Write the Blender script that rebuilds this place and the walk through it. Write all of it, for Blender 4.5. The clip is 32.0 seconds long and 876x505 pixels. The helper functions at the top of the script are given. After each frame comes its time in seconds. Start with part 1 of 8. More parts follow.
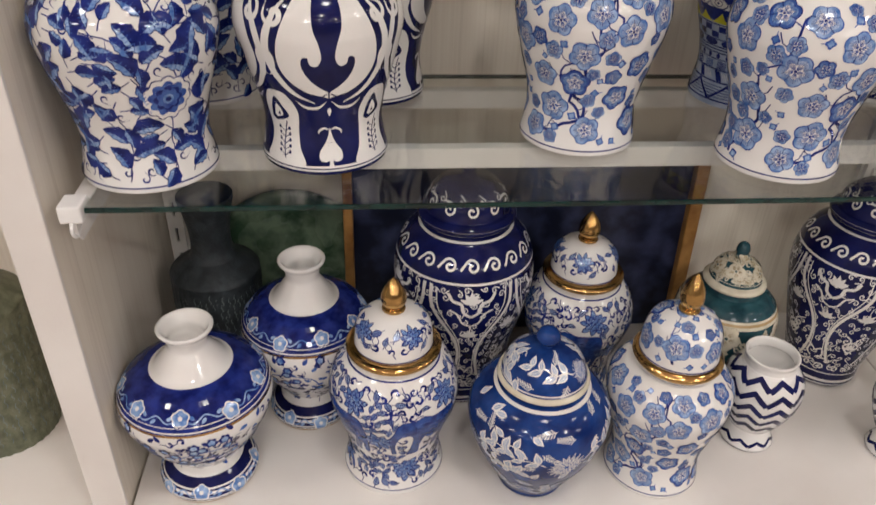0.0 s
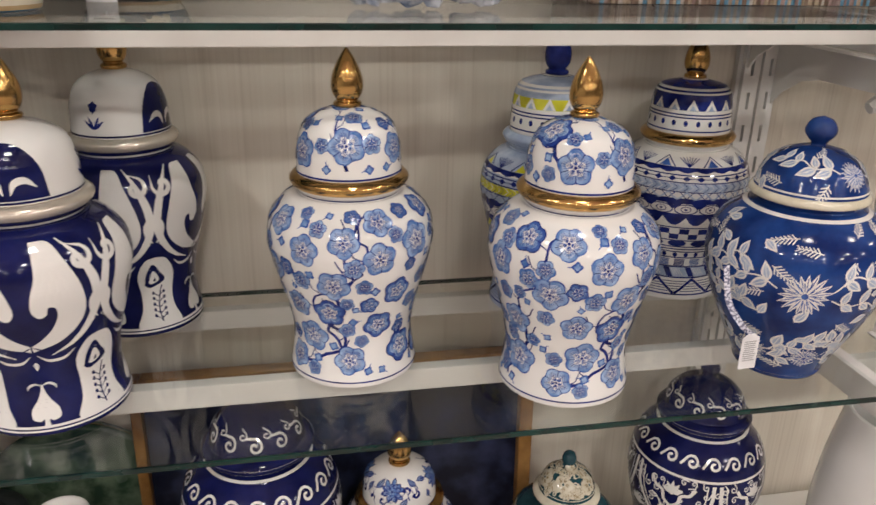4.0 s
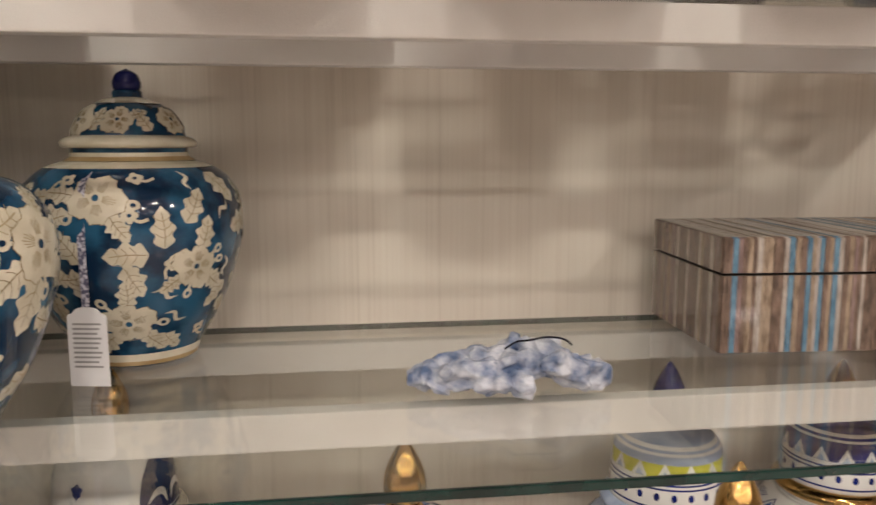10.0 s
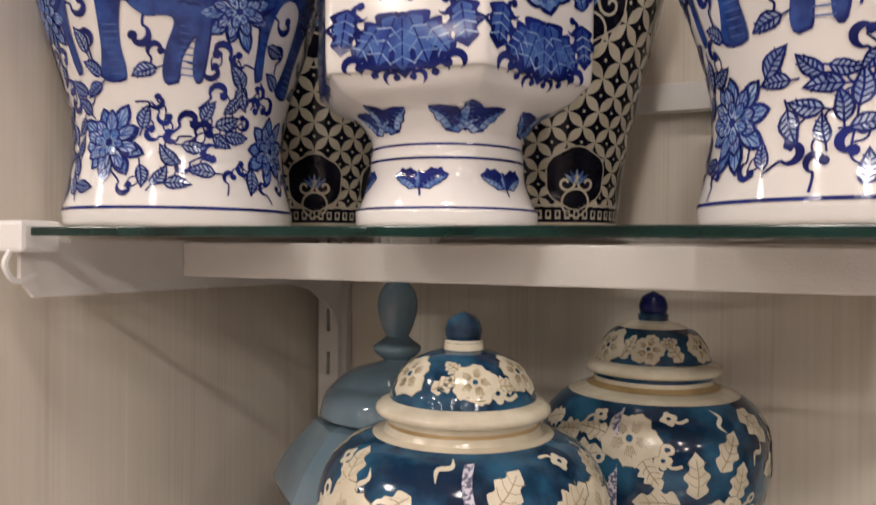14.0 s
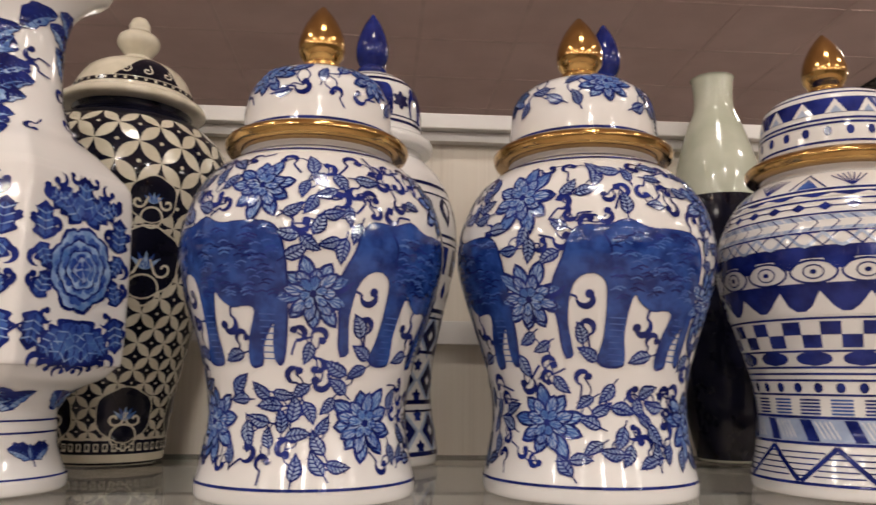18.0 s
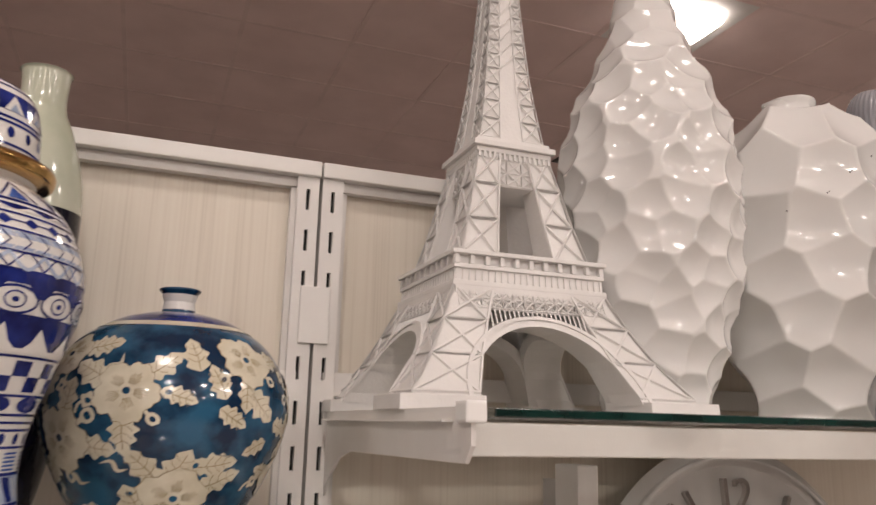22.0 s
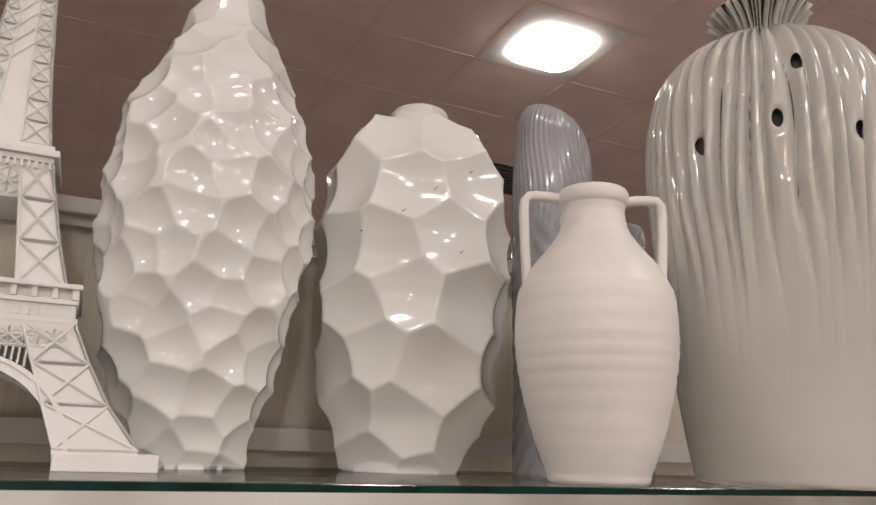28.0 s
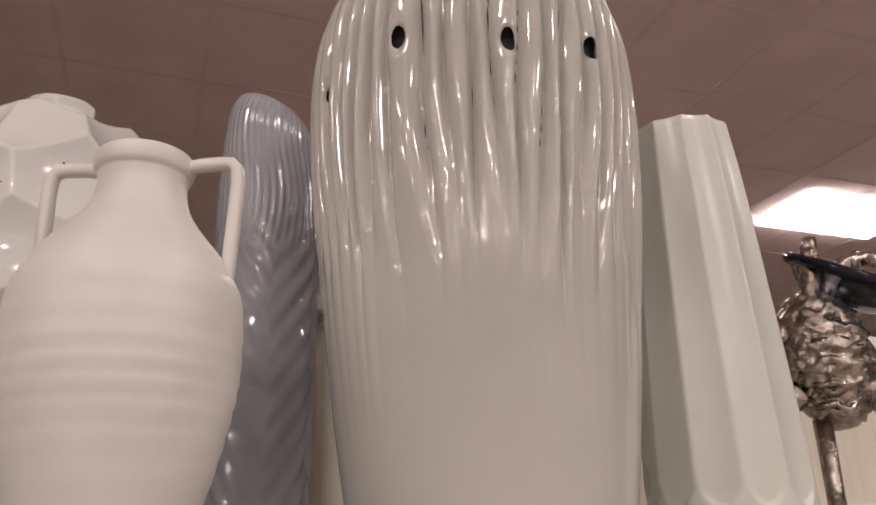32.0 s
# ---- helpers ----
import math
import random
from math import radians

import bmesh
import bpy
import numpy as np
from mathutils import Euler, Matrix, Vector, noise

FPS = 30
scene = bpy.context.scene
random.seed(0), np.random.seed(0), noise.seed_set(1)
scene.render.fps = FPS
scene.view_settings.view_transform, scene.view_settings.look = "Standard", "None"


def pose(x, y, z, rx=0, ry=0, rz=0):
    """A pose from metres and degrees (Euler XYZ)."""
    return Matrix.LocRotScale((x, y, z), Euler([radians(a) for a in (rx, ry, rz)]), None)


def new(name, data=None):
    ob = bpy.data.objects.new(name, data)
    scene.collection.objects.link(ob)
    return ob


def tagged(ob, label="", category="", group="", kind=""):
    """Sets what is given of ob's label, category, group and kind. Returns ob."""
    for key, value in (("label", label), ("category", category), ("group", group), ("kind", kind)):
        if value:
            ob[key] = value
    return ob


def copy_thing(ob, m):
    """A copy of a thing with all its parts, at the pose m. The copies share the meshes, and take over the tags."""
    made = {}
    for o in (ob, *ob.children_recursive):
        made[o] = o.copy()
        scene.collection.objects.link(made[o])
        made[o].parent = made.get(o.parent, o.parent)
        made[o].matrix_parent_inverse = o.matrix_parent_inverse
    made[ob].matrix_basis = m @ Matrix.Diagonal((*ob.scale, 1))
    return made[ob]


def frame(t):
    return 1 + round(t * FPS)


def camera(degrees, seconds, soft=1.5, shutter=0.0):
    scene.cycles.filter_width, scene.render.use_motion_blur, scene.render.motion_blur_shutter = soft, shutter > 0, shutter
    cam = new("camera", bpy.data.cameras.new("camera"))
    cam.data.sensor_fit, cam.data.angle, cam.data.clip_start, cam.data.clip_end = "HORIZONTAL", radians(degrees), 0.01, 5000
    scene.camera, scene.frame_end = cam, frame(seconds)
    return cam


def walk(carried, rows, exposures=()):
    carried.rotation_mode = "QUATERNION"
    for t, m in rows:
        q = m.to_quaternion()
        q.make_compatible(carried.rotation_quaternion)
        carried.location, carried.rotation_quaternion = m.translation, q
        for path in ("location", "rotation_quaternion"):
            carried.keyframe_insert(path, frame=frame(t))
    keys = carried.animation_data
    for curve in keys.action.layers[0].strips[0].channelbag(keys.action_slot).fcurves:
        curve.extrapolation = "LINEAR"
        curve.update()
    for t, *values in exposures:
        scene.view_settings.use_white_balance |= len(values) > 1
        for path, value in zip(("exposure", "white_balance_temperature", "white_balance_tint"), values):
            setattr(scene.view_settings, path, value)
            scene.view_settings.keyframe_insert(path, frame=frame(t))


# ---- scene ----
cam = camera(59.34, 32.0, shutter=0.3)
PATH = [
    (0.0, -0.0793, -0.0618, 1.3055, 56.62, -1.76, -4.72),
    (0.5, -0.0851, -0.0638, 1.3212, 60.39, -1.34, -5.43),
    (1.0, -0.0885, -0.0658, 1.3336, 63.27, -1.46, -6.22),
    (1.5, -0.0888, -0.0688, 1.3424, 65.56, -1.01, -7.07),
    (2.0, -0.0913, -0.0689, 1.3512, 67.46, -0.56, -8.01),
    (2.5, -0.0965, -0.0601, 1.3526, 68.59, -0.46, -9.13),
    (3.0, -0.0712, -0.0452, 1.3512, 68.91, -0.56, -10.08),
    (3.5, 0.0299, -0.0071, 1.3483, 68.82, -0.92, -10.67),
    (4.0, 0.1248, 0.0267, 1.3481, 68.28, -1.04, -10.57),
    (4.5, 0.1855, 0.0396, 1.3432, 68.33, -1.05, -11.06),
    (6.5, 0.2533, 0.0492, 1.3697, 72.22, 0.14, -11.98),
    (7.0, 0.2529, 0.0571, 1.3968, 74.30, -0.09, -12.63),
    (7.5, 0.2436, 0.0716, 1.4258, 76.91, -0.36, -13.39),
    (8.0, 0.2371, 0.1044, 1.4548, 79.22, -0.79, -14.12),
    (8.5, 0.2311, 0.1495, 1.4711, 81.09, -0.87, -14.61),
    (9.0, 0.2081, 0.1945, 1.4801, 81.89, -0.77, -14.07),
    (9.5, 0.1652, 0.2352, 1.4741, 82.00, -0.39, -11.92),
    (10.0, 0.1325, 0.2679, 1.4715, 81.92, 0.05, -7.67),
    (10.5, 0.1053, 0.3157, 1.4808, 81.01, 0.45, -2.22),
    (11.0, 0.0906, 0.3628, 1.4814, 80.10, 0.87, 3.71),
    (11.5, 0.0803, 0.3801, 1.4833, 79.27, 1.35, 9.59),
    (12.0, 0.0767, 0.3724, 1.4853, 78.84, 1.24, 13.98),
    (12.5, 0.0663, 0.3642, 1.4935, 80.30, 0.64, 16.38),
    (13.0, 0.0473, 0.3467, 1.5166, 83.25, -0.24, 19.05),
    (13.5, 0.0365, 0.3286, 1.5355, 86.43, -0.68, 21.52),
    (14.0, 0.0421, 0.3037, 1.5668, 89.54, -0.48, 22.60),
    (14.5, 0.0404, 0.2676, 1.5863, 92.97, -0.19, 22.07),
    (16.5, 0.0660, 0.1993, 1.6486, 99.03, -1.27, 12.67),
    (17.0, 0.0877, 0.2056, 1.6525, 99.41, -0.95, 7.24),
    (17.5, 0.1095, 0.1970, 1.6549, 99.56, -0.86, 1.37),
    (18.0, 0.1337, 0.1872, 1.6540, 99.52, -0.57, -4.40),
    (18.5, 0.1530, 0.1853, 1.6516, 99.22, -0.47, -9.55),
    (19.0, 0.1588, 0.1838, 1.6532, 98.66, -0.46, -13.85),
    (19.5, 0.1886, 0.1881, 1.6509, 98.04, -0.54, -17.17),
    (20.0, 0.2641, 0.1833, 1.6494, 97.19, -0.79, -19.47),
    (20.5, 0.3910, 0.1595, 1.6492, 97.21, -1.01, -20.34),
    (21.0, 0.4965, 0.1302, 1.6598, 98.20, -1.19, -20.46),
    (21.5, 0.5585, 0.1367, 1.6624, 100.33, -1.47, -20.47),
    (22.0, 0.6197, 0.1976, 1.6657, 102.72, -1.32, -20.96),
    (22.5, 0.6723, 0.2645, 1.6845, 105.68, -1.26, -22.09),
    (23.0, 0.7290, 0.2479, 1.6922, 107.32, -0.68, -20.85),
    (23.5, 0.8074, 0.2031, 1.7004, 108.19, -0.45, -17.75),
    (24.0, 0.8593, 0.1817, 1.7082, 109.14, -0.18, -15.66),
    (24.5, 0.8793, 0.1695, 1.7168, 109.76, -0.15, -15.03),
    (25.0, 0.8973, 0.1553, 1.7131, 109.83, -0.25, -16.18),
    (25.5, 0.9306, 0.1482, 1.7090, 109.50, -0.20, -18.29),
    (26.0, 0.9628, 0.1432, 1.7079, 108.82, -0.22, -20.65),
    (26.5, 0.9821, 0.1305, 1.7061, 107.92, -0.56, -22.70),
    (28.5, 1.0863, 0.1354, 1.7009, 102.96, -2.05, -24.97),
    (29.0, 1.1314, 0.1749, 1.7020, 101.77, -2.45, -25.96),
    (29.5, 1.2217, 0.2053, 1.7082, 102.38, -3.07, -29.21),
    (30.0, 1.2763, 0.2180, 1.7106, 103.68, -2.22, -30.67),
    (30.5, 1.3448, 0.2020, 1.7013, 104.96, -0.91, -28.96),
    (31.0, 1.4346, 0.1967, 1.6899, 106.23, 1.33, -26.32),
    (31.5, 1.4838, 0.1871, 1.6858, 107.66, 1.57, -22.55),
    (32.0, 1.5019, 0.1877, 1.6894, 110.56, 1.58, -19.38),
]
EXPOSURES = [(0.0, -1.15, 6400, 10), (2.0, -1.12, 6400, 10), (4.0, -1.0, 6450, 10), (7.0, -0.95, 6750, 12), (8.0, -0.82, 6850, 12), (9.0, -0.70, 6900, 12), (11.0, -0.82, 6800, 12), (13.0, -0.79, 6800, 13), (14.5, -1.10, 6650, 13), (16.5, -1.23, 6700, 11), (18.0, -1.18, 6700, 11), (20.0, -1.17, 6600, 11), (22.0, -1.22, 6700, 14), (23.5, -1.26, 6450, 10), (26.0, -1.22, 6450, 10), (29.0, -1.39, 6500, 11), (30.0, -1.47, 6550, 13), (31.0, -1.47, 6650, 15), (32.0, -1.45, 6650, 15)]
walk(cam, [(t, pose(*p)) for t, *p in PATH], EXPOSURES)

# ---- light ----
world = bpy.data.worlds.new("shop_air")
scene.world = world
world.use_nodes = True
world.node_tree.nodes["Background"].inputs["Color"].default_value = (1.0, 0.86, 0.74, 1)
world.node_tree.nodes["Background"].inputs["Strength"].default_value = 0.012

CEIL = 3.75


def lamp(x, y, w, h, power, tint=(1.0, 0.962, 0.918)):
    data = bpy.data.lights.new("ceiling_lamp", "AREA")
    data.shape, data.size, data.size_y, data.energy, data.color = "DISK", w, h, power, tint
    ob = new("ceiling_lamp", data)
    ob.matrix_world = pose(x, y, CEIL - 0.046)
    return ob


# the pair at y 8.57 is added, unseen, to bounce light onto the ceiling
LAMPS = [(3.04, 3.17), (5.6, 3.9), (-1.76, 8.57), (3.04, 8.57)]
LAMPS += [(x, y) for y in (-0.43, -2.83, -5.23, -7.63, -10.03) for x in (-4.46, -2.06, 0.34, 2.74, 5.14)]
for lx, ly in LAMPS:
    lamp(lx, ly, 0.26, 0.26, {(5.14, -5.23): 130}.get((lx, ly), {-0.43: 16, -2.83: 70, -5.23: 50}.get(ly, 18)))

# ---- materials ----
def material(name, base, rough=0.5, metal=0.0, spec=0.5, coat=0.0):
    m = bpy.data.materials.new(name)
    m.use_nodes = True
    b = m.node_tree.nodes["Principled BSDF"]
    b.inputs["Base Color"].default_value = (*base, 1)
    b.inputs["Roughness"].default_value = rough
    b.inputs["Metallic"].default_value = metal
    b.inputs["Specular IOR Level"].default_value = spec
    b.inputs["Coat Weight"].default_value = coat
    b.inputs["Coat Roughness"].default_value = 0.06
    return m


def nodes_of(m):
    return m.node_tree.nodes, m.node_tree.links, m.node_tree.nodes["Principled BSDF"]


def noise_tex(m, scale, detail=4.0, stretch=(1, 1, 1), kind="Object"):
    n, l, b = nodes_of(m)
    co, mp, tx = n.new("ShaderNodeTexCoord"), n.new("ShaderNodeMapping"), n.new("ShaderNodeTexNoise")
    mp.inputs["Scale"].default_value = stretch
    tx.inputs["Scale"].default_value, tx.inputs["Detail"].default_value = scale, detail
    l.new(co.outputs[kind], mp.inputs["Vector"])
    l.new(mp.outputs["Vector"], tx.inputs["Vector"])
    return tx


def ramp(m, source, stops):
    n, l, b = nodes_of(m)
    r = n.new("ShaderNodeValToRGB")
    while len(r.color_ramp.elements) < len(stops):
        r.color_ramp.elements.new(0.5)
    for e, (p, c) in zip(r.color_ramp.elements, stops):
        e.position, e.color = p, (*c, 1)
    l.new(source.outputs[0], r.inputs["Fac"])
    return r


def mottled(name, dark, light, scale=20.0, rough=0.5, lo=0.35, hi=0.65, metal=0.0, stretch=(1, 1, 1), bump=0.0, spec=0.5, coat=0.0, fine=0.0):
    """A paint or glaze that wanders between two tones, with roughness that wanders a little too."""
    m = material(name, light, rough, metal, spec, coat)
    n, l, b = nodes_of(m)
    tx = noise_tex(m, scale, 5.0, stretch)
    l.new(ramp(m, tx, [(lo, dark), (hi, light)]).outputs["Color"], b.inputs["Base Color"])
    tr = noise_tex(m, scale * 0.37, 3.0, stretch)
    rr = ramp(m, tr, [(0.3, (rough * 0.8,) * 3), (0.7, (min(1, rough * 1.25),) * 3)])
    l.new(rr.outputs["Color"], b.inputs["Roughness"])
    if bump:
        bp = n.new("ShaderNodeBump")
        bp.inputs["Strength"].default_value, bp.inputs["Distance"].default_value = bump, 0.002
        src = noise_tex(m, fine, 4.0, stretch) if fine else tx
        l.new(src.outputs[0], bp.inputs["Height"])
        l.new(bp.outputs["Normal"], b.inputs["Normal"])
    return m


WHITE_METAL = mottled("white_powder_coat", (0.72, 0.69, 0.66), (0.80, 0.78, 0.75), 9, 0.42, bump=0.15, fine=900)
# the white coat a step darker, for lips, stiles and the frame moulding
SHADE_METAL = mottled("darker_white_paint", (0.66, 0.63, 0.60), (0.74, 0.72, 0.69), 14, 0.5, bump=0.15, fine=700)
DARK_SLOT = material("dark_slot", (0.012, 0.011, 0.010), 0.7)
PINK_LAMINATE = mottled("white_side_laminate", (0.70, 0.66, 0.62), (0.78, 0.75, 0.71), 5, 0.38, bump=0.08, fine=300)
CEILING_TILE = mottled("ceiling_tile", (0.80, 0.640, 0.610), (0.88, 0.715, 0.685), 3.0, 0.9, bump=0.5, fine=160)
CEILING_BAR = mottled("ceiling_bar", (0.76, 0.61, 0.58), (0.84, 0.685, 0.65), 6, 0.7)
FLOOR_MAT = mottled("vinyl_floor", (0.37, 0.32, 0.29), (0.46, 0.40, 0.365), 2.2, 0.35)
WALL_MAT = mottled("shop_wall_paint", (0.34, 0.32, 0.30), (0.42, 0.40, 0.37), 1.2, 0.8)


def grained():
    m = material("cream_grained_laminate", (0.70, 0.65, 0.55), 0.6)
    n, l, b = nodes_of(m)
    wide = noise_tex(m, 3.0, 6.0, (14, 14, 0.35))
    thin = noise_tex(m, 5.0, 5.0, (60, 60, 0.6))
    mix = n.new("ShaderNodeMath")
    mix.operation = "ADD"
    l.new(wide.outputs[0], mix.inputs[0])
    l.new(thin.outputs[0], mix.inputs[1])
    half = n.new("ShaderNodeMath")
    half.operation = "MULTIPLY"
    half.inputs[1].default_value = 0.5
    l.new(mix.outputs[0], half.inputs[0])
    r = ramp(m, half, [(0.28, (0.60, 0.535, 0.445)), (0.47, (0.73, 0.665, 0.57)), (0.70, (0.78, 0.725, 0.63))])
    l.new(r.outputs["Color"], b.inputs["Base Color"])
    bp = n.new("ShaderNodeBump")
    bp.inputs["Strength"].default_value, bp.inputs["Distance"].default_value = 0.2, 0.001
    l.new(thin.outputs[0], bp.inputs["Height"])
    l.new(bp.outputs["Normal"], b.inputs["Normal"])
    return m


LAMINATE = grained()


def clear_glass(name, tint, shine_most=0.9):
    """Thin clear glass: you see straight through it, and it mirrors more the flatter you look along it."""
    m = bpy.data.materials.new(name)
    m.use_nodes = True
    n, l = m.node_tree.nodes, m.node_tree.links
    n.clear()
    out, mix, see, shine, lw, pw, ml, ad = (n.new("ShaderNode" + k) for k in ("OutputMaterial", "MixShader", "BsdfTransparent", "BsdfGlossy", "LayerWeight", "Math", "Math", "Math"))
    see.inputs["Color"].default_value = (*tint, 1)
    shine.inputs["Roughness"].default_value = 0.02
    lw.inputs["Blend"].default_value = 0.5
    pw.operation, ml.operation, ad.operation = "POWER", "MULTIPLY", "ADD"
    pw.inputs[1].default_value, ml.inputs[1].default_value, ad.inputs[1].default_value = 4.0, shine_most, 0.045
    l.new(lw.outputs["Facing"], pw.inputs[0])
    l.new(pw.outputs[0], ml.inputs[0])
    l.new(ml.outputs[0], ad.inputs[0])
    l.new(ad.outputs[0], mix.inputs[0])
    l.new(see.outputs[0], mix.inputs[1])
    l.new(shine.outputs[0], mix.inputs[2])
    l.new(mix.outputs[0], out.inputs["Surface"])
    return m


GLASS = clear_glass("shelf_glass", (0.965, 0.98, 0.97), 0.62)
BOWL_GLASS = clear_glass("thin_bowl_glass", (0.45, 0.47, 0.52))
GREEN_EDGE = mottled("green_glass_edge", (0.002, 0.012, 0.010), (0.006, 0.034, 0.028), 30, 0.12)
LIGHT_PANEL = bpy.data.materials.new("glowing_diffuser")
LIGHT_PANEL.use_nodes = True
LIGHT_PANEL.node_tree.nodes["Principled BSDF"].inputs["Emission Color"].default_value = (1, 0.93, 0.86, 1)
LIGHT_PANEL.node_tree.nodes["Principled BSDF"].inputs["Emission Strength"].default_value = 40

# ---- mesh tools ----
def part(name, bm, mat, parent=None, label="", smooth=False):
    """Links a bmesh as one mesh object, as a part of parent when that is given."""
    me = bpy.data.meshes.new(name)
    bm.to_mesh(me)
    bm.free()
    for m in (mat if isinstance(mat, (list, tuple)) else [mat]):
        me.materials.append(m)
    if smooth:
        me.polygons.foreach_set("use_smooth", [True] * len(me.polygons))
    ob = new(name, me)
    if parent:
        ob.parent = parent
    if label:
        ob["label"] = label
    return ob


def thing(name, label, category, group="", at=None, kind=""):
    ob = new(name)
    ob.empty_display_size = 0.05
    if at is not None:
        ob.matrix_basis = at
    return tagged(ob, label, category, group, kind)


def box_into(bm, x0, x1, y0, y1, z0, z1, bevel=0.0, m=None):
    vs = [bm.verts.new((x, y, z)) for x in (x0, x1) for y in (y0, y1) for z in (z0, z1)]
    fs = [bm.faces.new([vs[i] for i in q]) for q in ((0, 1, 3, 2), (4, 6, 7, 5), (0, 4, 5, 1), (2, 3, 7, 6), (0, 2, 6, 4), (1, 5, 7, 3))]
    if bevel:
        es = list({e for f in fs for e in f.edges})
        got = bmesh.ops.bevel(bm, geom=es, offset=bevel, segments=2, affect="EDGES", profile=0.6)
        vs = list({v for f in got["faces"] for v in f.verts} | {v for v in vs if v.is_valid})
    if m is not None:
        bmesh.ops.transform(bm, matrix=m, verts=[v for v in vs if v.is_valid])
    return bm


def boxed(x0, x1, y0, y1, z0, z1, bevel=0.0):
    return box_into(bmesh.new(), x0, x1, y0, y1, z0, z1, bevel)


def tube_into(bm, pts, rad, n=8, closed=False):
    """A round bar along points; rad is one number or one for each point."""
    pts = [Vector(p) for p in pts]
    rings, up = [], Vector((0.13, 0.21, 1)).normalized()
    for i, p in enumerate(pts):
        a, b = pts[max(i - 1, 0)], pts[min(i + 1, len(pts) - 1)]
        d = (b - a).normalized() if (b - a).length > 1e-9 else Vector((0, 0, 1))
        side = d.cross(up)
        side = side.normalized() if side.length > 1e-4 else d.orthogonal().normalized()
        up = side.cross(d).normalized()
        r = rad[i] if isinstance(rad, (list, tuple)) else rad
        rings.append([bm.verts.new(p + (side * math.cos(k * 2 * math.pi / n) + up * math.sin(k * 2 * math.pi / n)) * r) for k in range(n)])
    for a, b in zip(rings, rings[1:]):
        for k in range(n):
            bm.faces.new((a[k], a[(k + 1) % n], b[(k + 1) % n], b[k]))
    bm.faces.new(rings[0][::-1])
    bm.faces.new(rings[-1])
    return bm


def smooth_line(pts, steps=8):
    """Catmull-Rom through the points."""
    if len(pts) < 3:
        return [tuple(p) for p in pts]
    p = [np.array(q, float) for q in pts]
    p = [2 * p[0] - p[1]] + p + [2 * p[-1] - p[-2]]
    out = []
    for i in range(1, len(p) - 2):
        for k in range(steps):
            t = k / steps
            a, b, c, d = p[i - 1], p[i], p[i + 1], p[i + 2]
            out.append(tuple(0.5 * (2 * b + (c - a) * t + (2 * a - 5 * b + 4 * c - d) * t * t + (3 * b - a - 3 * c + d) * t ** 3)))
    out.append(tuple(p[-2]))
    return out


class Surf:
    """The outside of a turned vessel: a profile of (radius, height) in runs with sharp corners between runs."""

    def __init__(self, runs, steps=6, side=None):
        line = []
        for run in runs:
            got = smooth_line(run, steps)
            line += got if not line or got[0] != line[-1] else got[1:]
        self.line = [(max(r, 0.0), z) for r, z in line]
        self.side = side
        a = np.array(self.line)
        self.s = np.concatenate([[0], np.cumsum(np.hypot(*np.diff(a, axis=0).T))])
        self.r, self.z = a[:, 0], a[:, 1]
        self.long = float(self.s[-1])

    def s_at(self, z):
        """Arc length at which the profile first passes the height z."""
        for i in range(len(self.z) - 1):
            if (self.z[i] - z) * (self.z[i + 1] - z) <= 0 and self.z[i] != self.z[i + 1]:
                return self.s[i] + (self.s[i + 1] - self.s[i]) * (z - self.z[i]) / (self.z[i + 1] - self.z[i])
        return self.long

    def radius(self, s):
        return float(np.interp(s, self.s, self.r))

    def spot(self, th, s, off=0.0):
        r, z = np.interp(s, self.s, self.r), np.interp(s, self.s, self.z)
        e = 0.0015
        dr = np.interp(s + e, self.s, self.r) - np.interp(s - e, self.s, self.r)
        dz = np.interp(s + e, self.s, self.z) - np.interp(s - e, self.s, self.z)
        q = math.hypot(dr, dz) or 1
        k = self.side(th, z) if self.side else 1.0
        r = r * k + off * dz / q
        return (r * math.sin(th), -r * math.cos(th), z - off * dr / q)

    def lathe(self, n=64, cap=True):
        bm, rings = bmesh.new(), []
        for i, (r, z) in enumerate(self.line):
            if r < 1e-5:
                rings.append([bm.verts.new((0, 0, z))])
            else:
                ring = []
                for k in range(n):
                    th = k * 2 * math.pi / n
                    q = r * (self.side(th, z) if self.side else 1.0)
                    ring.append(bm.verts.new((q * math.sin(th), -q * math.cos(th), z)))
                rings.append(ring)
        for a, b in zip(rings, rings[1:]):
            if len(a) == 1 and len(b) == 1:
                continue
            for k in range(n):
                f = [a[k % len(a)], a[(k + 1) % len(a)], b[(k + 1) % len(b)], b[k % len(b)]]
                f = list(dict.fromkeys(f))
                if len(f) > 2:
                    bm.faces.new(f)
        if cap and len(rings[0]) > 1:
            bm.faces.new(rings[0][::-1])
        return bm

# ---- the room ----
def setting(name, bm, mat, label, category):
    return tagged(part(name, bm, mat), label, category, kind="structure")


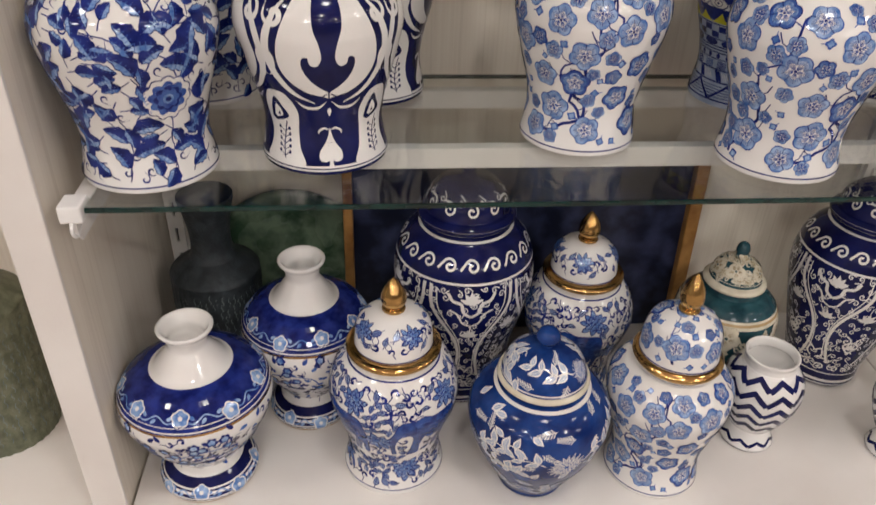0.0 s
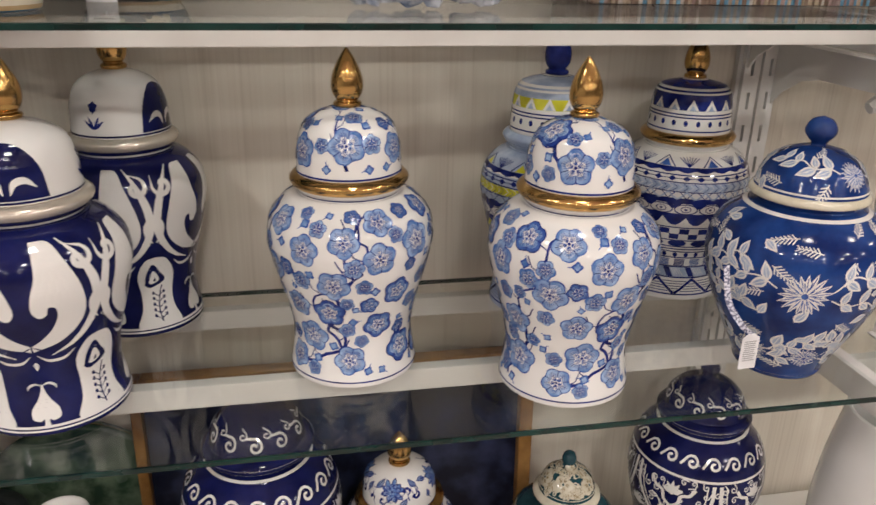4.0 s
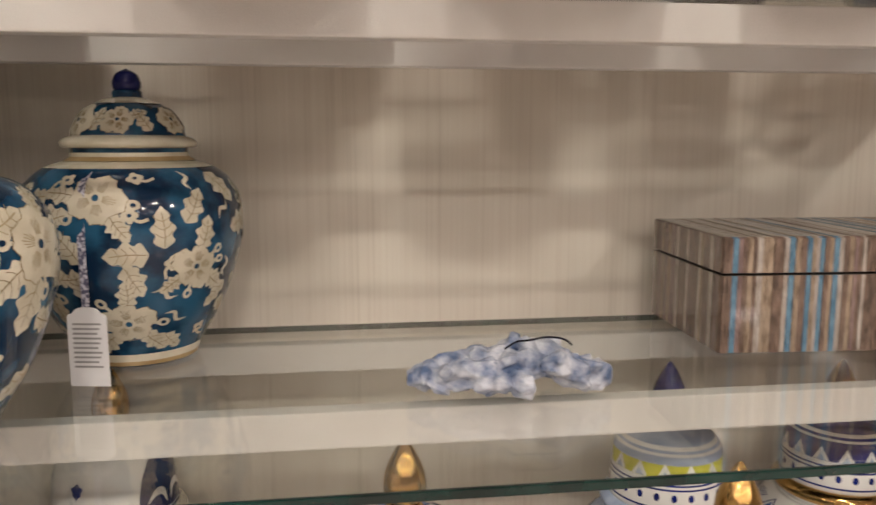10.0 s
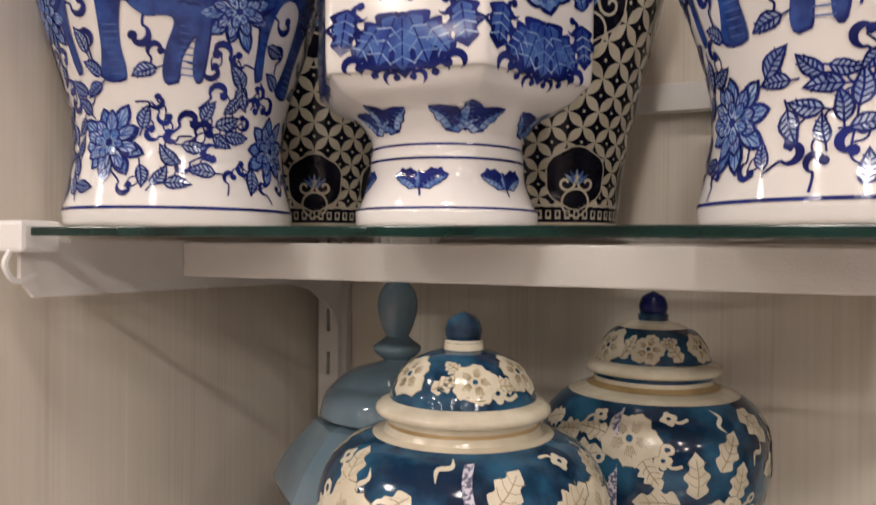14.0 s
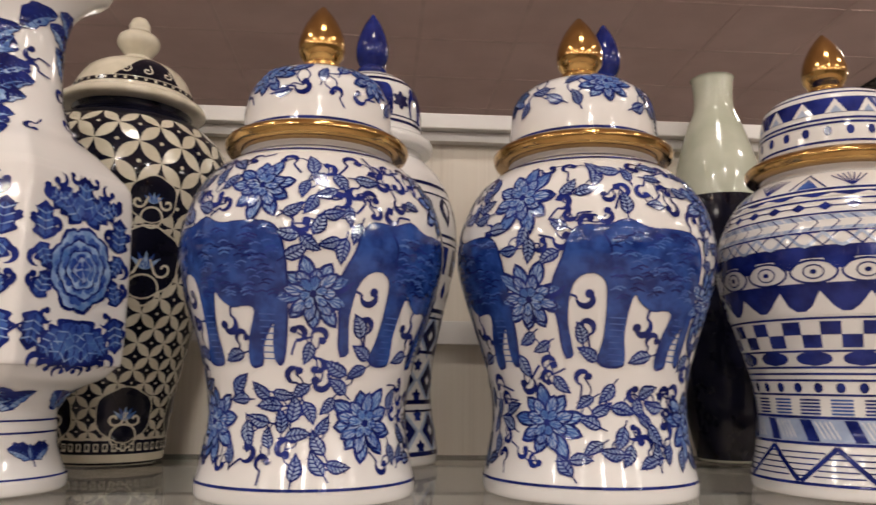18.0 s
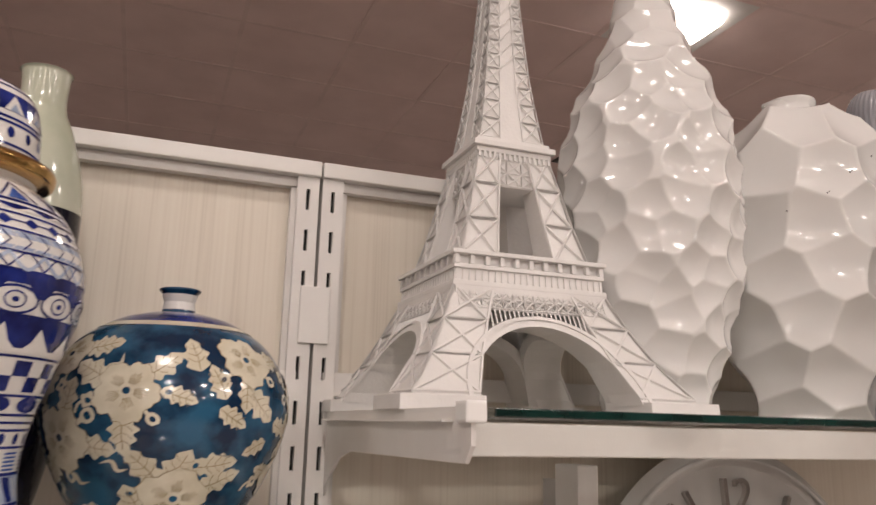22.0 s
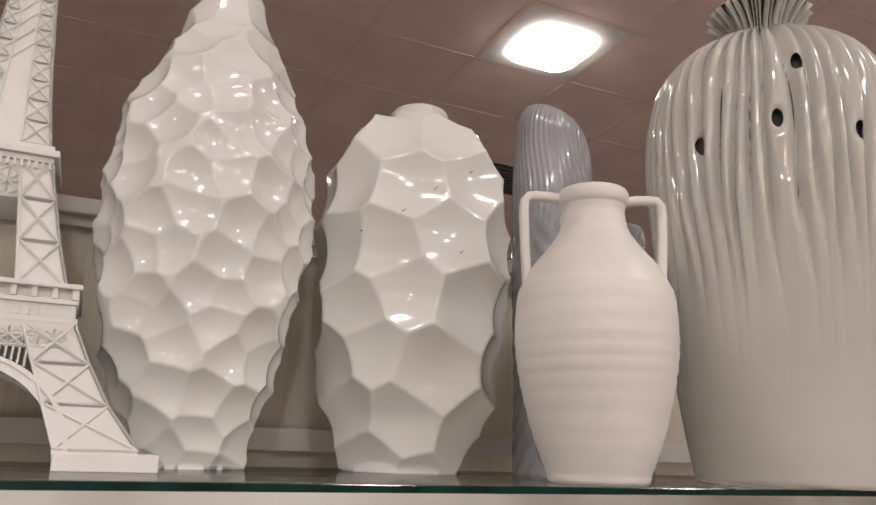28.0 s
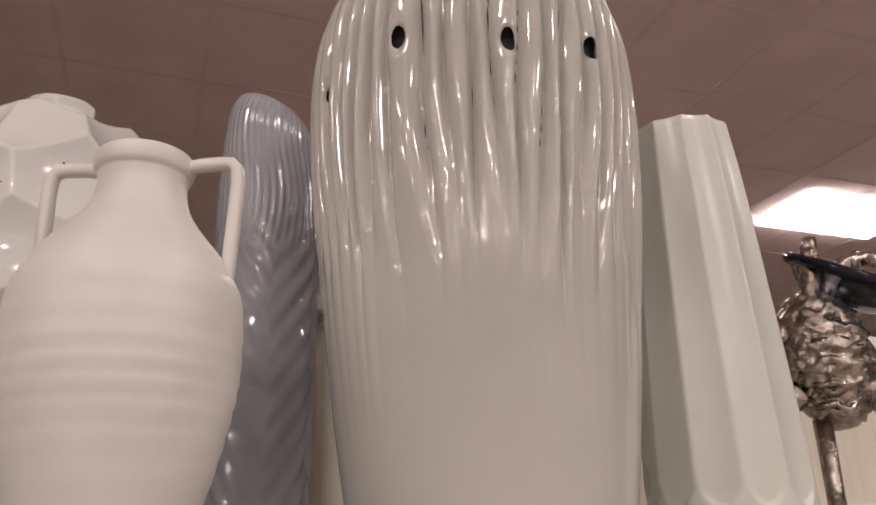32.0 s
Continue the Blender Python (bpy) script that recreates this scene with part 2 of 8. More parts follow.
setting("floor", boxed(-6, 10, -13, 9, -0.1, 0), FLOOR_MAT, "warm grey vinyl shop floor", "floor")
for nm, b in (("wall_north", (-6.1, 10.1, 9, 9.1)), ("wall_south", (-6.1, 10.1, -13.1, -13)), ("wall_west", (-6.1, -6, -13, 9)), ("wall_east", (10, 10.1, -13, 9))):
    setting(nm, boxed(*b, 0, CEIL), WALL_MAT, "plain warm painted shop wall", "wall")

# suspended ceiling: tiles in a bar grid, all one mesh
TILE, GX, GY = 0.6, 2.74, 2.87
bm = bmesh.new()
for i in range(-15, 13):
    for j in range(-27, 11):
        x, y = GX + i * TILE, GY + j * TILE
        dz = 0.0015 * math.sin(i * 12.9 + j * 7.3)
        box_into(bm, x + 0.008, x + TILE - 0.008, y + 0.008, y + TILE - 0.008, CEIL + 0.001 + dz, CEIL + 0.03)
tiles = setting("ceiling", bm, CEILING_TILE, "suspended ceiling of fissured tiles, dim and pinkish", "ceiling")
bm = bmesh.new()
for i in range(-15, 14):
    box_into(bm, GX + i * TILE - 0.012, GX + i * TILE + 0.012, -13.3, 9.0, CEIL - 0.002, CEIL + 0.034)
for j in range(-27, 12):
    box_into(bm, -6.3, 10.2, GY + j * TILE - 0.012, GY + j * TILE + 0.012, CEIL - 0.0025, CEIL + 0.0335)
setting("ceiling_grid", bm, CEILING_BAR, "narrow metal bars between the ceiling tiles", "ceiling grid")


def round_square(w, r, z, n=8):
    pts = []
    for cx, cy, a0 in ((1, 1, 0), (-1, 1, 90), (-1, -1, 180), (1, -1, 270)):
        for k in range(n + 1):
            a = math.radians(a0 + 90 * k / n)
            pts.append((cx * (w - r) + r * math.cos(a), cy * (w - r) + r * math.sin(a), z))
    return pts


def ceiling_light(x, y, square):
    """A light of one tile, or of nearly two for the square-cornered kind."""
    top = thing("ceiling_light", "square recessed ceiling light with a glowing diffuser", "ceiling light", "ceiling lights", pose(x, y, CEIL))
    bm = bmesh.new()
    w = 0.285
    edge = 0.27 if square else 0.2
    outer = [bm.verts.new(p) for p in round_square(w, 0.01, -0.006)]
    inner = [bm.verts.new(p) for p in round_square(edge, 0.012 if square else 0.11, -0.012)]
    n = len(outer)
    for k in range(n):
        bm.faces.new((outer[k], inner[k], inner[(k + 1) % n], outer[(k + 1) % n]))
    def longer(mesh):
        for v in mesh.verts:
            if square and v.co.x > 0:
                v.co.x += 0.5
    longer(bm)
    part("frame", bm, WHITE_METAL, top)
    bm = bmesh.new()
    rings = [[bm.verts.new(p) for p in round_square(edge - inset, 0.012 if square else 0.11 - inset, z)] for inset, z in ((0, -0.014), (0.006, -0.030), (0.022, -0.040))]
    for a, b in zip(rings, rings[1:]):
        for k in range(n):
            bm.faces.new((a[k], b[k], b[(k + 1) % n], a[(k + 1) % n]))
    bm.faces.new(rings[-1][::-1])
    longer(bm)
    bmesh.ops.recalc_face_normals(bm, faces=bm.faces)
    part("diffuser", bm, LIGHT_PANEL, top, "glowing white diffuser")


# the added pair behind the shelving gets fittings as well
for k, (lx, ly) in enumerate(LAMPS):
    ceiling_light(lx, ly, k == 1)

vent = thing("ceiling_vent", "dark square air vent set in the ceiling", "air vent", at=pose(3.78, 5.05, CEIL))
part("backing", boxed(-0.28, 0.28, -0.28, 0.28, -0.008, -0.004), material("vent_dark", (0.05, 0.045, 0.04), 0.8), vent)
for k in range(9):
    bm = boxed(-0.26, 0.26, -0.006, 0.006, -0.02, -0.009)
    bmesh.ops.translate(bm, verts=bm.verts, vec=(0, -0.24 + k * 0.06, 0))
    part("slat", bm, material("vent_slat", (0.16, 0.14, 0.13), 0.6) if k == 0 else bpy.data.materials["vent_slat"], vent)

# ---- the shelving ----
G0, G1, G2, G3, E2 = 0.42, 0.900, 1.292, 1.577, 1.678
XL, XM, XR = -0.400, 0.7935, 1.985
FRONT, BACK = 0.645, 1.055
TOP = 1.963


def slot_list(z0, z1):
    k = math.ceil((z0 - 1.9174) / 0.0482)
    while 1.9174 + k * 0.0482 < z1:
        yield 1.9174 + k * 0.0482
        k += 1


def upright(x, side):
    """A slotted post; its slots stand side from its middle."""
    top = thing("slotted_upright", "white slotted steel upright of the shop shelving", "upright", "slotted uprights", pose(x, 0, 0))
    bm = bmesh.new()
    face = BACK - 0.006
    hw, sw, sh, cut = 0.0125, 0.0022, 0.0125, 0.0
    zs = [z for z in slot_list(0.10, TOP - 0.01)]
    xs = (-hw, -sw, sw, hw)
    box_into(bm, -hw, -sw, face, face + 0.03, 0.0, TOP - 0.018)
    box_into(bm, sw, hw, face, face + 0.03, 0.0, TOP - 0.018)
    last = 0.0
    for z in zs + [TOP]:
        box_into(bm, -sw, sw, face, face + 0.004, last, min(z - sh, TOP - 0.018))
        last = z + sh
    part("post", bm, WHITE_METAL, top)
    part("slot_shadow", boxed(-sw, sw, face + 0.008, face + 0.012, 0.02, TOP - 0.02), DARK_SLOT, top, "dark inside of the slots")
    return top


for x in (XL + 0.0, XM - 0.0145, XM + 0.0145, XR, XR + 0.029, XR + 1.19):
    upright(x, 0)
tie = tagged(part("joining_plate", boxed(XM - 0.017, XM + 0.017, BACK - 0.0105, BACK - 0.0065, 1.752, 1.816, 0.001), WHITE_METAL), "small white steel plate joining two uprights", "joining plate")


def back_bay(x0, x1, name):
    """Back boards in a white frame, in bands one above another."""
    top = thing(name, "cream wood-grain back panel of the shelving bay in a white frame", "back panel", "back panels", kind="structure")
    bands = [(0.05, 1.70), (1.70, TOP)]
    for z0, z1 in bands:
        part("board", boxed(x0 + 0.004, x1 - 0.004, BACK + 0.014, BACK + 0.022, z0 + 0.004, z1 - 0.004), LAMINATE, top)
    part("top_rail", boxed(x0, x1, BACK - 0.012, BACK + 0.03, TOP - 0.018, TOP, 0.0015), WHITE_METAL, top, "white steel top rail")
    for z in (1.7085,):
        part("cross_rail", boxed(x0 + 0.014, x1 - 0.014, BACK - 0.002, BACK + 0.012, z - 0.013, z + 0.013, 0.001), WHITE_METAL, top)
    part("lip", boxed(x0 + 0.02, x1 - 0.02, BACK + 0.0, BACK + 0.013, TOP - 0.030, TOP - 0.0185), SHADE_METAL, top)
    for x in (x0 + 0.026, x1 - 0.026):
        part("stile", boxed(x - 0.006, x + 0.006, BACK + 0.002, BACK + 0.012, 0.05, TOP - 0.031), SHADE_METAL, top)


back_bay(XL - 0.013, XM - 0.001, "wall_bay_blue")
back_bay(XM + 0.001, XR + 0.013, "wall_bay_white")
back_bay(XR + 0.015, XR + 1.20, "wall_bay_silver")
back_bay(XL - 1.25, XL - 0.062, "wall_bay_green")
side = setting("wall_side_panel", boxed(XL - 0.058, XL - 0.018, 0.655, BACK + 0.03, 0.0, TOP + 0.0, 0.002), LAMINATE, "cream laminate end panel between two shelving bays", "side panel")
setting("side_panel_trim", boxed(XL - 0.060, XL - 0.016, 0.648, 0.6545, 0.0, TOP, 0.002), PINK_LAMINATE, "pinkish white front edging of the end panel", "trim")


def bracket(x, z, facing, deep=0.40, grip=1.0):
    """A shelf arm with a curved foot by the post and a hooked clip at its tip."""
    top = thing("shelf_bracket", "white steel shelf bracket with a plastic clip at its tip", "bracket", "shelf brackets", pose(x, 0, z))
    y1 = BACK - 0.007
    y0 = y1 - deep
    up = 0.010 if grip < 1 else 0.0
    prof = [(y1, -0.0095), (y0 + 0.004, -0.0095), (y0, -0.014), (y0, -0.034), (y0 + 0.010, -0.045), (y1 - 0.10, -0.048), (y1 - 0.06, -0.056), (y1 - 0.02, -0.078), (y1, -0.098)]
    bm = bmesh.new()
    a = [bm.verts.new((-0.0015, y, q + up)) for y, q in prof]
    b = [bm.verts.new((0.0015, y, q + up)) for y, q in prof]
    bm.faces.new(a)
    bm.faces.new(b[::-1])
    for k in range(len(prof)):
        bm.faces.new((a[k], b[k], b[(k + 1) % len(prof)], a[(k + 1) % len(prof)]))
    bmesh.ops.recalc_face_normals(bm, faces=bm.faces)
    part("arm", bm, WHITE_METAL, top)
    part("seat_strip", boxed(-0.010, 0.010, y0 + 0.03, y1 - 0.01, -0.0094, -0.0075), WHITE_METAL, top)
    bm = boxed(-0.012 * grip, 0.012 * grip, y0 - 0.008 * grip, y0 + 0.022 * grip, -0.016 * grip, 0.004, 0.003 * grip)
    part("clip", bm, material("clip_plastic", (0.80, 0.79, 0.77), 0.35) if "clip_plastic" not in bpy.data.materials else bpy.data.materials["clip_plastic"], top, "white plastic clip")
    if grip < 1:
        return
    bm = tube_into(bmesh.new(), smooth_line([(0.0, y0 - 0.004, -0.012), (0, y0 - 0.010, -0.024), (0, y0 - 0.002, -0.034), (0, y0 + 0.012, -0.030)], 5), 0.0022, 6)
    part("hook", bm, bpy.data.materials["clip_plastic"], top)


def glass_shelf(x0, x1, z, label):
    top = thing("glass_shelf", label, "glass shelf", "glass shelves", pose(0, 0, z))
    pane = part("pane", boxed(x0, x1, FRONT + 0.003, BACK - 0.03, -0.006, 0.0), GLASS, top)
    part("front_edge", boxed(x0, x1, FRONT - 0.0005, FRONT + 0.0025, -0.0058, -0.0002, 0.0008), GREEN_EDGE, top, "polished green glass edge")
    part("back_edge", boxed(x0, x1, BACK - 0.0295, BACK - 0.027, -0.0058, -0.0002), GREEN_EDGE, top)
    bx0, bx1 = x0 - 0.012, x1 + 0.012
    part("front_rail", boxed(bx0, bx1, 0.795, 0.812, -0.036, -0.0085, 0.0015), WHITE_METAL, top, "white steel rail under the glass")
    part("back_rail", boxed(bx0, bx1, 0.985, 1.002, -0.036, -0.0085, 0.0015), WHITE_METAL, top)
    return top


for z, nm in ((G1, "clear glass shelf with a green edge, full of ginger jars"), (G2, "clear glass shelf with a green edge on white rails"), (G3, "clear glass top shelf crowded with large jars")):
    glass_shelf(-0.372, 0.757, z, nm)
    bracket(-0.386, z, 1)
    bracket(0.771, z, -1)
glass_shelf(0.830, 1.955, E2, "clear glass top shelf of white vases")
bracket(0.816, E2, 1, grip=0.62)
bracket(1.971, E2, -1, grip=0.62)
glass_shelf(2.035, 3.150, E2 - 0.01, "clear glass shelf of the next bay")
bracket(2.021, E2 - 0.01, 1)
bracket(3.164, E2 - 0.01, -1)
M2, M1 = 1.240, 0.862
for z in (M2, M1):
    glass_shelf(0.830, 1.955, z, "clear glass shelf holding white figurines")
    bracket(0.816, z, 1)
    bracket(1.971, z, -1)
tagged(part("base_shelf", boxed(XL - 0.014, XM - 0.002, 0.60, BACK - 0.01, G0 - 0.03, G0, 0.002), PINK_LAMINATE), "white laminate base shelf under the blue jars", "base shelf")
tagged(part("base_shelf", boxed(XL - 1.24, XL - 0.064, 0.60, BACK - 0.01, G0 - 0.03, G0, 0.002), PINK_LAMINATE), "white laminate base shelf in the next bay", "base shelf")
tagged(part("base_shelf", boxed(XM + 0.002, XR + 0.012, 0.60, BACK - 0.01, G0 - 0.03, G0, 0.002), PINK_LAMINATE), "white laminate base shelf under the white figurines", "base shelf")
for x0, x1 in ((XL - 1.24, XL - 0.064), (XL - 0.014, XM - 0.002), (XM + 0.002, XR + 0.012)):
    tagged(part("plinth", boxed(x0, x1, 0.63, BACK - 0.01, 0.0, G0 - 0.031), WHITE_METAL), "white steel plinth under the base shelf", "plinth")

# ---- glazes and painted decoration ----
WHITE_GLAZE = mottled("white_glaze", (0.74, 0.72, 0.69), (0.80, 0.79, 0.77), 7, 0.10, bump=0.06, fine=60, coat=0.3)
CREAM_GLAZE = mottled("cream_glaze", (0.58, 0.53, 0.40), (0.72, 0.67, 0.54), 45, 0.14, bump=0.1, fine=120, coat=0.3)
COBALT = mottled("cobalt_paint", (0.004, 0.008, 0.085), (0.018, 0.032, 0.205), 55, 0.10, spec=0.3)
MID_BLUE = mottled("brushed_blue", (0.020, 0.050, 0.26), (0.070, 0.155, 0.43), 60, 0.10)
WASH = mottled("pale_blue_wash", (0.055, 0.15, 0.42), (0.36, 0.50, 0.72), 75, 0.10)
NAVY = mottled("navy_glaze", (0.004, 0.005, 0.042), (0.010, 0.014, 0.090), 22, 0.10, spec=0.3)
ROYAL = mottled("royal_blue_glaze", (0.005, 0.018, 0.105), (0.016, 0.056, 0.225), 28, 0.12, spec=0.3)
TEAL = mottled("teal_blue_glaze", (0.003, 0.020, 0.055), (0.022, 0.105, 0.195), 34, 0.10, 0.40, 0.62)
SEA = mottled("sea_green_glaze", (0.010, 0.040, 0.055), (0.030, 0.095, 0.115), 38, 0.10)
INK = mottled("black_glaze", (0.004, 0.004, 0.009), (0.010, 0.010, 0.022), 30, 0.08, spec=0.3)
BROWN_LINE = mottled("brown_line", (0.22, 0.16, 0.08), (0.36, 0.28, 0.16), 60, 0.25)
TAN_BAND = mottled("tan_band", (0.33, 0.22, 0.10), (0.46, 0.33, 0.17), 40, 0.2)
YELLOW = mottled("yellow_paint", (0.50, 0.48, 0.03), (0.66, 0.63, 0.06), 40, 0.14)
PALE_BLUE = mottled("veined_pale_blue", (0.16, 0.24, 0.47), (0.40, 0.50, 0.68), 70, 0.10)
PALE_GREY = mottled("pale_blue_grey", (0.30, 0.37, 0.52), (0.46, 0.53, 0.66), 50, 0.14)
GOLD = mottled("gold_lustre", (0.42, 0.245, 0.085), (0.60, 0.38, 0.14), 26, 0.14, metal=1.0)
PALE_LUSTRE = mottled("pale_gold_lustre", (0.62, 0.54, 0.44), (0.74, 0.68, 0.60), 26, 0.16, metal=0.55)


ELEPHANT_BLUE = mottled("brushed_elephant_blue", (0.005, 0.020, 0.140), (0.026, 0.078, 0.31), 90, 0.10)


class Paint:
    """Decoration laid on a Surf: filled shapes, lines and bands, in one mesh of several colours."""

    def __init__(self, surf):
        self.f, self.v, self.q, self.k, self.mats = surf, [], [], [], []
        n = 500
        self.n, self.ds = n, surf.long / n
        ss = np.linspace(0, surf.long, n + 1)
        r, z = np.interp(ss, surf.s, surf.r), np.interp(ss, surf.s, surf.z)
        dr, dz = np.gradient(r), np.gradient(z)
        q = np.hypot(dr, dz) + 1e-12
        self.tab = list(zip(r.tolist(), z.tolist(), (dz / q).tolist(), (-dr / q).tolist()))

    def spot(self, th, s, off):
        u = min(max(s / self.ds, 0), self.n - 1e-6)
        i = int(u)
        t = u - i
        a, b = self.tab[i], self.tab[i + 1]
        r, z, nr, nz = (a[j] + (b[j] - a[j]) * t for j in range(4))
        if self.f.side:
            r *= self.f.side(th, z)
        r += off * nr
        return (r * math.sin(th), -r * math.cos(th), z + off * nz)

    def slot(self, mat):
        if mat not in self.mats:
            self.mats.append(mat)
        return self.mats.index(mat)

    def quad(self, pts, off, mat):
        """Four (angle, arc) corners."""
        i = len(self.v)
        self.v += [self.spot(a, s, off) for a, s in pts]
        self.q.append(tuple(range(i, i + len(pts))))
        self.k.append(self.slot(mat))

    def fill(self, poly, th, s, mat, size=1.0, turn=0.0, layer=1, flip=False):
        """A filled outline, its points in metres right and up from (th, s)."""
        c, d = math.cos(turn), math.sin(turn)
        m = -1 if flip else 1
        P = [((m * x * c - y * d) * size, (m * x * d + y * c) * size) for x, y in poly]
        r = max(self.tab[int(min(max(s / self.ds, 0), self.n - 1))][0], 0.004)
        off = 0.0001 + 0.00018 * layer
        ys = sorted(y for _, y in P)
        lo, hi = ys[0], ys[-1]
        step = max(0.0022, (hi - lo) / 22)
        cuts = sorted(set([lo, hi] + [lo + step * k for k in range(1, int((hi - lo) / step))] + ys))
        kept = [cuts[0]]
        for y in cuts[1:]:
            if y - kept[-1] > 0.0004:
                kept.append(y)
        for y0, y1 in zip(kept, kept[1:]):
            e = (y1 - y0) * 0.02
            low, high = self.cross(P, y0 + e), self.cross(P, y1 - e)
            if len(low) != len(high):
                low = high = self.cross(P, (y0 + y1) / 2)
            for k in range(0, len(low) - 1, 2):
                a, b, c1, d1 = low[k], low[k + 1], high[k + 1], high[k]
                w = max(b - a, c1 - d1)
                n = max(1, int(w / 0.006))
                for j in range(n):
                    t0, t1 = j / n, (j + 1) / n
                    self.quad(((th + (a + (b - a) * t0) / r, s + y0), (th + (a + (b - a) * t1) / r, s + y0), (th + (d1 + (c1 - d1) * t1) / r, s + y1), (th + (d1 + (c1 - d1) * t0) / r, s + y1)), off, mat)

    @staticmethod
    def cross(P, y):
        xs = []
        for (x0, y0), (x1, y1) in zip(P, P[1:] + P[:1]):
            if (y0 <= y) != (y1 <= y):
                xs.append(x0 + (x1 - x0) * (y - y0) / (y1 - y0))
        return sorted(xs)

    def line(self, pts, th, s, mat, wide, size=1.0, turn=0.0, layer=2, flip=False, taper=False):
        """A stroke through points in metres right and up from (th, s)."""
        c, d = math.cos(turn), math.sin(turn)
        m = -1 if flip else 1
        P = [((m * x * c - y * d) * size, (m * x * d + y * c) * size) for x, y in pts]
        r = max(self.tab[int(min(max(s / self.ds, 0), self.n - 1))][0], 0.004)
        fine = [P[0]]
        for (xa, ya), (xb, yb) in zip(P, P[1:]):
            k = max(1, int(math.hypot(xb - xa, yb - ya) / 0.003))
            fine += [(xa + (xb - xa) * j / k, ya + (yb - ya) * j / k) for j in range(1, k + 1)]
        P = fine
        off, n = 0.0001 + 0.00018 * layer, len(P)
        side = []
        for i, (x, y) in enumerate(P):
            (xa, ya), (xb, yb) = P[max(i - 1, 0)], P[min(i + 1, n - 1)]
            q = math.hypot(xb - xa, yb - ya) or 1
            w = wide / 2 * (max(0.15, 1 - abs(2 * i / (n - 1) - 1) ** 2) if taper else 1)
            side.append(((x - (yb - ya) / q * w, y + (xb - xa) / q * w), (x + (yb - ya) / q * w, y - (xb - xa) / q * w)))
        for (a, b), (a2, b2) in zip(side, side[1:]):
            self.quad([(th + x / r, s + y) for x, y in (b, b2, a2, a)], off, mat)

    def band(self, s0, s1, mat, layer=1, n=72):
        off = 0.00018 * layer
        rows = max(1, int((s1 - s0) / 0.006))
        for j in range(rows):
            a, b = s0 + (s1 - s0) * j / rows, s0 + (s1 - s0) * (j + 1) / rows
            for k in range(n):
                t0, t1 = 2 * math.pi * k / n, 2 * math.pi * (k + 1) / n
                self.quad(((t0, a), (t1, a), (t1, b), (t0, b)), off, mat)

    def done(self, parent, name="painted_decoration", label=""):
        me = bpy.data.meshes.new(name)
        me.from_pydata(self.v, [], self.q)
        for m in self.mats:
            me.materials.append(m)
        me.polygons.foreach_set("material_index", self.k)
        me.polygons.foreach_set("use_smooth", [True] * len(me.polygons))
        ob = new(name, me)
        ob.parent = parent
        if label:
            ob["label"] = label
        return ob


def rosette(petals, size, dip=0.3, n=5, sharp=1.0):
    """The outline of a flower."""
    out = []
    for k in range(petals * n):
        a = 2 * math.pi * k / (petals * n)
        w = abs(math.cos(petals * a / 2)) ** sharp
        out.append((size * (1 - dip + dip * w) * math.sin(a), size * (1 - dip + dip * w) * math.cos(a)))
    return out


def leaf(long, wide, bend=0.0, n=6):
    up, down = [], []
    for k in range(n + 1):
        t = k / n
        w = wide / 2 * math.sin(math.pi * t ** 0.8) * (1 - 0.25 * t)
        b = bend * math.sin(math.pi * t)
        up.append((b + w, long * t))
        down.append((b - w, long * t))
    return up[:-1] + [(0, long)] + down[-2:0:-1]


def lens(long, wide, n=6):
    up = [(wide / 2 * math.sin(math.pi * k / n), long * k / n) for k in range(n + 1)]
    return up + [(-x, y) for x, y in up[-2:0:-1]]


def curl(size, turns=1.1, n=16, tail=0.9):
    """A spiral stroke that opens into a tail."""
    out = []
    for k in range(n + 1):
        t = k / n
        a = 2 * math.pi * turns * t
        r = size * (0.12 + 0.88 * t)
        out.append((r * math.cos(a), r * math.sin(a)))
    x, y = out[-1]
    px, py = out[-2]
    out.append((x + (x - px) * tail * 2, y + (y - py) * tail * 2))
    return out


def ellipse(a, b, n=18):
    return [(a * math.cos(2 * math.pi * k / n), b * math.sin(2 * math.pi * k / n)) for k in range(n)]


def ring_line(a, b, n=20):
    return [(a * math.cos(2 * math.pi * k / n), b * math.sin(2 * math.pi * k / n)) for k in range(n + 1)]


def scatter(rng, surf, s0, s1, gap, tries=900, keep=()):
    """Spots (angle, arc) at least gap apart on the band between two arcs; keep: (angle, arc, radius) to stay out of."""
    out = []
    for _ in range(tries):
        th, s = rng.uniform(0, 2 * math.pi), rng.uniform(s0, s1)
        r = surf.radius(s)
        good = True
        for a, b, g in [(a, b, gap) for a, b in out] + list(keep):
            d = (th - a + math.pi) % (2 * math.pi) - math.pi
            if (d * r) ** 2 + (s - b) ** 2 < g * g:
                good = False
                break
        if good:
            out.append((th, s))
    return out


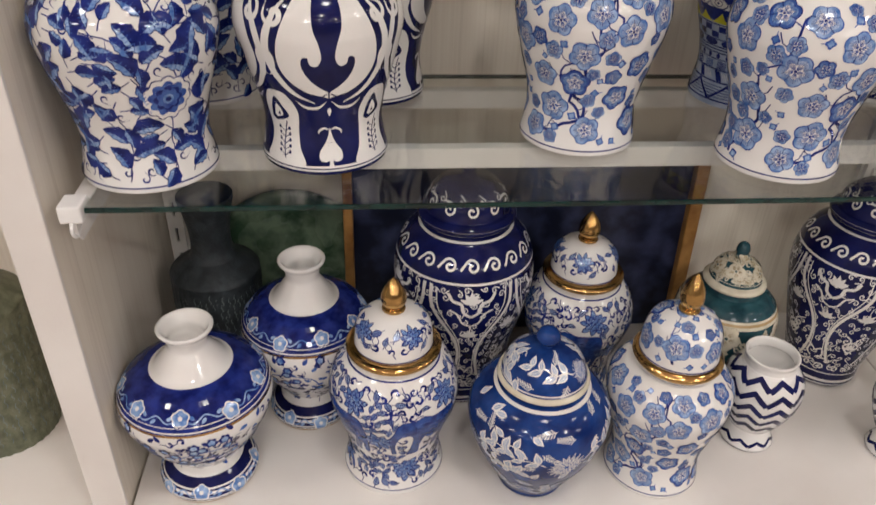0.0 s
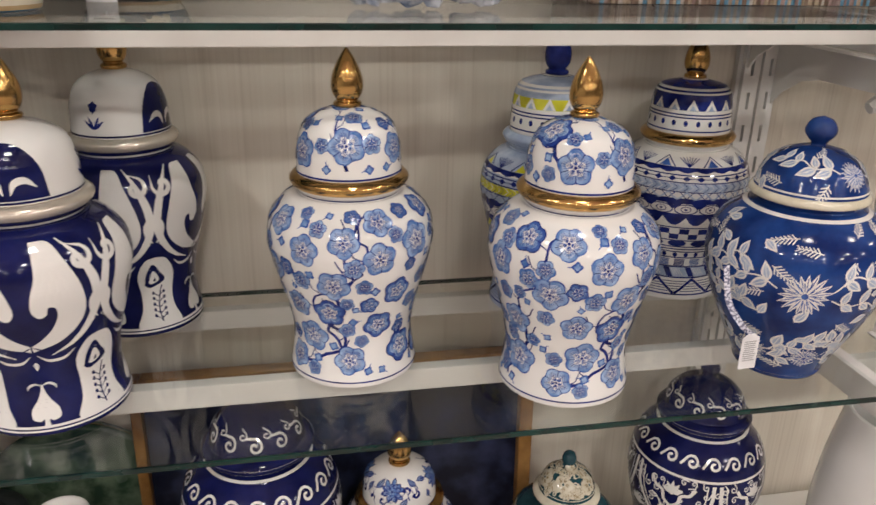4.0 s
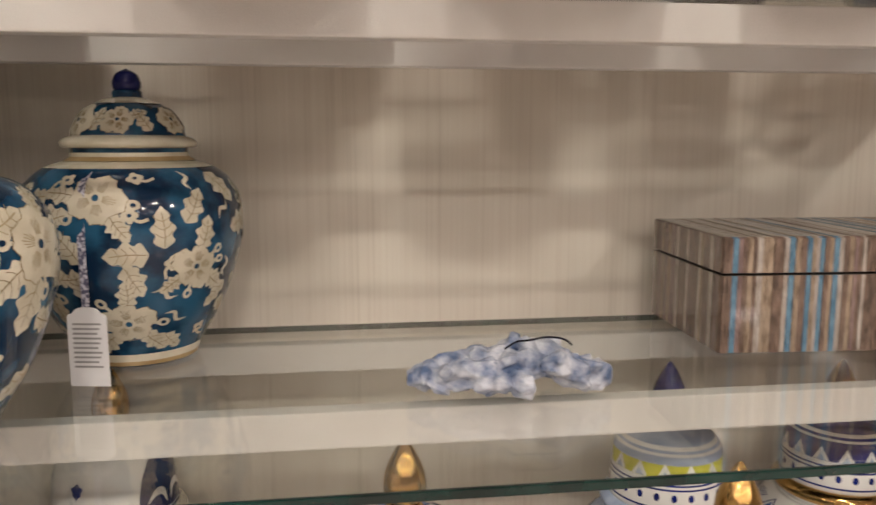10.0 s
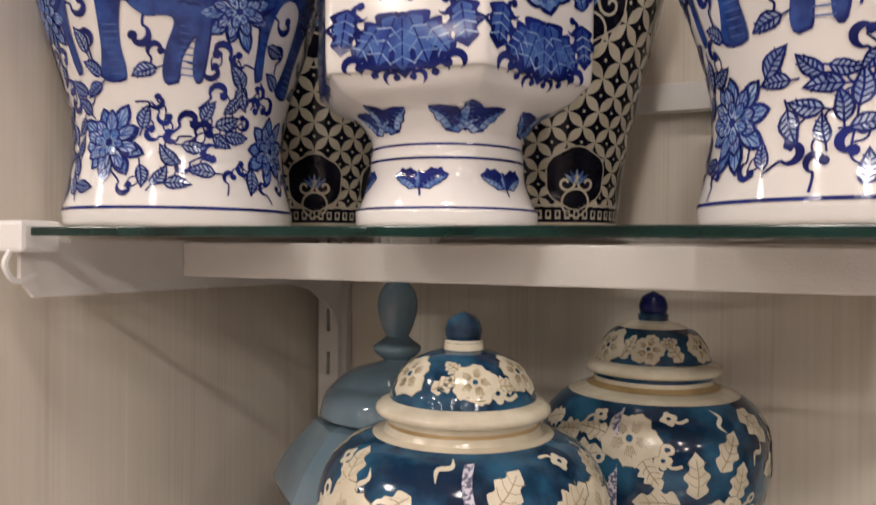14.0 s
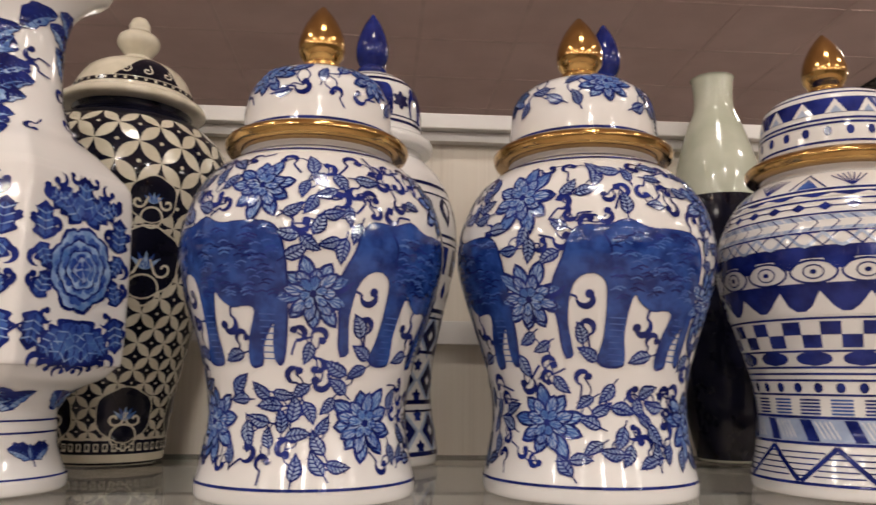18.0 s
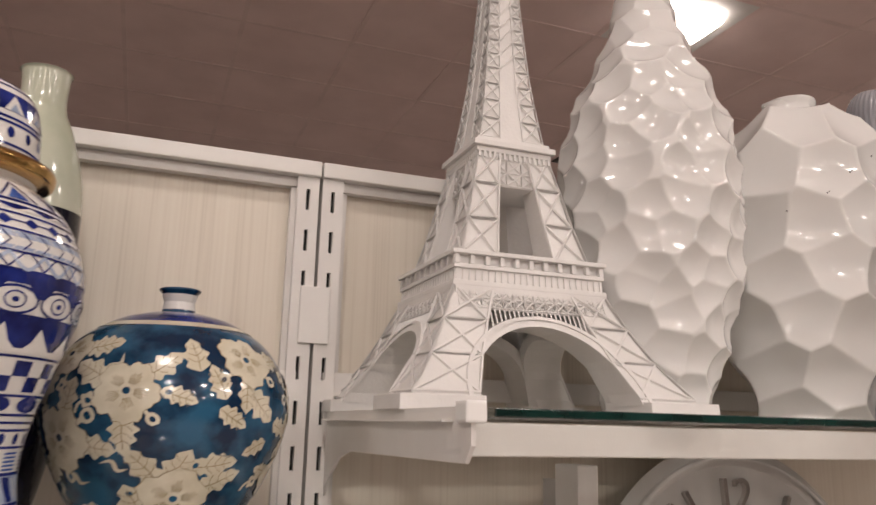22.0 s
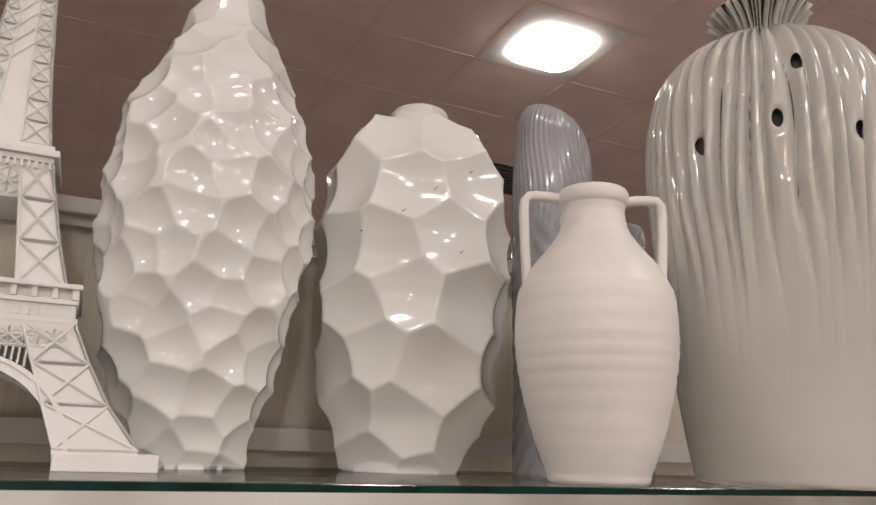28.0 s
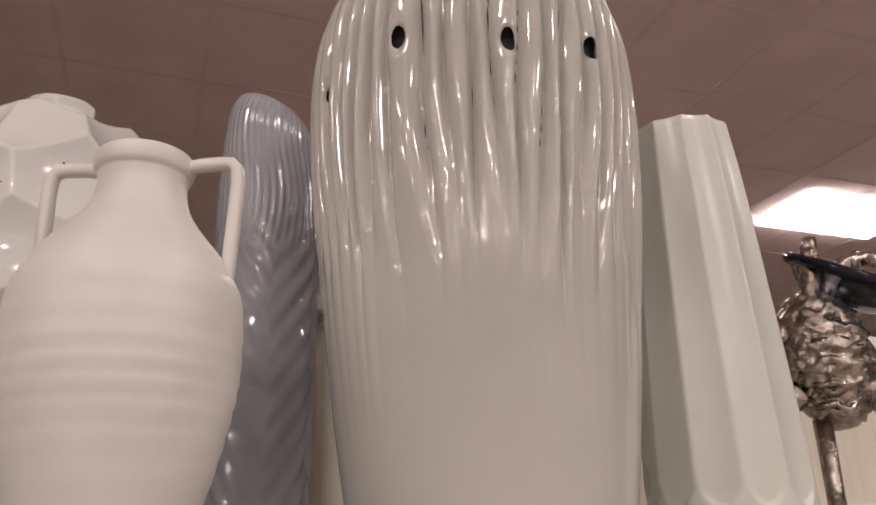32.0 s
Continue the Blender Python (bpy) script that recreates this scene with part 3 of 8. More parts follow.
# each pattern is a function of (paint, seed, s0, s1): it covers the band between two arcs
def blossom(p, th, s, big, turn, deep=False):
    """One round five-petalled plum blossom: washed petals, brushed rays and a pale heart."""
    p.fill(rosette(5, big * 1.06, 0.24, 7, 0.8), th, s, COBALT if deep else MID_BLUE, turn=turn, layer=2)
    p.fill(rosette(5, big * 0.98, 0.24, 7, 0.8), th, s, MID_BLUE if deep else WASH, turn=turn, layer=3)
    p.fill(rosette(5, big * 0.80, 0.30, 7, 0.8), th, s, WASH if deep else PALE_BLUE, turn=turn, layer=3.5)
    p.fill(rosette(5, big * 0.56, 0.42, 5), th, s, WHITE_GLAZE, turn=turn, layer=4)
    for k in range(5):
        a = turn + (k + 0.5) * 1.2566
        p.line([(big * 0.40 * math.sin(-a), big * 0.40 * math.cos(a)), (big * 0.84 * math.sin(-a), big * 0.84 * math.cos(a))], th, s, COBALT, 0.0009, layer=5)
        a = turn + k * 1.2566
        for j in (-0.36, -0.18, 0.0, 0.18, 0.36):
            q = big * (0.80 - 0.45 * abs(j))
            p.line([(big * 0.14 * math.sin(-a - j), big * 0.14 * math.cos(a + j)), (q * math.sin(-a - j), q * math.cos(a + j))], th, s, COBALT if j == 0 else MID_BLUE, 0.0006, layer=5)
    p.fill(ellipse(big * 0.10, big * 0.10, 8), th, s, COBALT, layer=6)


def blossoms(p, seed, s0, s1, size=1.0, loose=1.0):
    rng = random.Random(seed)
    f = p.f
    for k in range(6):
        a, s = 2 * math.pi * k / 6 + rng.uniform(-0.2, 0.2), s0 + 0.006
        pts, x, y, h = [(0, 0)], 0.0, 0.0, rng.uniform(-0.5, 0.5)
        while y < (s1 - s0) * 0.9 and len(pts) < 40:
            h += rng.uniform(-0.9, 0.9) - h * 0.3
            x, y = x + 0.008 * math.sin(h), y + 0.008 * abs(math.cos(h))
            pts.append((x, y))
        n = len(pts)
        p.line(pts[:n // 2 + 1], a, s, COBALT, 0.0036, layer=1)
        p.line(pts[n // 2:], a, s, COBALT, 0.0021, layer=1)
        for i in range(3, n - 2, 3):
            g = rng.choice((-1, 1))
            p.line([pts[i], (pts[i][0] + g * 0.008, pts[i][1] + 0.005), (pts[i][0] + g * 0.012, pts[i][1] + 0.015)], a, s, COBALT, 0.0012, layer=1)
    keep = []
    for gap, lo, hi in ((0.0370, 0.0150, 0.0200), (0.0205, 0.0076, 0.0112), (0.0150, 0.0042, 0.0060)):
        for th, s in scatter(rng, f, s0 + hi * size * 0.8, s1 - hi * size * 0.7, gap * size * loose, 700, keep):
            big, turn = rng.uniform(lo, hi) * size, rng.uniform(0, 6)
            keep.append((th, s, (big + lo) * 0.74 if hi > 0.007 else big * 1.5))
            if hi > 0.007:
                blossom(p, th, s, big, turn, rng.random() < 0.22)
            else:
                p.fill(rosette(4, big, 0.4), th, s, MID_BLUE, turn=turn, layer=2)
                p.fill(rosette(4, big * 0.6, 0.4), th, s, WASH, turn=turn, layer=3)
                p.line([(0, 0), (0.001, -big * 1.6)], th, s, MID_BLUE, 0.0010, turn=turn)


def two_tone_leaf(p, th, s, size, turn, bend, flip=False):
    """A leaf with a dark and a washed half, wavy at its edge."""
    n, dark, pale = 14, [], []
    for k in range(n + 1):
        t = k / n
        w = size * 0.31 * math.sin(math.pi * t ** 0.85) ** 0.8 * (1 + 0.10 * math.cos(t * 22))
        b = bend * size * math.sin(math.pi * t)
        dark.append((b + w, size * t))
        pale.append((b - w, size * t))
    mid = [(bend * size * math.sin(math.pi * k / n), size * k / n) for k in range(n + 1)]
    p.fill(dark[:-1] + [(0, size)] + pale[-2:0:-1], th, s, COBALT, turn=turn, layer=2, flip=flip)
    p.fill([(x + 0.04 * size, y) if 0 < i < n else (x, y) for i, (x, y) in enumerate(pale)][1:-1] + [(x - 0.10 * size, y) for x, y in mid[-2:1:-1]], th, s, WASH, turn=turn, layer=3, flip=flip)
    for k in range(2, n - 1, 2):
        (xa, ya), (xb, yb) = mid[k], pale[k + 1]
        p.line([(xa, ya), (xa + (xb - xa) * 0.8, ya + (yb - ya) * 0.9)], th, s, MID_BLUE, 0.0007, turn=turn, layer=4, flip=flip)


def leaf_sprays(p, seed, s0, s1, medal=None, size=1.0):
    rng = random.Random(seed)
    keep = []
    if medal:
        th, s = medal
        keep = [(th, s, 0.034)]
        p.fill(rosette(11, 0.0265, 0.13, 4), th, s, COBALT, layer=2)
        p.fill(rosette(11, 0.0250, 0.13, 4), th, s, WHITE_GLAZE, layer=3)
        p.fill(rosette(9, 0.0205, 0.20, 4), th, s, MID_BLUE, layer=4)
        p.fill(rosette(8, 0.0150, 0.22, 4), th, s, COBALT, layer=5)
        p.fill(rosette(7, 0.0120, 0.22, 4), th, s, MID_BLUE, layer=6, turn=0.3)
        p.fill(ellipse(0.0055, 0.0055, 12), th, s, WASH, layer=7)
        p.fill(ellipse(0.003, 0.003, 10), th, s, COBALT, layer=8)
    stems = 10 if size == 1.0 else 6
    for k in range(stems):
        a, x, y, h = 2 * math.pi * (k + rng.uniform(-0.15, 0.15)) / stems, 0.0, 0.004, rng.uniform(-0.7, 0.7)
        start, pts, side, since = s0, [(0.0, 0.004)], 1, 0.0
        while y < (s1 - s0) - 0.012 and len(pts) < 70:
            h += rng.uniform(-0.42, 0.42) - h * 0.10
            x, y, since = x + 0.005 * math.sin(h), y + 0.005 * max(0.25, math.cos(h)), since + 0.005
            pts.append((x, y))
            r = max(p.f.radius(start + y), 0.012)
            d = ((a + x / r - keep[0][0] + math.pi) % (2 * math.pi) - math.pi) * r if keep else 1.0
            clear = not keep or math.hypot(d, start + y - keep[0][1]) > 0.038
            q = rng.uniform(0.028, 0.038) * size
            lx, ly = x - side * q * 0.42, start + y + q * 0.30
            clear = clear and all((((a + lx / r - u + math.pi) % (2 * math.pi) - math.pi) * r) ** 2 + (ly - v) ** 2 > (0.0165 * size) ** 2 for u, v, g in keep[1 if medal else 0:])
            if since > 0.0120 * size and clear and y + 0.018 * size < s1 - s0:
                two_tone_leaf(p, a + x / r, start + y, q, -h + side * rng.uniform(0.75, 1.15), 0.13, side < 0)
                keep.append((a + x / r - side * q * 0.5 / r, start + y + q * 0.35, 0.016))
                side, since = -side, 0.0
            elif not clear and since > 0.02:
                since = 0.02
        r = max(p.f.radius(s0 + 0.05), 0.012)
        p.line(pts, a, s0, COBALT, 0.0013 * size, layer=1)
    for k, (th, s) in enumerate(scatter(rng, p.f, s0 + 0.006, s1 - 0.010, 0.0112 * size, 3200, keep)):
        turn = rng.uniform(0, 6.28)
        if k % 3:
            two_tone_leaf(p, th, s, rng.uniform(0.020, 0.028) * size, turn, 0.1, k % 2 == 0)
            p.line([(0, 0), (0.003, -0.009)], th, s, COBALT, 0.0012, turn=turn, size=size)
        else:
            p.line(curl(0.0055, 0.9, 12), th, s, COBALT, 0.0020, turn=turn, taper=True, size=size)


ELEPHANT = [(-0.44, -0.365), (-0.465, -0.30), (-0.475, -0.18), (-0.50, 0.0), (-0.485, 0.09), (-0.425, 0.21), (-0.385, 0.33), (-0.31, 0.39), (-0.18, 0.385), (-0.045, 0.425), (0.075, 0.378), (0.24, 0.38), (0.39, 0.365), (0.46, 0.29), (0.49, 0.15), (0.497, -0.03), (0.487, -0.24), (0.46, -0.395), (0.41, -0.405), (0.398, -0.30), (0.412, -0.19), (0.385, -0.20), (0.325, -0.30), (0.305, -0.415),
            (0.21, -0.415), (0.227, -0.27), (0.285, -0.125), (0.24, -0.085), (0.12, -0.09), (0.036, -0.04), (0.0, 0.0), (-0.03, -0.09), (-0.048, -0.24), (-0.03, -0.36), (-0.05, -0.412), (-0.18, -0.412), (-0.222, -0.364), (-0.185, -0.24), (-0.17, -0.03), (-0.185, 0.076), (-0.257, 0.12), (-0.345, 0.09), (-0.395, 0.0), (-0.418, -0.15), (-0.402, -0.29), (-0.394, -0.355)]


def petal(long, wide, n=7):
    """A pointed petal, broadest past its middle."""
    up = [(wide / 2 * math.sin(math.pi * (k / n) ** 1.45) ** 0.85, long * k / n) for k in range(n + 1)]
    return up + [(-x, y) for x, y in up[-2:0:-1]]


def dahlia(p, th, s, q, turn, rng):
    """A flower of three rings of short pointed petals with dark outlines."""
    for n, f, w, m, layer in ((9, 1.12, 0.46, WASH, 2), (8, 0.80, 0.40, PALE_BLUE, 4.5), (6, 0.50, 0.32, WASH, 7)):
        for k in range(n):
            a = 2 * math.pi * (k + 0.5 * (layer > 3)) / n + turn + rng.uniform(-0.14, 0.14)
            g = q * f * rng.uniform(0.80, 1.10)
            p.fill(petal(g, q * w), th, s, COBALT, turn=a, layer=layer + 0.1 * (k % 3))
            p.fill([(x, y * 0.86 + g * 0.04) for x, y in petal(g, q * w * 0.66)], th, s, m, turn=a, layer=layer + 1 + 0.1 * (k % 3))
            for j in (-0.12, 0.0, 0.12):
                p.line([(0, g * 0.35), (j * q, g * (0.78 if j else 0.86))], th, s, MID_BLUE, q * 0.040, turn=a, layer=layer + 1.6)
    p.fill(ellipse(q * 0.11, q * 0.11, 8), th, s, COBALT, layer=10)


def veined_leaf(p, th, s, q, turn, flip=False, m=None):
    """A pale leaf with a dark outline and veins, centred on its spot."""
    x, y = 0.5 * q * math.sin(turn), -0.5 * q * math.cos(turn)
    th, s = th + x / max(p.f.radius(s), 0.012), s + y
    p.fill(leaf(q, q * 0.60, q * 0.07), th, s, COBALT, turn=turn, layer=2, flip=flip)
    p.fill([(u, v * 0.84 + q * 0.07) for u, v in leaf(q, q * 0.42, q * 0.07)], th, s, m or PALE_BLUE, turn=turn, layer=3, flip=flip)
    p.line([(0, -q * 0.22), (0, 0), (q * 0.05, q * 0.5), (0, q * 0.9)], th, s, COBALT, 0.0010, turn=turn, layer=4, flip=flip)
    for j in (0.22, 0.36, 0.50, 0.64):
        w = q * 0.21 * (1 - 0.6 * abs(j - 0.35))
        p.line([(-w + q * 0.05, q * (j + 0.13)), (q * 0.05, q * j), (w + q * 0.05, q * (j + 0.13))], th, s, COBALT, 0.0009, turn=turn, layer=4, flip=flip)


def hook(p, th, s, q, turn, flip=False, m=None, tail=True):
    """A bold C scroll with a round end and a thin tail."""
    pts = [(q * 0.55 * math.cos(a) * (1 - 0.05 * k), q * 0.55 * math.sin(a) * (1 - 0.05 * k)) for k, a in enumerate(2.4 + 0.42 * j for j in range(11))]
    if tail:
        p.line(smooth_line([(-q * 0.95, q * 1.05), (-q * 0.72, q * 0.80)] + pts[:2], 3), th, s, m or COBALT, q * 0.13, turn=turn, layer=2, flip=flip)
    p.line(smooth_line(pts, 2), th, s, m or COBALT, q * 0.36, turn=turn, layer=2.1, flip=flip, taper=True)
    x, y = pts[-1]
    p.fill([(u + x, v + y) for u, v in ellipse(q * 0.24, q * 0.24, 9)], th, s, m or COBALT, turn=turn, layer=2.2, flip=flip)


def vine(p, seed, s0, s1, elephants=(), mid=0.0, ew=0.110, dense=0.0096, size=1.0, shift=(0.75, 0.80)):
    """Veined leaves, scrolls and dahlias, round elephants at the given angles."""
    rng = random.Random(seed)
    keep = []
    smooth = [(x, y * 1.09) for x, y in smooth_line(ELEPHANT + ELEPHANT[:1], 3)[:-1]]
    for a in elephants:
        p.fill(smooth, a, mid, COBALT, size=ew, layer=2)
        p.fill(smooth, a, mid + 0.0004, ELEPHANT_BLUE, size=ew * 0.975, layer=3)
        p.line(smooth_line([(-0.20, 0.38), (-0.15, 0.28), (-0.16, 0.17)], 4), a, mid, COBALT, 0.0014, size=ew, layer=4, taper=True)
        p.line(smooth_line([(-0.40, 0.06), (-0.48, 0.0), (-0.57, -0.01)], 4), a, mid, COBALT, 0.0036, size=ew, layer=4, taper=True)
        for k in range(110):
            x, y = rng.uniform(-0.13, 0.42), rng.uniform(-0.03, 0.37)
            p.line(smooth_line([(x - 0.035, y), (x, y + 0.012), (x + 0.035, y)], 3), a, mid, COBALT if k % 2 else MID_BLUE, 0.0010, size=ew, layer=4)
        for k in range(8):
            for x in (-0.10, 0.36):
                p.line([(x - 0.05, -0.14 - k * 0.038), (x + 0.05, -0.144 - k * 0.038)], a, mid, MID_BLUE, 0.0008, size=ew, layer=4)
        r = p.f.radius(mid)
        for x, y, q, t, curled in ((-0.29, -0.02, 0.115, 0.6, True), (-0.30, -0.20, 0.105, 2.6, True), (-0.29, -0.37, 0.16, 0.9, False), (0.07, -0.20, 0.120, 0.4, True), (0.17, -0.28, 0.095, 3.4, True), (0.08, -0.40, 0.17, 1.9, False)):
            if curled:
                hook(p, a + x * ew / r, mid + y * ew, q * ew, t, x > 0)
            else:
                veined_leaf(p, a + x * ew / r, mid + y * ew, q * ew, t)
        keep += [(a - 0.20, mid + 0.014, 0.034), (a + 0.22, mid + 0.014, 0.038), (a, mid + 0.018, 0.036), (a - 0.54, mid - 0.010, 0.014), (a - 0.55, mid - 0.034, 0.013), (a + 0.39, mid - 0.025, 0.022), (a - 0.10, mid - 0.028, 0.024), (a + 0.39, mid - 0.044, 0.018), (a - 0.10, mid - 0.044, 0.020), (a + 0.15, mid - 0.036, 0.022)]
    stars = [(a + math.pi / 4, mid - 0.002) for a in elephants] + [(a - shift[1], mid - 0.083) for a in elephants] + [(a + shift[0], mid + 0.066) for a in elephants]
    if not elephants:
        stars = [(k * math.pi / 2, s1 - 0.020) for k in range(4)]
    for k, (th, s) in enumerate(stars):
        q = (0.0228 if elephants else 0.0185) * size * rng.uniform(0.94, 1.06)
        dahlia(p, th, s, q, rng.uniform(0, 1), rng)
        keep.append((th, s, q * 1.12))
    spots = scatter(rng, p.f, s0 + 0.007, s1 - 0.006, dense * size, 6000, keep)
    for k, (th, s) in enumerate(spots):
        near = sorted(spots, key=lambda o: (((o[0] - th + math.pi) % (2 * math.pi) - math.pi) * 0.09) ** 2 + (o[1] - s) ** 2)[1:2]
        turn = rng.uniform(0, 6.28)
        for a, b in near:
            x, y = ((a - th + math.pi) % (2 * math.pi) - math.pi) * max(p.f.radius(s), 0.01), b - s
            if math.hypot(x, y) < 0.022:
                p.line(smooth_line([(0, 0), (x * 0.5 - y * 0.25, y * 0.5 + x * 0.25), (x, y)], 4), th, s, COBALT, 0.0010, layer=1)
        if k % 7 < 4:
            veined_leaf(p, th, s, rng.uniform(0.0145, 0.0192) * size, turn, k % 2 == 0)
        else:
            hook(p, th, s, rng.uniform(0.0085, 0.0118) * size, turn, k % 2 == 0)


def row(p, s, n, draw, turn=0.0):
    for k in range(n):
        draw(turn + 2 * math.pi * k / n, s, 2 * math.pi * p.f.radius(s) / n)


def tribal(p, z0, z1, ink=COBALT, tint=WASH, accent=None):
    """Bands of triangles, eyes, checks and hatching, from the foot up."""
    h = z1 - z0
    S = lambda u: p.f.s_at(z0 + h * u)
    N, rng = 18, random.Random(5)

    def rule(u, w=0.0012):
        p.band(S(u) - w / 2, S(u) + w / 2, ink, 2)

    def solid(u0, u1, m=ink, layer=1):
        p.band(S(u0), S(u1), m, layer)
    tri = lambda w, q: [(-w / 2, 0), (w / 2, 0), (0, q)]
    # foot triangles with hatching
    for k in range(9):
        th, w, s = 2 * math.pi * k / 9, 2 * math.pi * p.f.radius(S(0.05)) / 9, S(0.025)
        q = S(0.13) - s
        for a, b in (((-w / 2, 0), (0, q)), ((0, q), (w / 2, 0))):
            p.line([a, ((a[0] + b[0]) / 2, (a[1] + b[1]) / 2), b], th, s, ink, 0.0034)
        for j in range(1, 6):
            y = q * j / 6
            g = w / 2 * (1 - j / 6) * 0.8
            p.line([(-g, y), (0, y), (g, y)], th, s, ink, 0.0010, layer=1)
            p.line([(-g, y - 0.001), (0, y - 0.001), (g, y - 0.001)], th + w / 2 / p.f.radius(s), s + q - 2 * y + 0.001, ink, 0.0010, layer=1)
    rule(0.02, 0.002)
    rule(0.14, 0.002)
    solid(0.145, 0.215, tint, 1)
    for k in range(14):
        th, w, s = 2 * math.pi * k / 14, 2 * math.pi * p.f.radius(S(0.18)) / 14, S(0.147)
        q = S(0.213) - s
        p.fill([(-w * 0.18, 0), (w * 0.10, 0), (-w * 0.12, q), (-w * 0.40, q)], th, s, ink, layer=2)
        for j in range(4):
            x = w * (0.20 + 0.11 * j)
            p.line([(x, 0.002), (x - w * 0.22, q - 0.001)], th, s, WHITE_GLAZE, 0.0008, layer=3)
    rule(0.22, 0.002)
    for k in range(20):
        th, s, q = 2 * math.pi * k / 20, S(0.232), S(0.285) - S(0.232)
        w = 2 * math.pi * p.f.radius(s) / 20
        for j in range(5):
            p.line([(-w * 0.33, q * j / 5), (w * 0.33, q * j / 5)], th, s, ink if k % 2 else MID_BLUE, 0.0013)
    row(p, S(0.312), 30, lambda th, s, w: p.fill(ellipse(0.0030, 0.0036, 10), th, s, ink))
    for u in (0.29, 0.335, 0.355, 0.375):
        rule(u, 0.0016)
    row(p, S(0.402), 15, lambda th, s, w: p.fill(ellipse(w * 0.40, 0.0052, 16), th, s, ink))
    for u in (0.425, ):
        rule(u, 0.0016)
    for k in range(38):
        th, s, q = 2 * math.pi * k / 38, S(0.435), (S(0.515) - S(0.435)) / 2
        w = 2 * math.pi * p.f.radius(s) / 38
        y = 0 if k % 2 else q
        p.fill([(-w / 2, y), (w / 2, y), (w / 2, y + q), (-w / 2, y + q)], th, s, ink)
    rule(0.525, 0.0016)
    solid(0.545, 0.625)
    for k in range(N):
        th, s = 2 * math.pi * k / N, S(0.535)
        w, q = 2 * math.pi * p.f.radius(s) / N, S(0.60) - S(0.535)
        p.fill([(-w * 0.5, 0), (w * 0.5, 0), (w * 0.22, q * 0.42), (w * rng.uniform(-0.08, 0.08), q * rng.uniform(0.88, 1.12)), (-w * 0.22, q * 0.42)], th, s, accent or WHITE_GLAZE, layer=2)
    solid(0.625, 0.705, WHITE_GLAZE, 2)
    for k in range(17):
        th, s = 2 * math.pi * k / 17, S(0.665)
        w, q = 2 * math.pi * p.f.radius(s) / 17, S(0.70) - S(0.665)
        p.line(ring_line(w * 0.46, q), th, s, ink, 0.0015, layer=3)
        p.line(ring_line(w * 0.20, q * 0.6, 14), th, s, ink, 0.0010, layer=3)
        p.fill(ellipse(w * 0.07, q * 0.22, 8), th, s, ink, layer=4)
    solid(0.700, 0.742)
    rule(0.628, 0.0014)
    for k in range(17):
        th, s = 2 * math.pi * (k + 0.5) / 17, S(0.625)
        w = 2 * math.pi * p.f.radius(s) / 17
        p.fill([(-w * 0.34, 0.001), (w * 0.34, 0.001), (w * 0.10, -(S(0.705) - s) * 0.40), (-w * 0.10, -(S(0.705) - s) * 0.40)], th, S(0.705), ink, layer=3)
    row(p, S(0.765), 24, lambda th, s, w: (p.line(smooth_line([(-w / 2, 0.0045), (0, -0.005), (w / 2, 0.0045)], 4), th, s, PALE_GREY, 0.0022), p.line(smooth_line([(-w / 2, -0.0045), (0, 0.005), (w / 2, -0.0045)], 4), th, s, ink, 0.0010)))
    rule(0.742, 0.001)
    rule(0.787, 0.0014)
    solid(0.792, 0.842, accent or tint, 1)
    for k in range(84):
        th, s = 2 * math.pi * k / 84, S(0.793)
        w, q = 2 * math.pi * p.f.radius(s) / 84, (S(0.841) - S(0.793)) / 2
        p.line([(0, 0), (w * 0.9, q), (0, q * 2)], th, s, WHITE_GLAZE if k % 2 else ink, 0.0008)
    rule(0.847, 0.0014)
    row(p, S(0.872), 30, lambda th, s, w: p.fill([(-w * 0.30, 0), (0, -0.0035), (w * 0.30, 0), (0, 0.0035)], th, s, ink))
    rule(0.872, 0.0009)
    rule(0.893, 0.0016)
    solid(0.906, 0.938)
    for k in range(22):
        w = 2 * math.pi * p.f.radius(S(0.906)) / 22
        p.fill(tri(w * 0.9, 0.0028), 2 * math.pi * k / 22, S(0.905), WHITE_GLAZE, layer=2)
    for k in range(16):
        th, s = 2 * math.pi * k / 16, S(0.94)
        w, q = 2 * math.pi * p.f.radius(s) / 16, S(0.995) - S(0.94)
        if k % 2:
            for j in range(-3, 4):
                p.line([(0, 0), (j * w * 0.15, q * (1 - abs(j) * 0.06))], th, s, ink, 0.0011)
        else:
            p.fill(tri(w * 0.5, q * 0.7), th, s, accent or MID_BLUE)
            p.line([(-w * 0.42, 0), (0, q), (w * 0.42, 0)], th, s, ink, 0.0014)


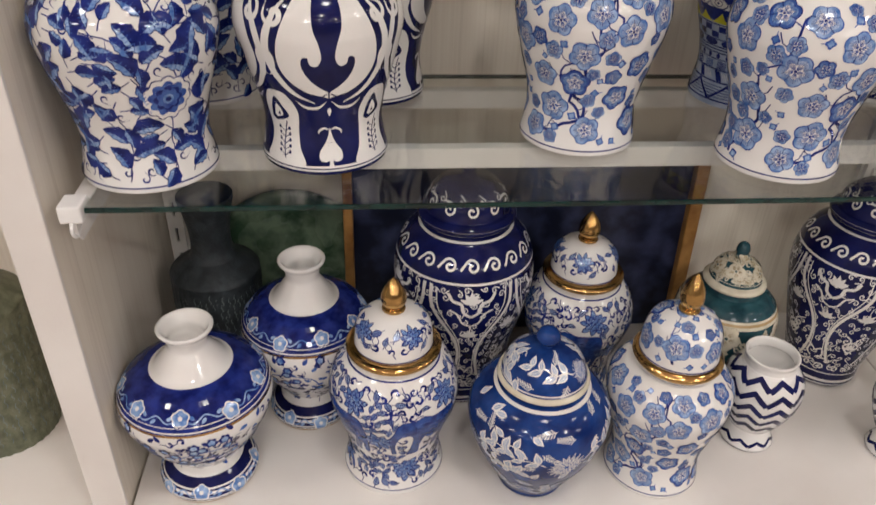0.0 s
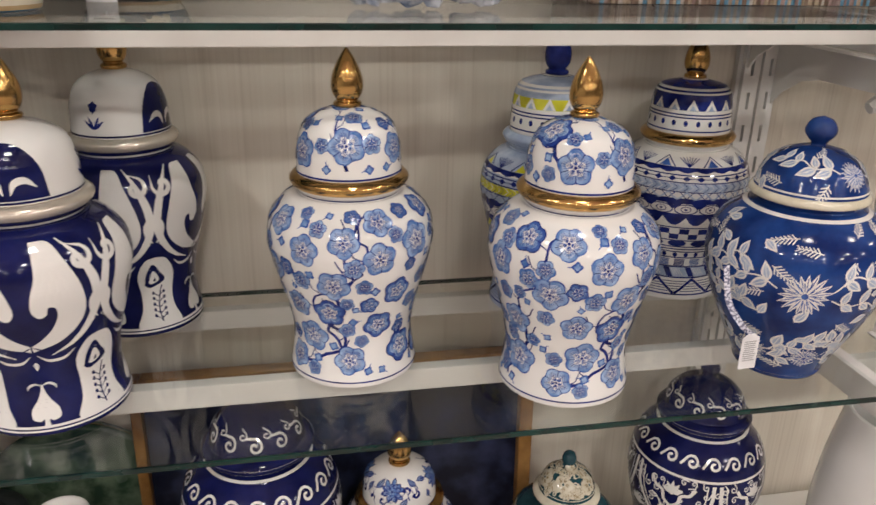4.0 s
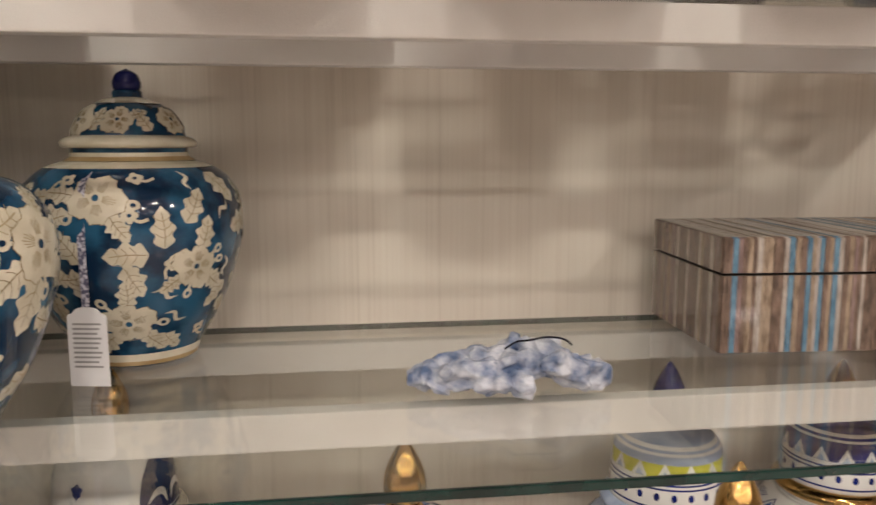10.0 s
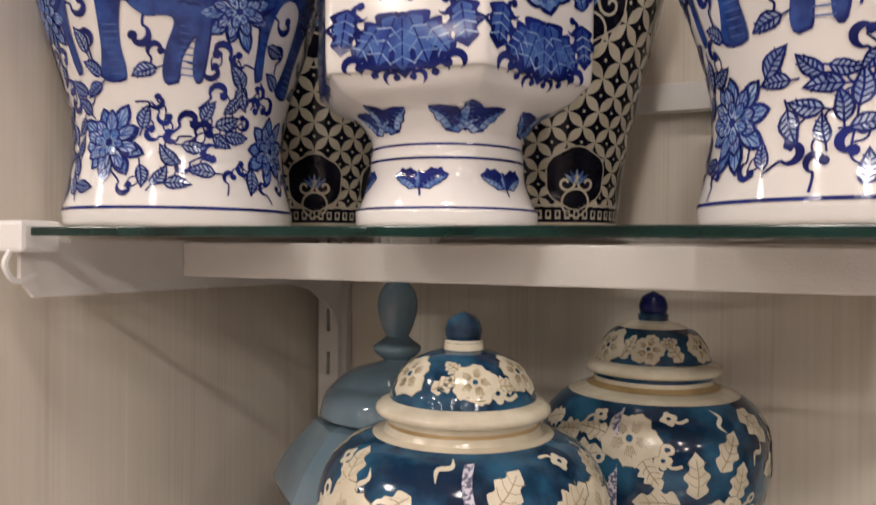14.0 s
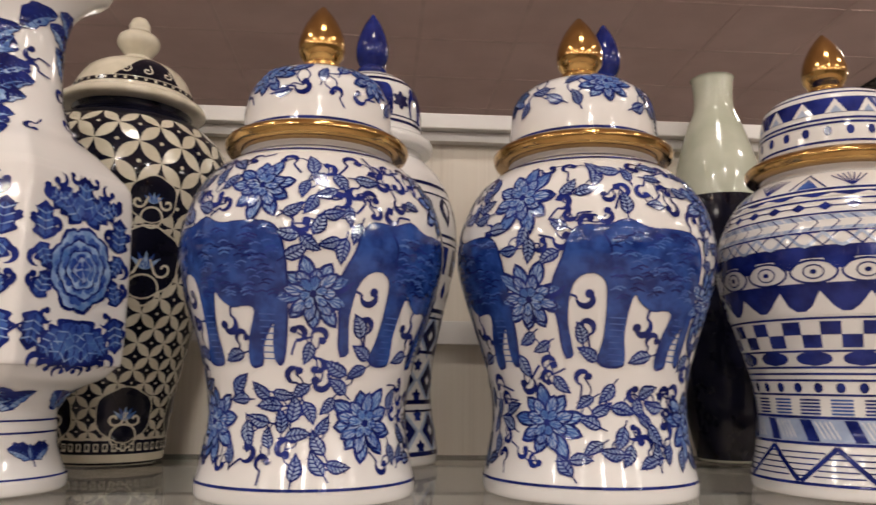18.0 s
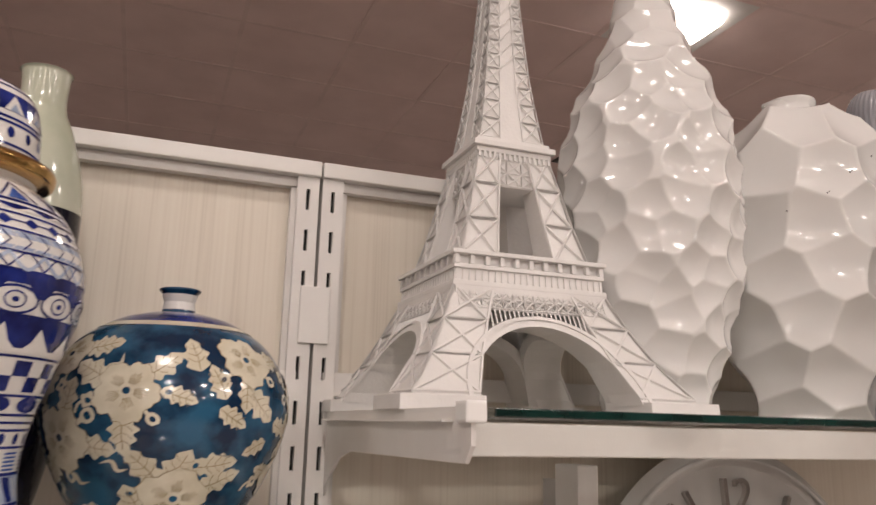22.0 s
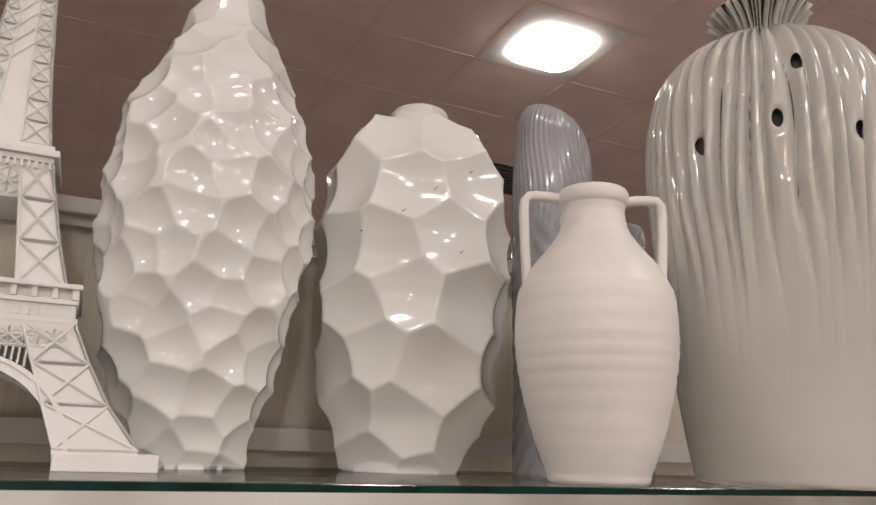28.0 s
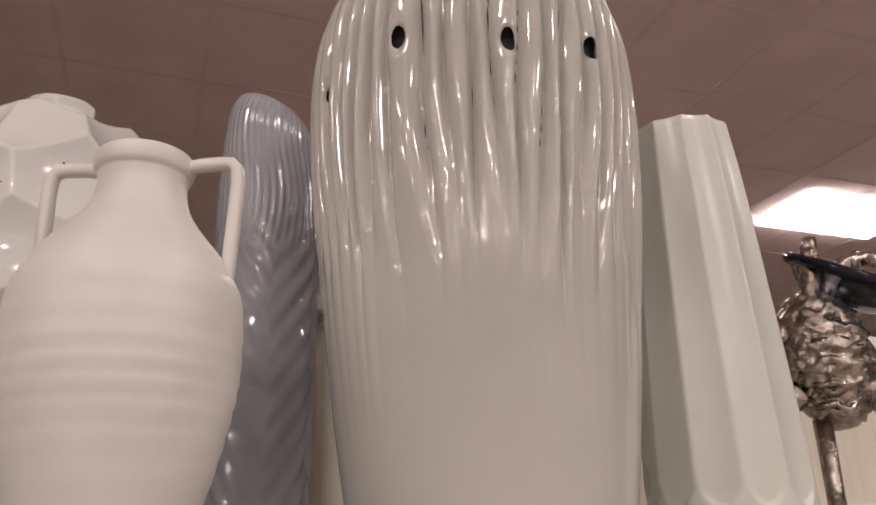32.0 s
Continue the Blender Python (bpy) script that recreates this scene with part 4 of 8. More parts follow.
def tribal_lid(p, z0, z1, ink=COBALT, tint=WASH, accent=None):
    h = z1 - z0
    S = lambda u: p.f.s_at(z0 + h * u)
    for u in (0.07, 0.33, 0.39):
        p.band(S(u) - 0.0009, S(u) + 0.0009, ink, 2)
    row(p, S(0.22), 22, lambda th, s, w: p.fill(ellipse(0.0028, 0.0038, 9), th, s, ink))
    p.band(S(0.47), S(0.985), PALE_GREY if accent else ink, 1)
    if accent:
        p.band(S(0.47), S(0.66), accent, 1.5)
    for k in range(14):
        w, q = 2 * math.pi * p.f.radius(S(0.6)) / 14, S(0.68) - S(0.475)
        p.fill([(-w * 0.34, 0), (w * 0.34, 0), (0, q)], 2 * math.pi * k / 14, S(0.475), WHITE_GLAZE, layer=2)
        p.fill([(-w * 0.18, 0), (w * 0.18, 0), (0, q * 0.5)], 2 * math.pi * k / 14, S(0.475), tint, layer=3)
    p.band(S(0.985) - 0.001, S(0.985), ink, 2)


def daisies(p, seed, s0, s1, heads):
    """White daisies, winding stems with leaf pairs and fern sprigs on a blue glaze."""
    rng = random.Random(seed)
    keep = []
    W = WHITE_GLAZE

    def outlined(th, s, q, turn):
        p.fill(leaf(q, q * 0.60), th, s, W, turn=turn, layer=2)
        p.fill([(x, y * 0.74 + q * 0.10) for x, y in leaf(q, q * 0.34)], th, s, PALE_GREY, turn=turn, layer=3)
        p.line([(0, 0), (0, q * 0.8)], th, s, W, 0.0008, turn=turn, layer=4)

    for th, s, q in heads:
        for layer, (n, f) in enumerate(((19, 1.0), (15, 0.74), (10, 0.48))):
            for k in range(n):
                turn, g = 2 * math.pi * (k + 0.4 * layer) / n, q * f * rng.uniform(0.88, 1.08)
                p.fill(lens(g, q * 0.21), th, s, W, turn=turn, layer=2 + layer)
                p.line([(0, g * 0.35), (0, g * 0.85)], th, s, MID_BLUE, 0.0009, turn=turn, layer=3.2 + layer)
        p.fill(ellipse(q * 0.14, q * 0.14, 9), th, s, MID_BLUE, layer=6)
        keep.append((th, s, q * 1.2))
    for th, s, q in heads:
        for g, lift in ((-1, 0.5), (1, -0.4), (1, 0.9)):
            pts = smooth_line([(g * q, lift * q * 0.3), (g * q * 1.7, lift * q), (g * q * 2.6, lift * q * 0.8), (g * q * 3.4, lift * q * 1.8), (g * q * 4.0, lift * q * 1.5)], 5)
            p.line(pts, th, s, W, 0.0017)
            for i in range(3, len(pts) - 1, 5):
                x, y = pts[i]
                r = max(p.f.radius(s + y), 0.012)
                for side in (0.9, -0.9):
                    a, b = th + x / r, s + y
                    if s0 < b < s1 and all((((a - u + math.pi) % (2 * math.pi) - math.pi) * r) ** 2 + (b - v) ** 2 > k * k for u, v, k in keep if k > 0.013):
                        outlined(a, b, rng.uniform(0.017, 0.023), -g * 1.2 + side)
                keep.append((th + x / r, s + y, 0.0125))
    for i, (th, s) in enumerate(scatter(rng, p.f, s0, s1, 0.0215, 900, keep)):
        turn = rng.uniform(0, 6.28)
        if i % 2:
            outlined(th, s, rng.uniform(0.017, 0.022), turn)
        else:
            p.line([(0, 0), (0.0015, 0.013), (0, 0.026)], th, s, W, 0.0011, turn=turn)
            for j in range(6):
                y, w = 0.003 + j * 0.0038, 0.0056 - 0.0005 * j
                p.line([(-w, y + 0.0044), (0, y), (w, y + 0.0044)], th, s, W, 0.0014, turn=turn)


def ragged(rng, petals, size, seed, n=9):
    """A bloom with broad, unevenly notched petals."""
    r, out = random.Random(seed), []
    wild = [r.uniform(0.86, 1.10) for _ in range(petals)]
    for k in range(petals * n):
        a = 2 * math.pi * k / (petals * n)
        w = abs(math.cos(petals * a / 2)) ** 0.55
        q = size * (0.73 + 0.27 * w) * wild[int((a * petals / (2 * math.pi) + 0.5)) % petals] * (1 + 0.05 * math.sin(k * 2.1 + seed))
        out.append((q * math.sin(-a), q * math.cos(a)))
    return out


def lobed(long, wide, lobes=3, n=26):
    """A leaf with rounded lobes."""
    half = []
    for k in range(1, n):
        t = k / n
        w = wide / 2 * math.sin(math.pi * t ** 0.8) ** 0.7 * (1 - 0.2 * t) * (0.86 + 0.20 * math.cos(2 * math.pi * (lobes * t - 0.45)))
        half.append((w, long * t))
    return [(0.03 * wide, 0)] + half + [(0, long)] + [(-x, y) for x, y in half[::-1]] + [(-0.03 * wide, 0)]


def hibiscus_leaf(p, rng, th, s, long, turn, ground):
    p.fill(lobed(long, long * rng.uniform(0.62, 0.8), rng.choice((3, 3, 4))), th, s, CREAM_GLAZE, turn=turn, layer=1)
    p.line(smooth_line([(0, long * 0.04), (long * 0.03, long * 0.4), (0, long * 0.84)], 3), th, s, BROWN_LINE, 0.0007, turn=turn, layer=2)
    for k in range(3):
        y = long * (0.25 + 0.19 * k)
        for g in (-1, 1):
            p.line([(0, y), (g * long * 0.12, y + long * 0.06), (g * long * 0.21, y + long * 0.15)], th, s, BROWN_LINE, 0.0005, turn=turn, layer=2)


def hibiscus(p, seed, s0, s1, gap=0.048, size=0.0255, ground=TEAL, heads=(), fill=0.0175):
    """Cream blooms with brown veins among cream lobed leaves and winding stems."""
    rng = random.Random(seed)
    spots = list(heads) + scatter(rng, p.f, s0 + 0.012, s1 - 0.010, gap, 500, [(a, b, gap) for a, b in heads])
    keep = []
    for th, s in spots:
        q, turn = size * rng.uniform(0.85, 1.1), rng.uniform(0, 6)
        r = p.f.radius(s)
        for k in range(3):
            a = turn + 0.6 + k * 2.1 + rng.uniform(-0.4, 0.4)
            ll = q * rng.uniform(1.05, 1.55)
            lx, ly = -q * 0.72 * math.sin(a), q * 0.72 * math.cos(a)
            if s0 < s + ly + ll * math.cos(a) * 0.9 < s1:
                hibiscus_leaf(p, rng, th + lx / r, s + ly, ll, a, ground)
                keep.append((th + (lx - ll * 0.5 * math.sin(a)) / r, s + ly + ll * 0.5 * math.cos(a), ll * 0.42))
                b = a + rng.choice((-0.75, 0.75))
                bx, by = -q * 1.22 * math.sin(b), q * 1.22 * math.cos(b)
                if s0 + 0.004 < s + by < s1 - 0.004:
                    p.line([(-q * 0.7 * math.sin(b), q * 0.7 * math.cos(b)), (bx, by)], th, s, CREAM_GLAZE, 0.0026, layer=1)
                    p.fill(ellipse(q * 0.20, q * 0.24, 10), th + bx / r, s + by, CREAM_GLAZE, turn=b, layer=1)
                    p.fill(ellipse(q * 0.085, q * 0.11, 8), th + bx / r, s + by, ground, turn=b, layer=2)
        p.fill(ragged(rng, 5, q * 1.025, seed + len(keep)), th, s, BROWN_LINE, turn=turn, layer=3)
        p.fill(ragged(rng, 5, q, seed + len(keep)), th, s, CREAM_GLAZE, turn=turn, layer=4)
        for k in range(5):
            for j in (-0.34, -0.20, -0.07, 0.07, 0.20, 0.34):
                a = turn + k * 1.2566 + j
                f = 0.70 - 0.5 * abs(j) + rng.uniform(-0.10, 0.06)
                p.line([(q * 0.24 * math.sin(-a), q * 0.24 * math.cos(a)), (q * f * math.sin(-a), q * f * math.cos(a))], th, s, BROWN_LINE, 0.0005, layer=5)
        p.fill(ellipse(q * 0.12, q * 0.12, 10), th, s, ground, layer=6)
        keep.append((th, s, q * 1.05))
    for i, (th, s) in enumerate(scatter(rng, p.f, s0 + 0.006, s1 - 0.006, fill, 900, keep)):
        turn = rng.uniform(0, 6)
        if i % 4 < 2:
            long = size * rng.uniform(1.0, 1.5)
            hibiscus_leaf(p, rng, th + 0.5 * long * math.sin(turn) / p.f.radius(s), s - 0.5 * long * math.cos(turn), long, turn, ground)
        elif i % 4 == 2:
            p.fill(rosette(4, 0.0066, 0.45), th, s, CREAM_GLAZE, turn=turn, layer=1)
            p.fill(ellipse(0.0017, 0.0017, 7), th, s, ground, layer=2)
            p.line(smooth_line([(0, 0), (0.005, 0.006), (0.004, 0.013)], 4), th, s, CREAM_GLAZE, 0.0024, turn=turn, layer=1)
        else:
            p.line(smooth_line([(-0.009, 0), (-0.002, 0.005), (0.004, 0.0), (0.010, 0.004)], 4), th, s, CREAM_GLAZE, 0.0034, turn=turn, layer=1, taper=True)


def scrolls(p, seed, s0, s1, mat=WHITE_GLAZE, gap=0.013, wide=0.0013, size=0.0048):
    rng = random.Random(seed)
    for i, (th, s) in enumerate(scatter(rng, p.f, s0, s1, gap, 1400)):
        p.line(curl(size * rng.uniform(0.8, 1.15), 1.2, 14), th, s, mat, wide, turn=rng.uniform(0, 6.28), flip=i % 2 == 0)


def lattice(p, s0, s1, n, mat=CREAM_GLAZE):
    """Four-petalled interlaced circles."""
    k = 0
    s = s0
    while s < s1:
        r = p.f.radius(s)
        w = 2 * math.pi * r / n
        for j in range(n):
            th = 2 * math.pi * (j + 0.5 * (k % 2)) / n
            for t in range(4):
                p.fill(lens(w * 0.69, w * 0.30), th, s, mat, turn=t * math.pi / 2 + 0.785, layer=1)
            p.fill(ellipse(w * 0.05, w * 0.05, 6), th + w * 0.5 / r, s, mat, layer=1)
        s += w * 0.5
        k += 1

# ---- blue and white jars ----
def scaled(runs, a, b):
    return [[(r * a, z * b) for r, z in run] for run in runs]


BODY_T = [[(0.066, 0), (0.0715, 0.002), (0.0725, 0.007)], [(0.0725, 0.007), (0.0685, 0.028), (0.0665, 0.05), (0.071, 0.08), (0.0815, 0.118), (0.0893, 0.150), (0.0908, 0.168), (0.0865, 0.188), (0.073, 0.205), (0.059, 0.213)], [(0.059, 0.213), (0.0545, 0.2135), (0.0545, 0.222), (0.0, 0.222)]]
RIM_T = [[(0.05, 0.2195), (0.0600, 0.2205), (0.0635, 0.2245), (0.0642, 0.229), (0.0600, 0.2335), (0.0545, 0.2355)]]
LID_T = [[(0.0565, 0.2345), (0.0555, 0.245), (0.0535, 0.268), (0.046, 0.287), (0.030, 0.298), (0.012, 0.303), (0, 0.3035)]]
TIP_T = [[(0.011, 0.3025), (0.0145, 0.304), (0.0145, 0.3075), (0.0110, 0.3095)], [(0.0110, 0.3095), (0.0155, 0.317), (0.0168, 0.326), (0.0150, 0.337), (0.0105, 0.348), (0.0055, 0.357), (0.0015, 0.3625), (0.0, 0.363)]]
BODY_L = [[(0.072, 0), (0.0775, 0.002), (0.0785, 0.010)], [(0.0785, 0.010), (0.073, 0.035), (0.0705, 0.06), (0.075, 0.09), (0.087, 0.13), (0.0955, 0.16), (0.0975, 0.178), (0.0945, 0.20), (0.083, 0.226), (0.067, 0.242), (0.058, 0.247)], [(0.058, 0.247), (0.056, 0.250), (0.056, 0.258), (0, 0.258)]]
RIM_L = [[(0.05, 0.252), (0.066, 0.2535), (0.0695, 0.257), (0.0695, 0.262), (0.064, 0.2655), (0.0555, 0.267)]]
LID_L = [[(0.0575, 0.266), (0.0565, 0.28), (0.054, 0.298), (0.046, 0.312), (0.030, 0.321), (0.014, 0.325), (0, 0.3255)]]
TIP_L = [[(0.012, 0.3245), (0.0165, 0.326), (0.0165, 0.330), (0.0125, 0.332)], [(0.0125, 0.332), (0.0175, 0.340), (0.0185, 0.349), (0.0160, 0.360), (0.0105, 0.371), (0.0045, 0.379), (0.0012, 0.3825), (0, 0.383)]]
BODY_B = [[(0.044, 0), (0.049, 0.002), (0.0515, 0.006)], [(0.0515, 0.006), (0.053, 0.014), (0.066, 0.04), (0.088, 0.085), (0.0995, 0.122), (0.102, 0.145), (0.096, 0.168), (0.080, 0.186), (0.062, 0.196)], [(0.062, 0.196), (0.054, 0.198), (0.0525, 0.206), (0, 0.206)]]
RIM_B = [[(0.05, 0.203), (0.062, 0.2045), (0.065, 0.208), (0.063, 0.213), (0.058, 0.2145)]]
LID_B = [[(0.0605, 0.2135), (0.058, 0.222), (0.050, 0.240), (0.034, 0.252), (0.016, 0.258), (0, 0.260)]]
TIP_B = [[(0.009, 0.2575), (0.0085, 0.262), (0.0155, 0.270), (0.0165, 0.277), (0.011, 0.286), (0, 0.290)]]
BODY_F = [[(0.044, 0), (0.050, 0.002), (0.052, 0.010)], [(0.052, 0.010), (0.056, 0.016), (0.075, 0.045), (0.0905, 0.085), (0.0947, 0.113), (0.090, 0.138), (0.074, 0.155), (0.054, 0.162)], [(0.054, 0.162), (0.0495, 0.163), (0.0490, 0.172), (0.051, 0.174), (0, 0.174)]]
RIM_F = [[(0.045, 0.1715), (0.055, 0.1725), (0.0572, 0.176), (0.054, 0.1795), (0.047, 0.182)]]
LID_F = [[(0.0480, 0.181), (0.045, 0.19), (0.036, 0.202), (0.022, 0.209), (0.0125, 0.211)], [(0.0125, 0.211), (0.0115, 0.2175), (0, 0.2175)]]
TIP_F = [[(0.0100, 0.2165), (0.0118, 0.220), (0.0118, 0.225), (0.0085, 0.231), (0, 0.235)]]


def lidded(name, label, at, shapes, mats, pattern, size=(1, 1), category="ginger jar", group="", rim_label="", seg=72):
    """A jar with lid, rim and finial. pattern(body paint, lid paint) lays on its decoration."""
    top = thing(name, label, category, group, at)
    body, rim, lid, tip = (Surf(scaled(s, *size)) for s in shapes)
    m_body, m_rim, m_lid, m_tip = mats
    b = part("body", body.lathe(seg), m_body, top, smooth=True)
    l = part("lid", lid.lathe(seg), m_lid, top, smooth=True)
    part("rim", rim.lathe(seg, False), m_rim, l, rim_label, smooth=True)
    part("finial", tip.lathe(28), m_tip, l, smooth=True)
    pb, pl = Paint(body), Paint(lid)
    pattern(pb, pl)
    if pb.v:
        pb.done(b)
    if pl.v:
        pl.done(l)
    return top


def edges(p, lid, zs=((0.0085, 0.0016), (0.2085, 0.0022)), mat=COBALT):
    for z, w in zs:
        s = p.f.s_at(z)
        p.band(s - w / 2, s + w / 2, mat, 3)
    if lid:
        lid.band(0.0015, 0.0035, mat, 3)


DRUM_T = [[(0.0565, 0.2345), (0.0552, 0.255), (0.0525, 0.278), (0.0490, 0.289), (0.041, 0.296), (0.022, 0.301), (0.012, 0.303), (0, 0.3035)]]
DRUM_L = [[(0.0575, 0.266), (0.0565, 0.284), (0.0535, 0.304), (0.0500, 0.313), (0.042, 0.319), (0.022, 0.324), (0.014, 0.325), (0, 0.3255)]]
SHAPE_T, SHAPE_L, SHAPE_B, SHAPE_F = (BODY_T, RIM_T, LID_T, TIP_T), (BODY_L, RIM_L, LID_L, TIP_L), (BODY_B, RIM_B, LID_B, TIP_B), (BODY_F, RIM_F, LID_F, TIP_F)
WHITE_GOLD = (WHITE_GLAZE, GOLD, WHITE_GLAZE, GOLD)


def plum(seed):
    def go(p, l):
        blossoms(p, seed, p.f.s_at(0.012), p.f.s_at(0.205))
        blossoms(l, seed + 5, 0.006, l.f.s_at(0.299), 1.0, 1.35)
        edges(p, l)
    return go


plum_label = "white ginger jar with blue plum blossom and gold finial"
j3 = lidded("ginger_jar", plum_label, pose(0.181, 0.819, G1), SHAPE_T, WHITE_GOLD, plum(3), (0.982, 0.971), group="plum blossom jars", rim_label="gold lid rim")
copy_thing(j3, pose(0.409, 0.744, G1, 0, 0, 38))
low = copy_thing(j3, pose(0.327, 0.695, G0, 0, 0, -25))
low["label"] = "smaller white plum blossom jar on the base shelf"
low.scale = (0.952, 0.952, 0.979)


def sprays(seed, medal):
    def go(p, l):
        leaf_sprays(p, seed, p.f.s_at(0.012), p.f.s_at(0.207), medal)
        leaf_sprays(l, seed + 3, 0.004, l.f.s_at(0.298), size=0.9)
        edges(p, l)
    return go


j1 = lidded("ginger_jar", "white ginger jar with cobalt leaf sprays and gold finial", pose(-0.324, 0.743, G1), SHAPE_T, WHITE_GOLD, sprays(8, (0.62, 0.112)), (1.012, 0.986), group="leaf spray jars", rim_label="gold lid rim")
copy_thing(j1, pose(-0.296, 0.974, G1, 0, 0, 120)).scale = (0.93, 0.93, 1.0)


def flourish(p, l):
    """White flames, crescents, spades and sprigs on navy."""
    W = WHITE_GLAZE
    S = p.f.s_at
    flame = smooth_line([(0.014, 0.068), (0.032, 0.066), (0.041, 0.046), (0.051, 0.018), (0.054, -0.006), (0.046, -0.024), (0.027, -0.038), (0.005, -0.044), (0.001, -0.046)], 4)
    flame += smooth_line([(0.001, -0.038), (0.012, -0.031), (0.022, -0.021), (0.028, -0.008), (0.027, 0.002), (0.021, 0.004), (0.019, -0.004), (0.012, -0.006), (0.007, 0.003), (0.009, 0.018), (0.014, 0.034), (0.015, 0.052)], 4)
    for k in range(4):
        a = k * math.pi / 2
        for flip in (False, True):
            p.fill(flame, a, S(0.138), W, flip=flip)
            p.line(smooth_line([(0.040, 0.068), (0.052, 0.050), (0.063, 0.022), (0.065, -0.004), (0.056, -0.026), (0.040, -0.042), (0.018, -0.052)], 5), a, S(0.138), W, 0.0092, flip=flip, taper=True)
            p.line(smooth_line([(0.003, -0.050), (0.014, -0.058), (0.030, -0.058), (0.042, -0.050)], 5), a, S(0.138), W, 0.0034, flip=flip, taper=True)
            p.line(smooth_line([(0.002, -0.040), (0.016, -0.046), (0.028, -0.042)], 5), a, S(0.138), NAVY, 0.0014, flip=flip, layer=3)
        p.fill(leaf(0.011, 0.005), a, S(0.082), W, turn=math.pi)
        # spade in the foot arch, under a curled bar
        sp = smooth_line([(0.0, 0.044), (0.0022, 0.034), (0.006, 0.025), (0.0125, 0.015), (0.0125, 0.006), (0.006, 0.003), (0.0022, 0.005), (0.003, -0.002), (0.008, -0.005)], 4)
        p.fill(sp + [(-x, y) for x, y in sp[::-1]], a, S(0.014), W)
        for flip in (False, True):
            p.line(smooth_line([(0.0, 0.040), (0.006, 0.043), (0.012, 0.040), (0.013, 0.036)], 4), a, S(0.014), W, 0.0026, flip=flip, taper=True)
        # swirls between the flames, and arched side panels with a leaf and a sprig
        c = a + math.pi / 4
        for flip in (False, True):
            p.line(curl(0.0125, 1.15, 18), c + (0.17 if flip else -0.17), S(0.182), W, 0.0058, turn=0.6, flip=flip, taper=True)
            p.line(smooth_line([(0.004, 0.000), (0.010, -0.012), (0.008, -0.026), (0.002, -0.034)], 5), c, S(0.150), W, 0.0052, flip=flip, taper=True)
            p.fill(ellipse(0.0032, 0.0026, 10), c + (0.10 if flip else -0.10), S(0.116), W)
        panel = smooth_line([(0.0, 0.086), (0.012, 0.082), (0.022, 0.062), (0.020, 0.038), (0.021, 0.018), (0.027, -0.002), (0.0, -0.003)], 5)
        p.fill(panel + [(-x, y) for x, y in panel[::-1]], c, S(0.014), W)
        p.fill(smooth_line([(-0.015, 0.050), (-0.008, 0.046), (0.010, 0.054), (0.004, 0.066), (-0.004, 0.077), (-0.012, 0.064), (-0.015, 0.050)], 4)[:-1], c, S(0.014), NAVY, layer=2)
        p.fill(smooth_line([(-0.010, 0.053), (-0.006, 0.051), (0.003, 0.056), (-0.004, 0.068), (-0.010, 0.053)], 4)[:-1], c, S(0.014), W, layer=3)
        p.line(smooth_line([(0.002, 0.003), (0.000, 0.018), (0.002, 0.034), (0.006, 0.048)], 4), c, S(0.014), NAVY, 0.0015, layer=2)
        for j in range(5):
            for g in (-1, 1):
                y = 0.008 + 0.007 * j
                p.line([(0.001, y - 0.002), (g * 0.0055 + 0.001, y + 0.002)], c, S(0.014), NAVY, 0.0010, layer=2)
                p.fill(ellipse(0.0017, 0.0023, 8), c + (g * 0.0064 + 0.001) / 0.068, S(0.014) + y + 0.003, NAVY, layer=2)
    p.band(S(0.0065), S(0.0125), W, 2)
    p.band(S(0.0085), S(0.0100), NAVY, 4)
    p.band(S(0.2085), S(0.2115), W, 3)
    for k in range(4):
        a = k * math.pi / 2
        dome = smooth_line([(-0.024, -0.001), (-0.021, 0.018), (-0.012, 0.030), (0.0, 0.034), (0.012, 0.030), (0.021, 0.018), (0.024, -0.001)], 4)
        if k % 2 == 0:
            l.fill([(x * 1.45, y * 1.5) for x, y in dome], a, 0.006, NAVY)
            for g in (-1, 1):
                l.line(smooth_line([(g * 0.003, 0.004), (g * 0.007, 0.014), (g * 0.016, 0.016), (g * 0.025, 0.009)], 4), a, 0.006, W, 0.0065, layer=2, taper=True)
        else:
            for t in (-0.9, -0.45, 0, 0.45, 0.9):
                l.fill(leaf(0.016 if t else 0.012, 0.004), a, 0.010 if t else 0.026, COBALT, turn=t)
            l.fill(rosette(5, 0.006, 0.4), a, 0.034, COBALT)
    l.band(0.0015, 0.0035, NAVY, 3)


j2 = lidded("ginger_jar", "navy ginger jar with white flame scrolls and gold finial", pose(-0.1315, 0.781, G1, 0, 0, 8), SHAPE_T, (NAVY, PALE_LUSTRE, WHITE_GLAZE, GOLD), flourish, (1.008, 0.976), group="navy flame jars", rim_label="pale gold lid rim")
copy_thing(j2, pose(-0.073, 0.974, G1, 0, 0, 70)).scale = (0.968, 0.968, 1.055)


